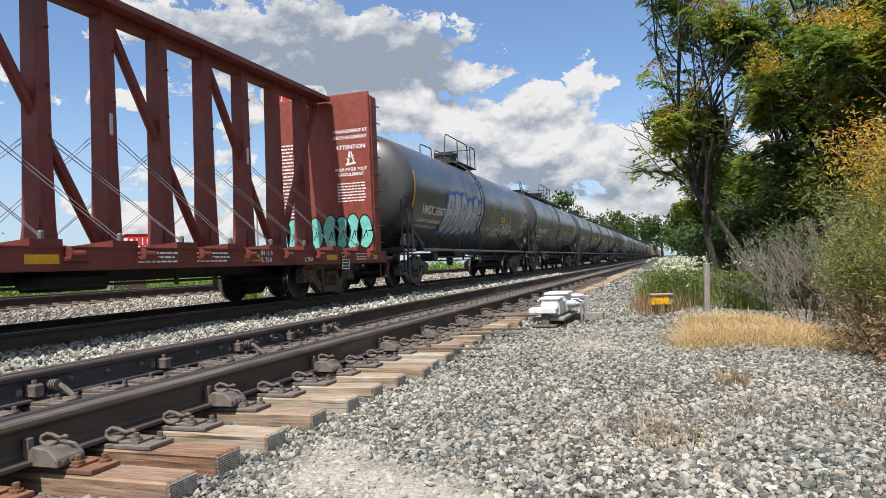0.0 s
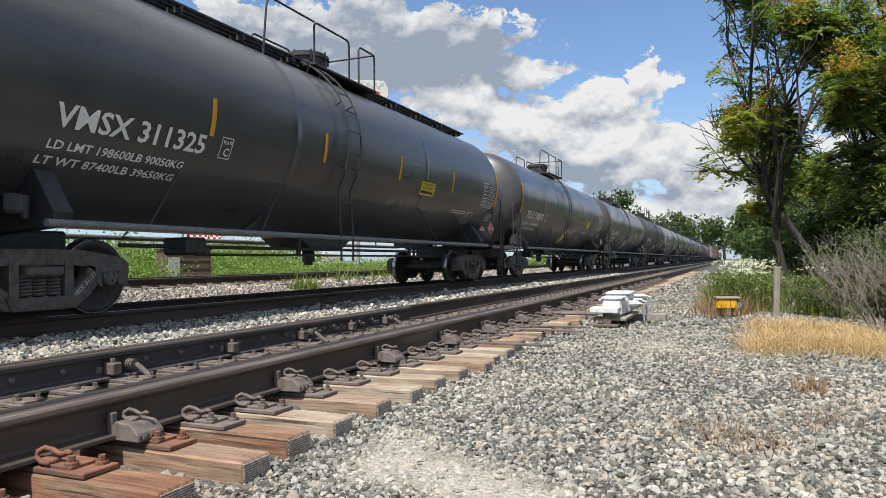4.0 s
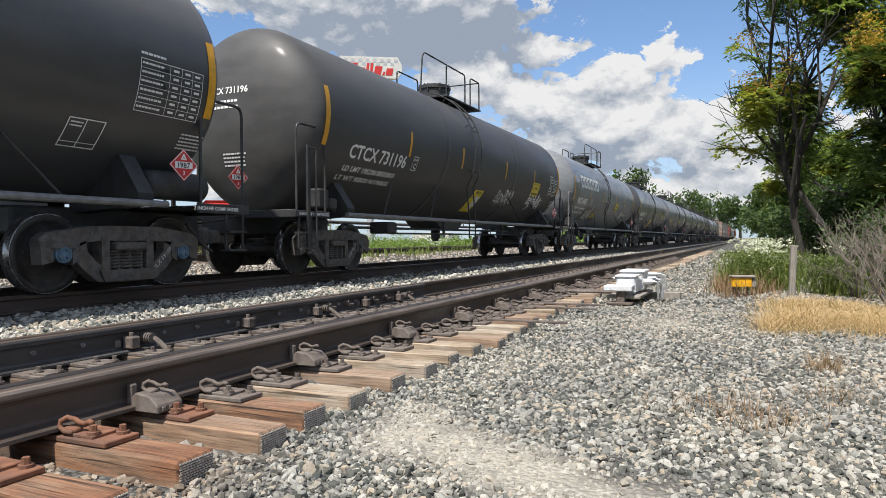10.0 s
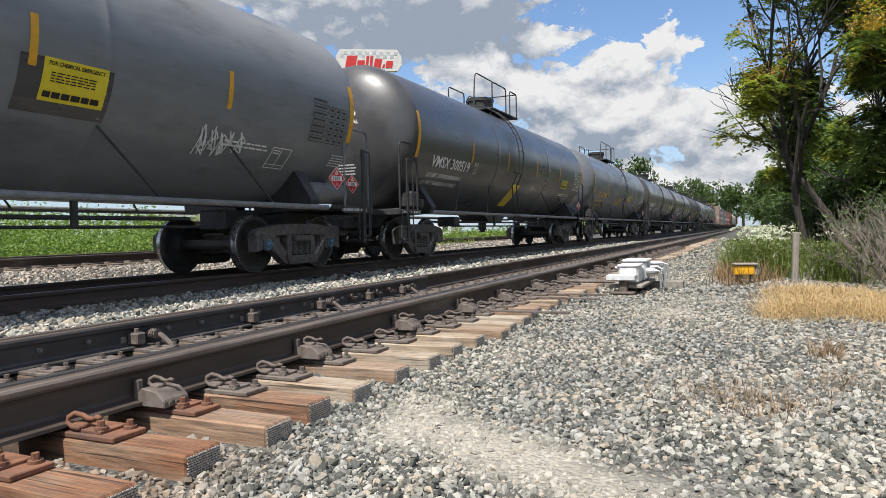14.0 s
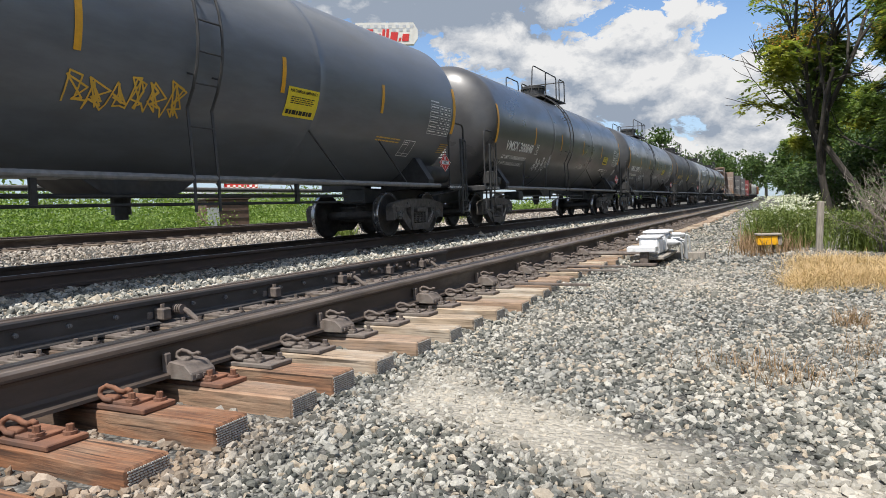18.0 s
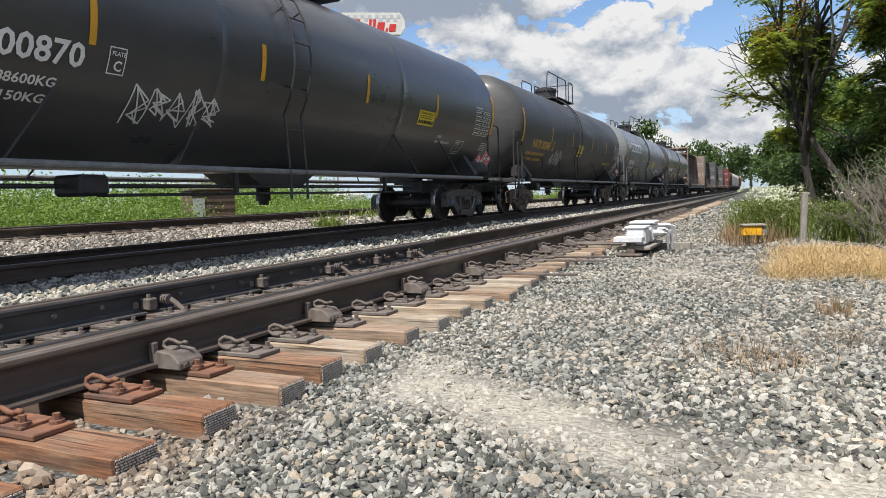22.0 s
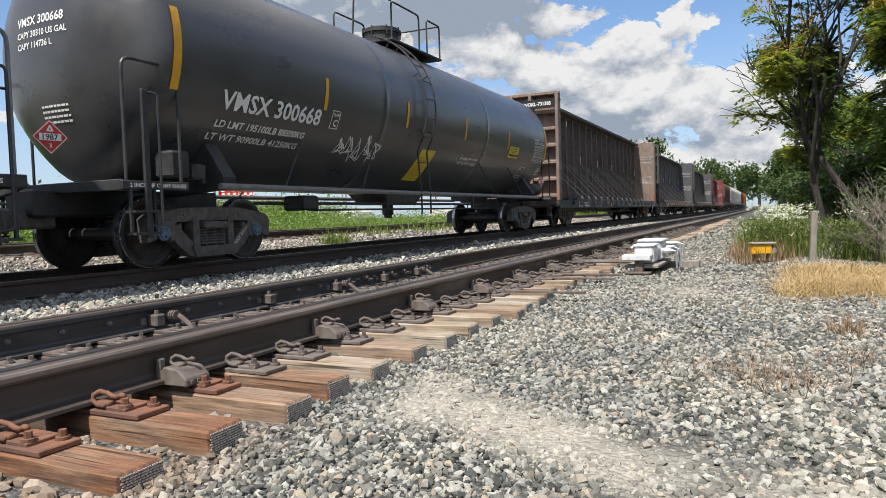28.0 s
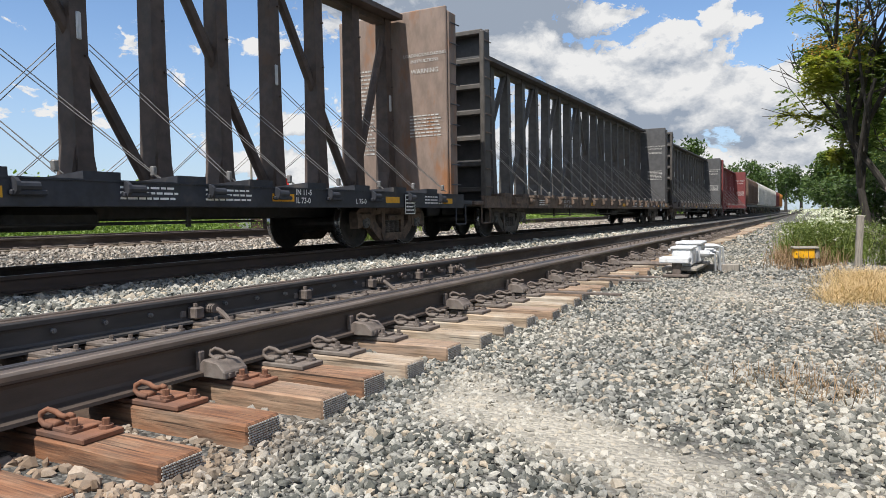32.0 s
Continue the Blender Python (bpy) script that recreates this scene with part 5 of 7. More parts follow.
# marks on each tank: what stands on its side
TANKS = [
    dict(mark="VMSX 300078", sign=2.6, tank="tank_black", lb=("LD LMT 195300LB 88600KG", "LT WT 90700LB 41150KG"), graf="ranch", tag2=True),
    dict(mark="VMSX 311325", sign=2.4, tank="tank_black", lb=("LD LMT 198600LB 90050KG", "LT WT 87400LB 39650KG"), walk_top=True, blue=False),
    dict(mark="TILX 190876", sign=3.55, notes=((0.82, -0.95, 0.055, 0.62, "REMOVE ALL RESIDUAL"), (0.84, -1.04, 0.055, 0.56, "COMMODITY BEFORE"), (0.86, -1.13, 0.055, 0.5, "CLOSING TANK CAR"), (3.29, -0.97, 0.06, 1.05, "VENT TANK WHEN UNLOADING")), tank="tank_black", lb=("LD LMT 194900 88400KG", "LT WT 91100 41300KG"), square=True, blue=True),
    dict(mark="TILX 191099", capy=("CAPY 30350US GAL", "CAPY 114884 L"), sign=3.56, notes=((0.82, -0.95, 0.055, 0.62, "REMOVE ALL RESIDUAL"), (0.84, -1.04, 0.055, 0.56, "COMMODITY BEFORE"), (0.86, -1.13, 0.055, 0.5, "CLOSING TANK CAR"), (3.29, -0.97, 0.06, 1.05, "VENT TANK WHEN UNLOADING")), tank="tank_black", lb=("LD LMT 194900 88400KG", "LT WT 91100 41300KG"), square=True, blue=True),
    dict(mark="CTCX 731196", sign=4.6, tank="tank_warm", lb=("LD LMT 195200 88550KG", "LT WT 90800 41190KG"), square=True, tag2=True),
    dict(mark="PROX 44805", sign=1.85, tank="tank_grey", lb=("LD LMT 206000 LB 93 400 KG", "LT WT 80000 LB 36 300 KG"), logo=True, blue=True, tag3=True),
    dict(mark="VMSX 300519", capy=("CAPY 30280 US GAL", "CAPY 114622 L"), sign=4.7, tank="tank_black", lb=("LD LMT 195400LB 88650KG", "LT WT 90600LB 41100KG"), plate_y=True),
    dict(mark="UTLX 210068", ladder=0.1, sign=1.85, tank="tank_dusk", lb=("LD LMT 200400 90900KG", "LT WT 85600 38800KG"), ink="gold", tagy=True),
    dict(mark="VMSX 300848", capy=("CAPY 30240 US GAL", "CAPY 114471 L"), sign=4.75, tank="tank_black", lb=("LD LMT 195400LB 88650KG", "LT WT 90600LB 41100KG"), tag1=True),
    dict(mark="VMSX 300870", blue=True, sign=3.4, notes=((4.6, -0.9, 0.06, 0.30, "PAINT -"), (4.62, -1.03, 0.06, 0.80, "TRN - TXIX 04-2015")), tank="tank_black", lb=("LD LMT 195300LB 88600KG", "LT WT 90700LB 41150KG"), tag1=True),
    dict(mark="NATX 302845", sign=-0.6, tank="tank_warm", lb=("LD LMT 205200 LB 93 075KG", "LT WT 80800 LB 36 650KG"), ink="gold", tag1=True, rusty=1),
    dict(mark="PROX 44163", sign=1.85, tank="tank_grey", lb=("LD LMT 206000 LB 93 400 KG", "LT WT 80000 LB 36 300 KG"), logo=True, tag3=True),
    dict(mark="VMSX 300668", blue=True, notes=((1.33, -0.93, 0.05, 1.1, "1/2\" CERAMIC FIBER THERMAL PROTECTION"), (1.33, -1.08, 0.08, 1.13, "VENT TANK WHEN UNLOADING")), capy=("CAPY 30310 US GAL", "CAPY 114736 L"), sign=4.4, tank="tank_black", lb=("LD LMT 195100LB 88500KG", "LT WT 90900LB 41250KG"), plate_y=True, tag1=True),
]
KINDS = {"tank_black": "glossy black railway tank car", "tank_warm": "dusty black railway tank car", "tank_grey": "pale grey tank car with white marks", "tank_dusk": "dull dark grey railway tank car"}


def fitted(flat, width):
    """Letters stretched to a given length of line."""
    k = width / max(u for u, v in flat[0])
    return [(u * k, v) for u, v in flat[0]], flat[1]


def tank_car(spec, seed):
    grey = spec["tank"] in ("tank_grey",)
    car = thing("tank_car", pose(MAIN_X, 0, RAIL_Z), KINDS[spec["tank"]] + " lettered " + spec["mark"], "tank car", "tank cars of the train")
    part("tank", SHELL[spec["tank"]], None, car, "smooth steel tank with domed ends")
    for q in (0, 180):
        child("bolster_saddle", SADDLE_ME, car, pose(0, 0, 0, 0, 0, q))
    part("side_pipe", PIPE_GREY, None, car)
    for y in (-5.6, -3.4, 3.4, 5.6):
        for q in (0, 180):
            lean = (1 if y > 0 else -1) * (1 if q == 0 else -1)
            child("pipe_brace", BRACE_ME, car, pose(0, y, 0, 0, 0, q) @ Matrix.Diagonal((1, lean, 1, 1)))
    part("bottom_outlet", SKID_ME, None, car)
    part("brake_rigging", GEAR_ME, None, car)
    for q in (0, 180):
        child("coupler", COUPLER_ME, car, pose(0, 0, 0, 0, 0, q))
    for s in (1, -1):
        e = child("end_platform", PLATFORM_ME, car, pose(0, s * 8.05, 0, 0, 0, 0 if s < 0 else 180))
        for k in range(11):
            child("slat", SLAT_ME, e, pose(-1.3 + k * 0.26, 0, 0))
        child("handrail", RAIL_END_GREY if grey else RAIL_END, car, pose(0, s * 8.05, 0, 0, 0, 0 if s < 0 else 180))
        if s < 0 or seed % 3:
            for q in (0, 180):
                child("grab_post", RAIL_POST, car, pose(0, s * 8.2, 0, 0, 0, q))
        for q in (0, 180):
            child("step_ladder", RAIL_STEP, car, pose(0, s * 8.25, 0, 0, 0, q))
        frame_mark(truck(car, s * 6.75, spec.get("rusty", 0), spec.get("blue", False)), spec["mark"])
    child("brake_wheel", BRAKE_ME, car, pose(-0.7, 8.72, 1.75, 0, 0, 90))
    child("air_reservoir", RESERVOIR_GREY if grey else RESERVOIR_ME, car, pose(1.12, 7.45, 1.32))
    child("brake_valve", VALVE_BOX_ME, car, pose(1.2, -7.55, 1.1))
    child("ladder", LADDER_ME, car, pose(0, spec.get("ladder", -0.95), 0))
    dm = child("manway", DOME_ME, car, pose(0, 0, 0))
    child("top_platform", DECK_ME, car, pose(0, 0, 0))
    child("top_railing", HOOP_ME, car, pose(0, 0, 0))
    child("valve", VALVE_ME, car, pose(0, 0, 0))
    if spec.get("walk_top"):
        bm = bmesh.new()
        for x in (0.18, 0.32, 0.46, 0.60):
            box(bm, (x, 0, TZ + TR + 0.06), (0.10, 14.6, 0.03))
        for y in np.arange(-7, 7.1, 1.4):
            box(bm, (0.4, y, TZ + TR - 0.0), (0.5, 0.06, 0.10))
        part("running_board", bm, M["frame_black"], car, "dark grated walkway along the tank's top")
        bm = bmesh.new()
        for y in (-8.2, -7.75):
            tube(bm, rounded([(1.15, y, 0.5), (1.15, y, 2.6), (0.9, y + 0.35, 3.9), (0.6, y + 0.6, TZ + TR + 0.5)], 0.3), 0.026, 7)
        for k in range(11):
            z = 0.7 + k * 0.31
            q = max(0, (z - 2.6) / 1.3)
            rod(bm, (1.15 - 0.25 * q, -8.2 + 0.35 * q, z), (1.15 - 0.25 * q, -7.75 + 0.35 * q, z), 0.014, 6)
        part("end_ladder", bm, M["frame_black"], car)
    # stripes
    for y in (-TH - 0.05, TH - 0.06):
        band(y, 0.13, -0.39, 0.27, M["yellow"], car)
    for y in (-4.58, -1.75, 1.2, 4.2) if spec["mark"].startswith("VMSX") else (-4.58, -1.68, 1.68, 4.55):
        band(y, 0.09, -0.30, 0.035, M["yellow"], car)
    # lettering
    ink = M[spec.get("ink", "white")]
    paint("lettering", fitted(letters(spec["mark"], 0.27), spec.get("wide", 1.75 if grey else 2.0 if "ink" in spec else 2.25)), on_tank(-6.85 if ink is not M["gold"] else -6.55, -0.73), ink, car, "painted reporting mark " + spec["mark"])
    for i, t in enumerate(spec["lb"]):
        paint("lettering", fitted(letters(t, 0.115), 2.0), on_tank(-6.85 - 0.05 * i, -1.0 - 0.21 * i), ink, car)
    # table of test dates, notices
    tab = [stroke([(0, 0), (1.0, 0), (1.0, 0.62), (0, 0.62), (0, 0)], 0.009)]
    for k in range(1, 6):
        tab.append(stroke([(0, k * 0.103), (1.0, k * 0.103)], 0.006))
    for k in (0.45, 0.64, 0.82):
        tab.append(stroke([(k, 0), (k, 0.62)], 0.006))
    for k in range(6):
        tab += [rect(0.02 + u, 0.035 + k * 0.103 + v, w, h) for u, v, w, h in bars(1, 0.36, 0.06, seed + k)]
        tab += [rect(c, 0.04 + k * 0.103, 0.09, 0.03) for c in (0.5, 0.69, 0.86)]
    tab += [rect(u, 0.66 + v, w, h) for u, v, w, h in bars(1, 0.4, 0.07, seed + 8)]
    paint("test_table", merge(tab), on_tank(6.55, -0.68), M["white"] if not grey else M["ink"], car, "stencilled table of test dates")
    for u0, v0, k, wd, t in spec.get("notes", ()):
        paint("lettering", fitted(letters(t, k), wd), on_tank(u0, v0), ink, car)
    if not spec.get("notes"):
        paint("notice", merge([rect(u, v, w, h) for u, v, w, h in bars(2, 1.0, 0.13, seed + 1)]), on_tank(4.7, -1.0), ink, car, "small stencilled notice")
    paint("notice", merge([rect(u, v, w, h) for u, v, w, h in bars(5, 0.4, 0.26, seed + 2)]), on_tank(7.4, -1.1), ink, car, "small stencilled notice")
    fr = [stroke([(0, 0), (0.46, 0), (0.46, 0.37), (0, 0.37), (0, 0)], 0.014), stroke([(0.22, 0), (0.22, 0.37)], 0.012), stroke([(0, 0.06), (0.46, 0.06)], 0.01)] + [rect(u + 0.03, v + 0.26, w, h) for u, v, w, h in bars(2, 0.16, 0.09, seed)]
    paint("notice_frame", merge(fr), on_tank(5.8, -1.27), M["white"], car)
    pl = [stroke([(0, 0), (0.22, 0), (0.22, 0.3), (0, 0.3), (0, 0)], 0.014)]
    paint("plate_mark", merge(pl), on_tank(-4.3, -0.74), ink, car)
    t = letters("PLATE", 0.05)
    paint("lettering", t, on_tank(-4.27, -0.53), ink, car)
    t = letters("C", 0.12)
    paint("lettering", t, on_tank(-4.23, -0.70), ink, car)
    SG = spec.get("sign", 4.0)
    SH = 0.32 if spec["mark"].startswith("VMSX") else 0.46
    SV = -0.68 if SH < 0.4 else -0.80
    sg = paint("emergency_sign", rect(0, 0, 0.78, SH, 4), on_tank(SG, SV, TR + 0.009), M["sign_yellow"], car, "yellow emergency sign with black print")
    t = [rect(u + 0.04, v + 0.02, w, h) for u, v, w, h in bars(1, 0.7, 0.16, seed)] + [rect(u + 0.09, v + SH * 0.46, w, h) for u, v, w, h in bars(2 if SH < 0.4 else 4, 0.6, SH * 0.26, seed + 3)]
    paint("lettering", merge(t), on_tank(SG, SV, TR + 0.014), M["ink"], sg)
    paint("lettering", fitted(letters("FOR CHEMICAL EMERGENCY", 0.045), 0.68), on_tank(SG + 0.05, SV + SH - 0.075, TR + 0.014), M["ink"], sg)
    # end number on the head that faces forward
    w = letters(spec["mark"], 0.115)
    cap = [rect(u, v, a, b) for u, v, a, b in bars(2, 0.75, 0.2, seed + 9)]

    def on_head(u0, v0):
        def put(u, v):
            x, z = u0 + u, v0 + v
            r = min(0.97, math.hypot(x, z) / TR)
            return (x, -TH - 0.62 * math.sqrt(1 - r * r) - 0.006, TZ + z)
        return put
    paint("lettering", w, on_head(-0.6, 0.30), ink, car)
    if spec.get("capy"):
        for i, t in enumerate(spec["capy"]):
            paint("lettering", letters(t, 0.08), on_head(-0.6, 0.15 - 0.14 * i), ink, car)
    else:
        paint("lettering", merge(cap), on_head(-0.6, 0.03), ink, car)
    paint("lettering", merge([rect(u, v, a, b) for u, v, a, b in bars(4, 0.5, 0.26, seed + 5)]), on_head(-0.25, -0.95), M["white"], car)
    for y in (-8.45, 7.45):
        paint("lettering", fitted(letters("2 INCH HF COMP SHOES", 0.05), 0.85), lambda u, v, y=y: (1.474, y + u, 1.005 + v), M["white"], car)
    placard(car, 7.25, 1.50, 1.56)
    placard(car, -8.62, 0.38, 1.64)
    if spec.get("square"):
        paint("square_patch", rect(0, 0, 0.66, 0.72, 4), on_tank(-0.15, -1.64), M["sign_yellow"], car, "yellow panel with a white square")
        paint("square_patch", rect(0, 0, 0.30, 0.30, 4), on_tank(0.17, -1.42, TR + 0.02), M["white"], car)
        paint("square_patch", rect(0, 0, 0.18, 0.14, 3), on_tank(0.20, -1.56, TR + 0.02), M["white"], car)
        paint("lettering", fitted(letters("IMPORTANT", 0.075), 0.42), on_tank(-0.03, -1.03, TR + 0.02), M["ink"], car)
    if spec.get("plate_y"):
        paint("square_patch", rect(0, 0, 0.66, 0.8, 4), on_tank(-0.72, -1.64), M["sign_yellow"], car, "yellow painted panel with faint print")
        paint("lettering", merge([rect(u, v, a, b) for u, v, a, b in bars(7, 0.5, 0.5, seed + 4)]), on_tank(-0.64, -1.5, TR + 0.02), M["gold"], car)
    if spec.get("logo"):
        # the company mark: a row of plain white square rings
        for i in range(6):
            it = [stroke([(0.06, 0.05), (0.06, 0.45), (0.46, 0.45), (0.46, 0.05), (0.06, 0.05)], 0.12)]
            paint("company_mark", merge(it), on_tank(-6.65 + i * 0.615, -0.02, TR + 0.02), M["white"], car, "plain white square ring of the company mark")
        paint("dark_patch", rect(0, 0, 0.9, 1.5, 6), on_tank(-7.7, -0.85, TR + 0.005), M["tank_black"], car, "dark repainted patch")
        paint("dark_patch", rect(0, 0, 3.2, 0.75, 6), on_tank(-5.0, -1.55, TR + 0.005), M["tank_black"], car, "dark repainted patch")
        paint("dark_patch", rect(0, 0, 1.1, 0.6, 4), on_tank(1.6, -0.95, TR + 0.005), M["tank_black"], car, "dark repainted patch")
    if spec.get("graf") == "ranch":
        rgm = random.Random(5)
        wide = lambda r: (lambda u, v, f=on_tank(-4.75, -1.42, r): f(u * 1.32, v * 1.12))

        def lobe(cx, cy, a, b, grow_by, ph):
            """A plump closed outline that fans out from its middle, in rings so that it follows the tank."""
            n = 28
            edge = []
            for t in range(n):
                g = 2 * math.pi * t / n
                r = (abs(math.cos(g)) ** 3.2 + abs(math.sin(g)) ** 3.2) ** (-1 / 3.2) * (1 + 0.06 * math.sin(3 * g + ph))
                edge.append((cx + (a + grow_by) * r * math.cos(g), cy + (b + grow_by) * r * math.sin(g)))
            vs = [(cx, cy)] + [(cx + (u - cx) * k, cy + (v - cy) * k) for k in (0.33, 0.66, 1.0) for u, v in edge]
            fs = [(0, 1 + t, 1 + (t + 1) % n) for t in range(n)]
            for k in range(2):
                o = 1 + k * n
                fs += [(o + t, o + n + t, o + n + (t + 1) % n, o + (t + 1) % n) for t in range(n)]
            return (vs, fs), edge
        halo, body, out = [], [], []
        for i in range(6):
            cx, cy, a, b = 0.30 + i * 0.54, 0.70 + rgm.uniform(-0.06, 0.06), 0.28, rgm.uniform(0.52, 0.64)
            halo.append(lobe(cx, cy, a, b, 0.07, i)[0])
            f, e = lobe(cx, cy, a, b, 0.0, i)
            body.append(f)
            out.append(stroke(e + e[:1], 0.04))
            out.append(stroke([(cx - 0.03, cy - b * 0.62), (cx - 0.05, cy - b * 0.1), (cx + 0.05, cy - b * 0.1), (cx + 0.04, cy - b * 0.62)], 0.03))
            if i % 2 == 0:
                out.append(stroke([(cx - 0.07, cy + b * 0.3), (cx, cy + b * 0.55), (cx + 0.08, cy + b * 0.3), (cx - 0.07, cy + b * 0.3)], 0.03))
        paint("graffiti", merge(halo), wide(TR + 0.010), M["graf_blue"], car, "sprayed blue edge of the graffiti")
        paint("graffiti", merge(body), wide(TR + 0.014), M["graf_pale"], car, "pale bubble graffiti with a blue outline")
        paint("graffiti", merge(out), wide(TR + 0.020), M["graf_blue"], car, "blue graffiti outline")
    if spec.get("tag1") or spec.get("tag2"):
        u = -3.9 if spec.get("tag1") else 1.6
        paint("graffiti", merge([stroke(scrawl(seed + 40, 5, 1.5, 0.7), 0.022)]), on_tank(u, -1.35), M["graf_white"], car, "thin white spray-can tag")
    if spec.get("tag2"):
        paint("graffiti", merge([stroke(scrawl(seed + 50, 5, 1.6, 0.8), 0.03)]), on_tank(4.6, -1.35) if not spec.get("graf") else on_tank(3.3, -1.2), M["graf_white"], car, "thin white spray-can tag")
    if spec.get("tag3"):
        paint("graffiti", merge([stroke(scrawl(seed + 60, 4, 1.3, 0.8), 0.024)]), on_tank(-4.4, -1.6, TR + 0.016), M["graf_white"], car, "thin white spray-can tag")
        paint("graffiti", merge([stroke(scrawl(seed + 61, 5, 1.0, 0.5), 0.02)]), on_tank(-2.9, -1.4, TR + 0.016), M["sign_yellow"], car, "thin yellow spray-can tag")
        paint("graffiti", merge([stroke(scrawl(seed + 62, 5, 0.9, 0.5), 0.02)]), on_tank(4.2, -1.2, TR + 0.016), M["graf_white"], car, "thin white spray-can tag")
    if spec.get("tagy"):
        paint("graffiti", merge([stroke(scrawl(seed + 70, 6, 1.6, 0.6), 0.022)]), on_tank(-1.7, -1.15), M["gold"], car, "thin yellow spray-can tag")
    return car


# ---- centre-beam cars: a flat car with a truss along its middle and a bulkhead at each end ----
CB_LEN = 24.3


def centerbeam(seed, beam, panel, sill, words, label, graf=False):
    car = thing("centerbeam_car", pose(MAIN_X, 0, RAIL_Z), label, "flat car", "centre-beam cars of the train")
    L = 11.1
    top = 4.88
    bm = bmesh.new()
    for x in (1.40, -1.40):
        box(bm, (x, 0, 0.85), (0.09, 2 * L + 1.0, 0.29), 0.01)
        box(bm, (x * 0.985, 0, 0.985), (0.16, 2 * L + 1.0, 0.02))
    part("side_sill", bm, sill, car, "long steel side sill")
    bm = bmesh.new()
    box(bm, (0, 0, 0.80), (2.7, 2 * L + 0.9, 0.10), 0.01)
    part("deck", bm, beam, car)
    bm = bmesh.new()
    box(bm, (0, 0, 0.66), (0.6, 2 * L - 1.2, 0.22), 0.03)
    for y in (-5.2, -3.6, -0.4, 1.2, 4.6):
        box(bm, (0.9, y, 0.60), (0.05, 0.07, 0.28), 0.01)
    rod(bm, (0.9, -6.4, 0.52), (0.9, 5.8, 0.52), 0.022, 6)
    box(bm, (0.5, 2.9, 0.58), (0.6, 1.1, 0.26), 0.08)
    part("center_sill", bm, M["frame_black"], car)
    # floor risers that the loads rest on
    for i in range(18):
        y = -L + 0.9 + i * (2 * L - 1.8) / 17
        for s in (1, -1):
            bm = bmesh.new()
            extrude(bm, [(s * 1.44, 0.98), (s * 0.2, 0.90), (s * 0.2, 1.0), (s * 1.44, 1.08)], y - 0.22, y + 0.22)
            part("floor_riser", bm, sill, car)
            if s > 0:
                bm = bmesh.new()
                rod(bm, (1.46, y + 0.28, 0.90), (1.46, y + 0.50, 0.90), 0.05, 10)
                rod(bm, (1.46, y + 0.24, 0.90), (1.46, y + 0.28, 0.90), 0.09, 12)
                box(bm, (1.46, y + 0.39, 0.84), (0.08, 0.36, 0.05), 0.01)
                part("winch", bm, sill, car)
    # posts, wide at the foot seen along the car, and the sloping struts between them
    n, bay = (18, 1.19) if graf else (19, 1.18)
    mids = [(i - (n - 1) / 2) * bay + (0.0 if graf else 0.15) for i in range(n)]
    for i, y in enumerate(mids):
        k = i - n // 2
        if graf:
            k = k if k >= 0 else k + 1
        bm = bmesh.new()
        w = 0.115
        extrude(bm, [(-0.20, 0.85), (0.20, 0.85), (0.145, 2.4), (0.12, top - 0.1), (-0.12, top - 0.1), (-0.145, 2.4)], y - w, y + w)
        extrude(bm, [(y - 0.2, 0.98), (y + 0.2, 0.98), (y + w, 1.5), (y - w, 1.5)], -0.15, 0.15, "x")
        for z in (1.75, 2.6, 3.3, 4.1):
            rod(bm, (0.12, y + w * 0.6, z), (0.175, y + w * 0.6, z), 0.018, 6)
        part("post", bm, beam, car)
        if k % 3 == 0:
            bm = bmesh.new()
            box(bm, (0.1425, y, 2.95), (0.03, 0.07, 0.34), 0.012)
            part("slot", bm, M["galv"], car, "pale slot in the post")
        # each strut crosses two bays and leans towards the car's middle; the halves mirror one another
        if abs(k) % 2 == (1 if graf else 0) and abs(k) < 7:
            for q in (1, -1) if k == 0 else (1 if k > 0 else -1,):
                bm = bmesh.new()
                rod(bm, (0, y + q * 0.08, top - 0.22), (0, y + q * (2 * bay - 0.14), 1.05), 0.082, 8)
                part("strut", bm, beam, car)
    for q in (1, -1):
        bm = bmesh.new()
        rod(bm, (0, q * (L - 0.25), top - 0.22), (0, q * ((7.5 if graf else 8) * bay + 0.1), 1.05), 0.082, 8)
        part("strut", bm, beam, car)
    bm = bmesh.new()
    extrude(bm, [(-0.38, top - 0.16), (0.38, top - 0.16), (0.38, top - 0.06), (0.2, top), (-0.2, top), (-0.38, top - 0.06)], -L + 0.15, L - 0.15)
    box(bm, (0, 0, top - 0.2), (0.2, 2 * L - 0.6, 0.16), 0.01)
    part("top_chord", bm, beam, car, "heavy steel top chord")
    for s in (1, -1):
        yb = s * (L - 0.02)
        bm = bmesh.new()
        box(bm, (0, yb, 2.88), (2.72, 0.07, 4.04), 0.02)
        part("bulkhead", bm, panel, car, "tall steel end bulkhead")
        bm = bmesh.new()
        for x in (1.33, -1.33, 0.35, -0.35):
            box(bm, (x, yb + s * 0.20, 2.82), (0.12, 0.34, 3.96), 0.02)
        for z in (1.15, 1.75, 2.35, 2.95, 3.55, 4.15, 4.8):
            box(bm, (0, yb + s * 0.17, z), (2.6, 0.24, 0.12), 0.02)
        part("bulkhead_rib", bm, beam if not graf and seed != 11 else panel, car)
        bm = bmesh.new()
        box(bm, (1.30, yb + s * 0.55, 0.82), (0.25, 0.9, 0.10), 0.02)
        part("end_sill", bm, sill, car)
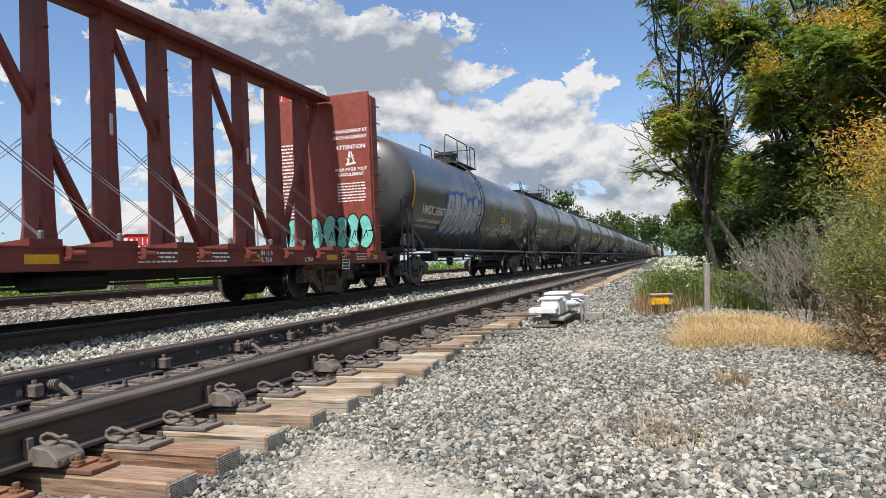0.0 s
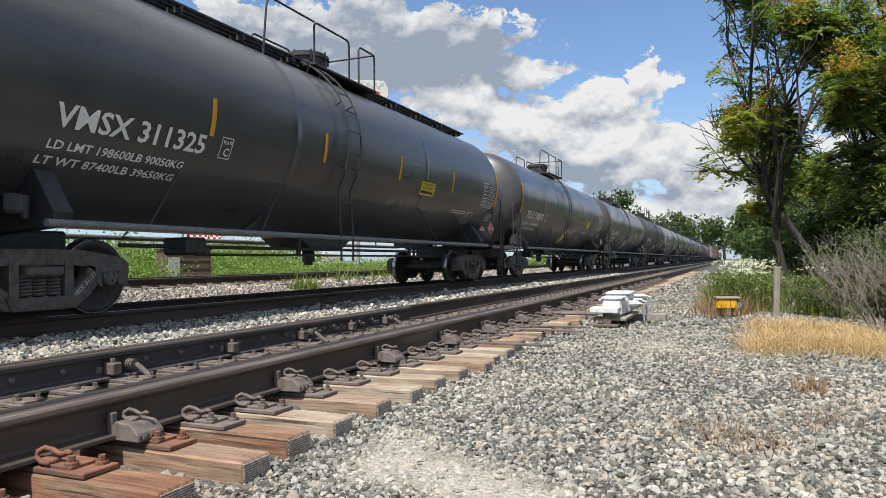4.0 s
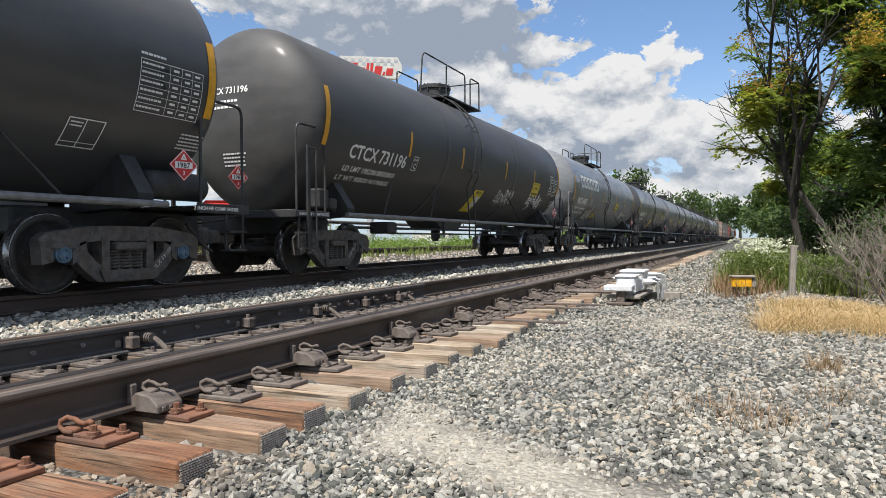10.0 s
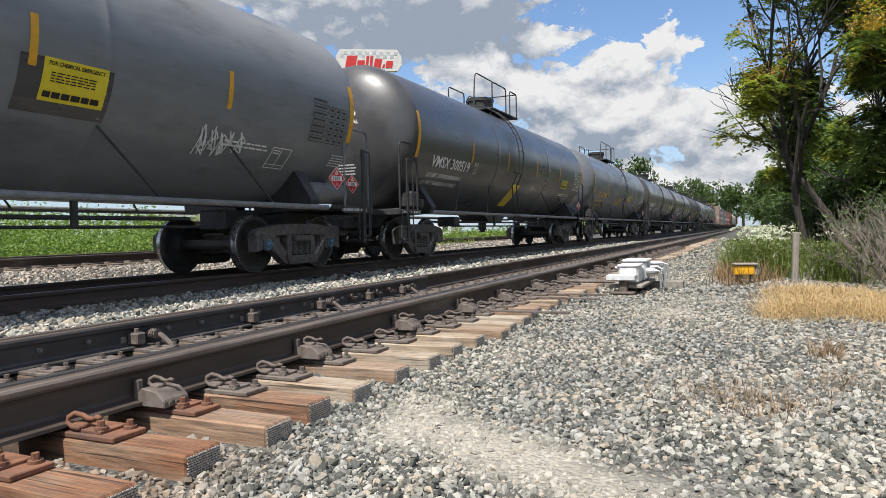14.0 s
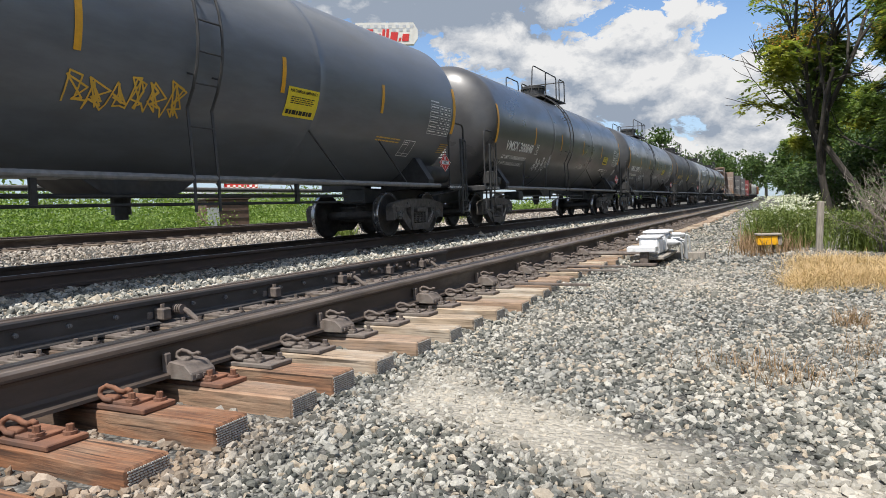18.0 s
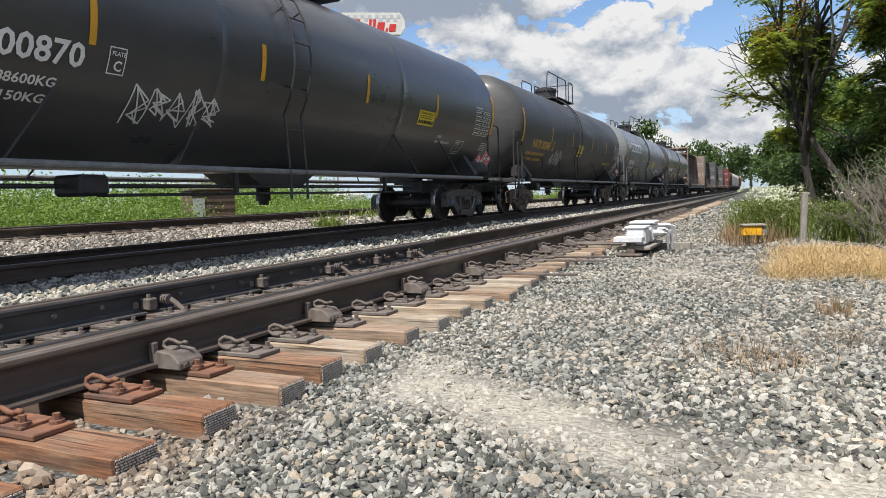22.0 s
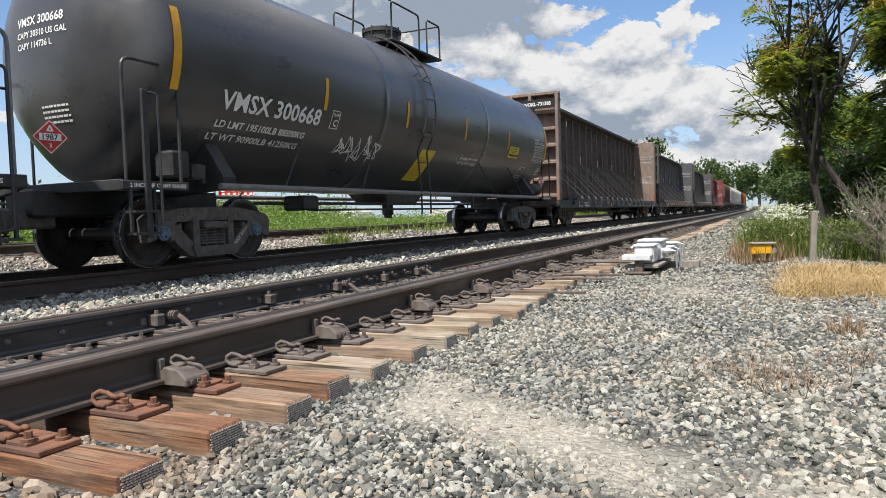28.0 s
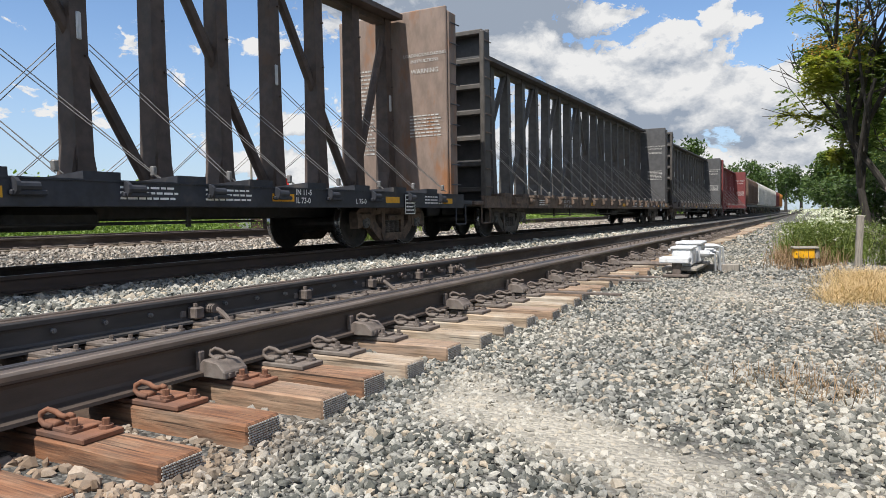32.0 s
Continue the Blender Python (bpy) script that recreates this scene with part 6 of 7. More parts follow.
        for z in np.arange(1.2, 4.6, 0.42):
            bm = bmesh.new()
            tube(bm, [(1.42, yb + s * 0.05, z), (1.44, yb + s * 0.40, z)], 0.014, 6)
            part("rung", bm, sill, car)
        bm = bmesh.new()
        box(bm, (0, yb + s * 0.75, 0.66), (0.3, 0.9, 0.24), 0.03)
        part("draft_sill", bm, M["frame_black"], car)
        bm = bmesh.new()
        tube(bm, rounded([(1.42, yb + s * 0.2, 0.78), (1.42, yb + s * 0.2, 0.36), (1.42, yb + s * 0.65, 0.36), (1.42, yb + s * 0.65, 0.78)], 0.05), 0.018, 6)
        part("step", bm, sill, car)
        bm = bmesh.new()
        box(bm, (0, s * (L + 0.85), 0.66), (0.26, 0.5, 0.26), 0.05)
        part("coupler", bm, M["truck_iron"], car)
        truck(car, s * 9.3, seed % 2)
    # lashing cables from the posts down to the winches
    for i in range(1, n - 1):
        y = mids[i]
        for s in (1, -1):
            bm = bmesh.new()
            rod(bm, (s * 0.15, y + s * 0.12, 2.75 - 0.1 * (i % 3)), (s * 1.42, y + s * 1.25, 1.04), 0.0065, 5)
            rod(bm, (s * 0.15, y + s * 0.12, 2.68 - 0.1 * (i % 3)), (s * 1.42, y + s * (1.17 + 0.05 * (i % 2)), 1.04), 0.0065, 5)
            box(bm, (s * 1.36, y + s * 1.2, 1.12), (0.06, 0.07, 0.12), 0.015)
            part("lashing_cable", bm, M["cable"], car)
    # writing: the notices on both bulkheads face the load
    for s in (1, -1):
        yb = s * (L - 0.02)

        def put(u, v, yb=yb, s=s):
            return (s * u if s > 0 else u, yb - 0.042 if s > 0 else yb - 0.5, v)
        if s > 0:
            z = 3.92
            for t, k in words:
                w = max(u for u, v in letters(t, k)[0])
                paint("lettering", letters(t, k), lambda u, v, z=z, w=w: (0.84 - w / 2 + u, yb - 0.042, z + v), M["white"] if graf else M["worn_white"], car)
                z -= k * 1.55 + (0.12 if k > 0.1 or t.startswith("DECH") or t.startswith("INSTR") else 0.02)
            for x0, zz, hh in ((0.46, 3.02, 0.5), (-1.2, 1.9, 1.9)):
                paint("lettering", merge([rect(u, v, a, b) for u, v, a, b in bars(7 if hh < 1 else 22, 0.76, hh, seed + 3)]), lambda u, v, x0=x0, zz=zz: (x0 + u, yb - 0.042, zz - (0.8 if x0 > 0 else 0) + v), M["white"] if graf else M["worn_white"], car)
            if graf:
                for zz, k, t in ((2.98, 0.08, "POUR EVITER TOUT"), (2.86, 0.08, "BASCULEMENT")):
                    f = fitted(letters(t, k), 0.85 if zz > 2.9 else 0.7)
                    paint("lettering", f, lambda u, v, zz=zz, wd=max(a for a, b in f[0]): (0.84 - wd / 2 + u, yb - 0.042, zz + v), M["white"], car)
                pic = [stroke([(0, 0), (0.24, 0.03)], 0.05), stroke([(0.05, 0.04), (0.1, 0.3)], 0.05), stroke([(0.14, 0.3), (0.2, 0.06)], 0.03), stroke([(0.02, 0.14), (0.2, 0.2)], 0.03)]
                paint("pictogram", merge(pic), lambda u, v: (0.72 + u, yb - 0.042, 3.14 + v), M["white"], car, "white warning pictogram")
                for x0 in (0.05, -1.3):
                    lob, out = [], []
                    for i in range(4):
                        cx = 0.18 + i * 0.31
                        pts = [(cx + (0.21 + 0.02 * math.sin(t * 1.2 + i)) * math.cos(t * 0.4), 0.46 + (0.46 - 0.05 * (i % 2)) * math.sin(t * 0.4)) for t in range(17)]
                        lob.append(([(cx, 0.46)] + pts, [(0, k + 1, k + 2) for k in range(16)]))
                        out.append(stroke(pts, 0.03))
                        out.append(stroke([(cx - 0.05, 0.3), (cx + 0.03, 0.5), (cx + 0.06, 0.36)], 0.02))
                    paint("graffiti", merge(lob), lambda u, v, x0=x0: (x0 + u, yb - 0.043, 1.02 + v), M["graf_teal"], car, "turquoise bubble graffiti with a dark outline")
                    paint("graffiti", merge(out), lambda u, v, x0=x0: (x0 + u, yb - 0.047, 1.02 + v), M["ink"], car, "dark graffiti outline")
    if not graf and seed == 11:
        bm = bmesh.new()
        box(bm, (0.66, -L - 0.39, 4.42), (1.2, 0.012, 0.3), 0.003)
        pl = part("number_panel", bm, M["ink"], car, "black panel with the white mark NOKL-731385")
        paint("lettering", fitted(letters("NOKL-731385", 0.13), 0.98), lambda u, v: (0.17 + u, -L - 0.399, 4.36 + v), M["white"], pl)
    def on_sill(u0, v0):
        return lambda u, v: (1.449, u0 + u, v0 + v)
    for u0, t in ((6.1, "IN 11-5"), (6.1, "IL 73-0"), (7.6, "L 75-0")):
        paint("lettering", letters(t, 0.085), on_sill(u0, 0.89 if t.startswith("IN") else 0.77), M["white"], car)
    if not graf:
        for v0, t in ((0.865, "LD LMT 221500"), (0.735, "LT WT   64500")):
            paint("lettering", letters(t, 0.09), on_sill(-5.85, v0), M["worn_white"], car)
    if seed == 11:
        for u0, wd, t in ((-8.94, 0.56, "NOKL"), (-8.08, 0.82, "731365")):
            paint("lettering", fitted(letters(t, 0.19), wd), on_sill(u0, 0.76), M["white"], car, "white reporting mark on the sill")
    for u0 in (-3, 1.5, 5.6, 8.5, 10.6):
        paint("sill_stripe", rect(0, 0, 0.46, 0.11), on_sill(u0, 0.79), M["yellow"], car, "yellow reflective stripe")
    for u0 in (-8, 3.2, 4.4, 9.9):
        paint("notice", merge([rect(u, v, a, b) for u, v, a, b in bars(3, 0.8, 0.18, seed + int(u0 * 3))]), on_sill(u0, 0.78), M["white"], car)
    bm = bmesh.new()
    box(bm, (1.46, 9.3, 0.77), (0.02, 0.36, 0.36), 0.006)
    p = part("data_plate", bm, M["ink"], car, "black data plate with a white border")
    paint("data_print", merge([stroke([(0.0, 0.0), (0.34, 0), (0.34, 0.34), (0, 0.34), (0, 0)], 0.02)] + [rect(u + 0.03, v + 0.04, a, b) for u, v, a, b in bars(4, 0.28, 0.26, seed)]), lambda u, v: (1.472, 9.13 + u, 0.60 + v), M["white"], p)
    return car


def hopper(seed, material, length, label, height=4.45):
    """A covered hopper or box-shaped car, far back in the train."""
    car = thing("freight_car", pose(MAIN_X, 0, RAIL_Z), label, "freight car", "cars at the back of the train")
    h = length / 2 - 0.7
    bm = bmesh.new()
    extrude(bm, [(-1.42, 1.25), (1.42, 1.25), (1.5, 1.6), (1.5, height - 0.35), (1.25, height - 0.05), (0.5, height), (-0.5, height), (-1.25, height - 0.05), (-1.5, height - 0.35), (-1.5, 1.6)], -h, h)
    part("body", bm, material, car)
    for i in range(13):
        y = -h + 0.15 + i * (2 * h - 0.3) / 12
        for x in (1.52, -1.52):
            bm = bmesh.new()
            box(bm, (x, y, (1.4 + height - 0.3) / 2), (0.08, 0.09, height - 1.7), 0.01)
            part("side_post", bm, material, car)
    bm = bmesh.new()
    box(bm, (0, 0, 1.05), (2.9, length - 0.9, 0.2), 0.02)
    for y in (-h * 0.5, 0.0, h * 0.5):
        extrude(bm, [(y - 1.1, 1.2), (y + 1.1, 1.2), (y + 0.3, 0.6), (y - 0.3, 0.6)], -1.1, 1.1, "x")
    part("underframe", bm, M["frame_black"], car)
    bm = bmesh.new()
    for s in (1, -1):
        for z in np.arange(1.2, height, 0.42):
            rod(bm, (1.55, s * (h + 0.02), z), (1.55, s * (h - 0.4), z), 0.015, 5)
        box(bm, (0, s * (h + 0.5), 0.7), (0.3, 0.8, 0.25), 0.03)
        truck(car, s * (h - 1.6), 1)
    part("ladder", bm, M["frame_black"], car)
    return car


WORDS_FR = [("CHARGEMENT ET", 0.085), ("DECHARGEMENT", 0.085), ("ATTENTION", 0.105)]
WORDS_EN = [("LOADING/UNLOADING", 0.07), ("INSTRUCTIONS", 0.07), ("WARNING", 0.10)]
CARS = []      # (car, distance of its middle along the train)
o = 16.4
lead = centerbeam(1, M["beam_red"], M["panel_red"], M["beam_red"], WORDS_FR, "oxide red centre-beam flat car, empty, with turquoise graffiti on its bulkhead", graf=True)
CARS.append((lead, o - CB_LEN / 2))
for i, sp in enumerate(TANKS):
    CARS.append((tank_car(sp, i), o + PITCH * (i + 0.5)))
o += PITCH * len(TANKS)
for i, (bmm, pm, sm, lb) in enumerate(((M["beam_dark"], M["panel_rust"], M["sill_blue"], "empty centre-beam flat car with dark posts and rust-streaked bulkheads"),
                                       (M["beam_grey"], M["panel_dark"], M["truck_rust"], "empty dark grey centre-beam flat car with a black bulkhead"),
                                       (M["beam_grey"], M["panel_dark"], M["beam_dark"], "empty weathered centre-beam flat car with grey bulkheads"),
                                       (M["maroon"], M["maroon"], M["maroon"], "empty maroon centre-beam flat car"))):
    CARS.append((centerbeam(11 + i, bmm, pm, sm, WORDS_EN, lb), o + CB_LEN * 0.5))
    o += CB_LEN
for i, (mm, ln, lb) in enumerate(((M["brown"], 17.5, "brown box-shaped freight car"), (M["hopper_white"], 18.0, "off-white covered hopper car"), (M["hopper_white"], 18.0, "off-white covered hopper car"),
                                  (M["hopper_white"], 18.0, "off-white covered hopper car"), (M["maroon"], 17.5, "dark red freight car"), (M["orange"], 17.5, "orange freight car at the end of the train"))):
    CARS.append((hopper(30 + i, mm, ln, lb), o + ln / 2))
    o += ln

# how far the train has come, second by second of its keys
RUN = ((0, 0.0), (1.3, 10.22), (3.2, 25.24), (5.4, 43.0), (7.7, 61.72), (9.7, 78.18), (12.2, 98.73), (14.3, 116.0), (16.6, 134.8), (18.6, 151.25), (20.6, 167.8), (22.8, 186.1), (25.2, 206.4), (27.6, 226.5), (29.6, 243.2), (32.0, 263.4))


def run_at(t):
    return float(np.interp(t, [a for a, b in RUN], [b for a, b in RUN]))


def motions():
    for car, mid in CARS:
        walk(car, [(t, pose(MAIN_X, mid - s, RAIL_Z)) for t, s in RUN])
    # every wheelset rolls alike, so the axles of one side of the trucks share one set of keys
    for s in (1, -1):
        lead_axle = WHEELS[s][0]
        rows = []
        for i in range(0, 32 * 15 + 1):
            t = i / 15
            rows.append((t, pose(0, s * AXLE, WHEEL_R) @ Matrix.Rotation(run_at(t) / WHEEL_R, 4, "X")))
        walk(lead_axle, rows)
        keys = lead_axle.animation_data
        for ws in WHEELS[s][1:]:
            ws.rotation_mode = "QUATERNION"
            ws.animation_data_create()
            ws.animation_data.action = keys.action
            ws.animation_data.action_slot = keys.action_slot


# ---- beside the near track ----
def switch_machine():
    th = thing("switch_machine", pose(-1.50, 9.7, 0.0) @ Matrix.Scale(0.86, 4), "pale grey electric switch machine with bolted covers on long ties", "switch machine")
    bm = bmesh.new()
    box(bm, (0, 0.05, 0.03), (0.5, 1.5, 0.05), 0.01)
    box(bm, (0.15, 0.75, -0.04), (1.1, 0.2, 0.12), 0.01)
    part("base", bm, M["post_wood"], th, "grey timber base")
    bm = bmesh.new()
    box(bm, (0.0, -0.25, 0.19), (0.30, 0.46, 0.26), 0.03)
    part("motor_box", bm, M["machine_white"], th)
    bm = bmesh.new()
    box(bm, (0.0, -0.25, 0.335), (0.33, 0.50, 0.035), 0.012)
    part("cover", bm, M["machine_white"], th)
    bm = bmesh.new()
    box(bm, (0.02, 0.32, 0.22), (0.36, 0.55, 0.30), 0.04)
    part("gear_box", bm, M["machine_white"], th)
    bm = bmesh.new()
    box(bm, (0.02, 0.32, 0.385), (0.40, 0.60, 0.045), 0.016)
    part("cover", bm, M["machine_white"], th)
    bm = bmesh.new()
    box(bm, (-0.06, -0.68, 0.17), (0.42, 0.30, 0.085), 0.012)
    part("junction_lid", bm, M["machine_white"], th)
    bm = bmesh.new()
    box(bm, (-0.03, -0.70, 0.03), (0.12, 0.14, 0.22), 0.01)
    box(bm, (-0.03, -0.70, -0.06), (0.36, 0.26, 0.04), 0.008)
    part("pedestal", bm, M["plate_grey"], th, "weathered steel pedestal")
    for i, (x, y, z, r) in enumerate(((0.24, 0.1, 0.22, 0.055), (0.27, 0.32, 0.24, 0.06), (0.24, 0.5, 0.2, 0.05), (0.3, 0.66, 0.3, 0.045), (0.3, 0.2, 0.34, 0.035))):
        bm = bmesh.new()
        rod(bm, (x - 0.05, y, z), (x + 0.09, y, z), r, 12)
        rod(bm, (x + 0.09, y, z), (x + 0.12, y, z), r * 0.6, 8)
        tube(bm, rounded([(x + 0.1, y, z), (x + 0.16, y, z), (x + 0.17, y + 0.05, -0.05)], 0.05), 0.016, 6)
        part("cable_gland", bm, M["galv"], th, "galvanised cable gland")
    for y in (-0.42, -0.1, 0.12, 0.54):
        bm = bmesh.new()
        rod(bm, (-0.17, y, 0.30), (-0.20, y, 0.30), 0.022, 8)
        part("latch", bm, M["galv"], th)
    for y in (-0.15, 0.12):
        bm = bmesh.new()
        rod(bm, (-0.15, y, 0.06), (-1.25, y, 0.06), 0.024, 8)
        part("throw_rod", bm, M["plate_grey"], th)


switch_machine()


def marker_box():
    th = thing("marker_box", pose(-0.12, 11.0, -0.1, 0, 0, 14) @ Matrix.Scale(0.88, 4), "small yellow junction box with a grey lid on short legs", "junction box")
    bm = bmesh.new()
    box(bm, (0, 0, 0.27), (0.30, 0.20, 0.16), 0.012)
    part("case", bm, M["box_yellow"], th)
    bm = bmesh.new()
    box(bm, (0.02, 0, 0.365), (0.37, 0.25, 0.035), 0.01)
    part("lid", bm, M["post_wood"], th, "grey weathered lid")
    bm = bmesh.new()
    box(bm, (0.19, 0, 0.26), (0.06, 0.18, 0.15), 0.01)
    part("end_panel", bm, M["post_wood"], th)
    for x in (-0.1, 0.1):
        bm = bmesh.new()
        box(bm, (x, 0, 0.09), (0.03, 0.03, 0.22))
        part("leg", bm, M["plate_grey"], th)


marker_box()


def wooden_post():
    bm = bmesh.new()
    box(bm, (0, 0, 0.36), (0.085, 0.085, 0.86), 0.01)
    bmesh.ops.subdivide_edges(bm, edges=[e for e in bm.edges if e.calc_length() > 0.5], cuts=5)
    for v in bm.verts:
        v.co.x += 0.008 * noise.noise(v.co * 4)
    ob = new("wooden_post", finish(bm, "wooden_post", M["post_wood"]))
    ob.matrix_basis = pose(0.56, 11.25, -0.12, 1, 1.5, 8)
    tagged(ob, "short weathered grey wooden post among the weeds", "post")


wooden_post()

GR = np.random.default_rng(12)


def blades(n, spot, h, w, lean=0.5, bend=0.35):
    """Grass: n blades, each two tapering quads. spot(n) gives the feet."""
    xy = spot(n)
    z = np.array([rise(x, y) for x, y in xy]) - 0.01
    hh = h * GR.lognormal(0, 0.3, n)
    a = GR.uniform(0, 2 * np.pi, n)
    d = np.stack([np.cos(a), np.sin(a), np.zeros(n)], 1)
    s = np.stack([-np.sin(a), np.cos(a), np.zeros(n)], 1) * (w * GR.uniform(0.6, 1.3, n))[:, None]
    k = GR.uniform(0.05, lean, n)[:, None] * hh[:, None]
    up = np.array([0, 0, 1.0])
    base = np.concatenate([xy, z[:, None]], 1)
    mid = base + up * hh[:, None] * 0.55 + d * k * 0.4
    tip = base + up * (hh * (1 - bend * GR.uniform(0, 1, n)))[:, None] + d * k
    V = np.stack([base - s, base + s, mid - s * 0.8, mid + s * 0.8, tip - s * 0.15, tip + s * 0.15], 1).reshape(-1, 3)
    o = np.arange(n)[:, None] * 6
    F = np.concatenate([o + [0, 1, 3, 2], o + [2, 3, 5, 4]], 0)
    return V, F


def leaf_quads(c, size, flat=0.5, aspect=2.2):
    """Leaves: one folded diamond at each centre."""
    n = len(c)
    a, b = GR.uniform(0, 2 * np.pi, n), GR.normal(0, flat, n)
    L = size * GR.lognormal(0, 0.25, n)
    d = np.stack([np.cos(a) * np.cos(b), np.sin(a) * np.cos(b), np.sin(b)], 1)
    q = GR.normal(0, 1, (n, 3)) * [0.35, 0.35, 1.0]
    s = np.cross(d, q)
    s /= np.linalg.norm(s, axis=1)[:, None] + 1e-9
    nrm = np.cross(d, s)
    V = np.stack([c, c + d * (L * 0.45)[:, None] + s * (L / aspect / 2)[:, None] - nrm * (L * 0.06)[:, None], c + d * L[:, None], c + d * (L * 0.45)[:, None] - s * (L / aspect / 2)[:, None] - nrm * (L * 0.06)[:, None]], 1).reshape(-1, 3)
    F = np.arange(n)[:, None] * 4 + np.array([0, 1, 2, 3])
    return V, F


def blob_spot(spots):
    """Feet spread round several (x, y, rx, ry, weight)."""
    ws = np.array([s[4] for s in spots], float)
    ws /= ws.sum()
    def f(n):
        k = GR.choice(len(spots), n, p=ws)
        sp = np.array(spots)[k]
        return np.stack([sp[:, 0] + GR.normal(0, 0.5, n) * sp[:, 2], sp[:, 1] + GR.normal(0, 0.5, n) * sp[:, 3]], 1)
    return f


def stuff(name, V, F, material, label, category):
    return tagged(new(name, raw(name, V, F, material)), label, category, kind="stuff")


V, F = blades(17000, blob_spot([(0.45, 7.9, 0.32, 0.9, 3), (0.95, 7.9, 0.5, 0.9, 3), (1.45, 8.2, 0.5, 0.9, 2.5), (0.5, 9.4, 0.4, 0.8, 1.6), (1.1, 9.6, 0.6, 0.9, 1.6), (0.2, 7.3, 0.15, 0.5, 0.5), (1.9, 8.4, 0.5, 0.8, 1)]), 0.115, 0.0024, 2.6, 0.75)
stuff("dry_grass", V, F, M["grass_dry"], "patch of straw-coloured dry grass beside the gravel", "grass")
V, F = blades(5200, blob_spot([(0.08, 13.4, 0.45, 1.1, 3), (0.35, 14.8, 0.5, 1.7, 3), (0.1, 16.0, 0.5, 2.0, 1), (1.2, 12.2, 0.5, 0.5, 0.5)]), 0.46, 0.006, 0.7, 0.25)
stuff("green_weeds", V, F, M["weed_green"], "tall green weeds round the wooden post", "weeds")
V, F = blades(800, blob_spot([(-0.35, 11.9, 0.25, 0.7, 2), (-0.25, 10.9, 0.3, 0.5, 1), (0.15, 11.6, 0.3, 0.4, 1), (-0.4, 13.5, 0.3, 1.5, 1)]), 0.26, 0.004, 0.8, 0.2)
stuff("brown_weeds", V, F, M["weed_brown"], "dry reddish-brown weeds round the yellow box", "weeds")
c = blob_spot([(0.08, 13.2, 0.45, 1.1, 3), (0.35, 14.6, 0.5, 1.6, 2), (1.1, 12.0, 0.4, 0.4, 0.8)])(16000)
c = np.concatenate([c, np.array([rise(x, y) for x, y in c])[:, None] + 0.62 * np.sqrt(GR.uniform(0, 1, (16000, 1)))], 1)
V, F = leaf_quads(c, 0.045, 0.7, 2.4)
stuff("green_weeds", V, F, M["leaf_weed"], "leafy light green weeds behind the dry grass", "weeds")
# wild carrot: white flat flower heads over the weeds
n = 300
c = blob_spot([(0.08, 13.4, 0.45, 1.0, 3), (0.30, 14.8, 0.5, 1.6, 3), (0.1, 16.0, 0.5, 2.0, 1), (1.2, 12.2, 0.4, 0.5, 0.25)])(n)
zc = np.array([rise(x, y) for x, y in c]) + GR.uniform(0.38, 0.85, n)
pts = []
for (x, y), z in zip(c, zc):
    k = 16
    a, r = GR.uniform(0, 6.28, k), GR.uniform(0, 0.05, k)
    pts.append(np.stack([x + r * np.cos(a), y + r * np.sin(a), z + 0.012 * GR.normal(0, 1, k)], 1))
V, F = leaf_quads(np.concatenate(pts), 0.027, 0.3, 1.2)
stuff("white_flowers", V, F, M["flower"], "white flat-topped wild carrot flowers over green weeds", "flowers")
# sparse weeds that stand in the gravel
V, F = blades(900, blob_spot([(0.46, 5.1, 0.12, 0.16, 2), (0.04, 3.5, 0.26, 0.3, 1.6), (-0.2, 3.7, 0.3, 0.25, 1), (0.45, 4.2, 0.3, 0.3, 1), (1.0, 4.3, 0.4, 0.5, 1), (1.3, 3.3, 0.2, 0.3, 1)]), 0.10, 0.0018, 1.3, 0.25)
stuff("gravel_weeds", V, F, M["weed_brown"], "thin dry brown weeds growing through the gravel", "weeds")


def grow(bm, p, d, length, r, depth, tips, rgt, spread=0.6, up=0.25, seg=6, kids=(2, 3), shrink=0.72):
    """A limb that tapers, bends and forks; tips collects the ends of the last twigs."""
    pts = [Vector(p)]
    dd = Vector(d).normalized()
    for i in range(4):
        dd = (dd + Vector((rgt.gauss(0, 0.13), rgt.gauss(0, 0.13), rgt.gauss(0, 0.08) + up * 0.12))).normalized()
        pts.append(pts[-1] + dd * length / 4)
    tube(bm, pts, r, seg if depth > 1 else 4, 0.62)
    if depth <= 2:
        tips.extend(pts[2:])
    if depth == 0:
        return
    for k in range(rgt.randint(*kids)):
        a = rgt.uniform(0, 6.28)
        side = dd.orthogonal().normalized()
        side = Matrix.Rotation(a, 3, dd) @ side
        nd = (dd + side * rgt.uniform(spread * 0.6, spread * 1.3) + Vector((0, 0, up * 0.4))).normalized()
        at = pts[rgt.choice((2, 3, 4, 4))]
        grow(bm, at, nd, length * shrink * rgt.uniform(0.8, 1.2), r * 0.6, depth - 1, tips, rgt, spread, up, seg, kids, shrink)


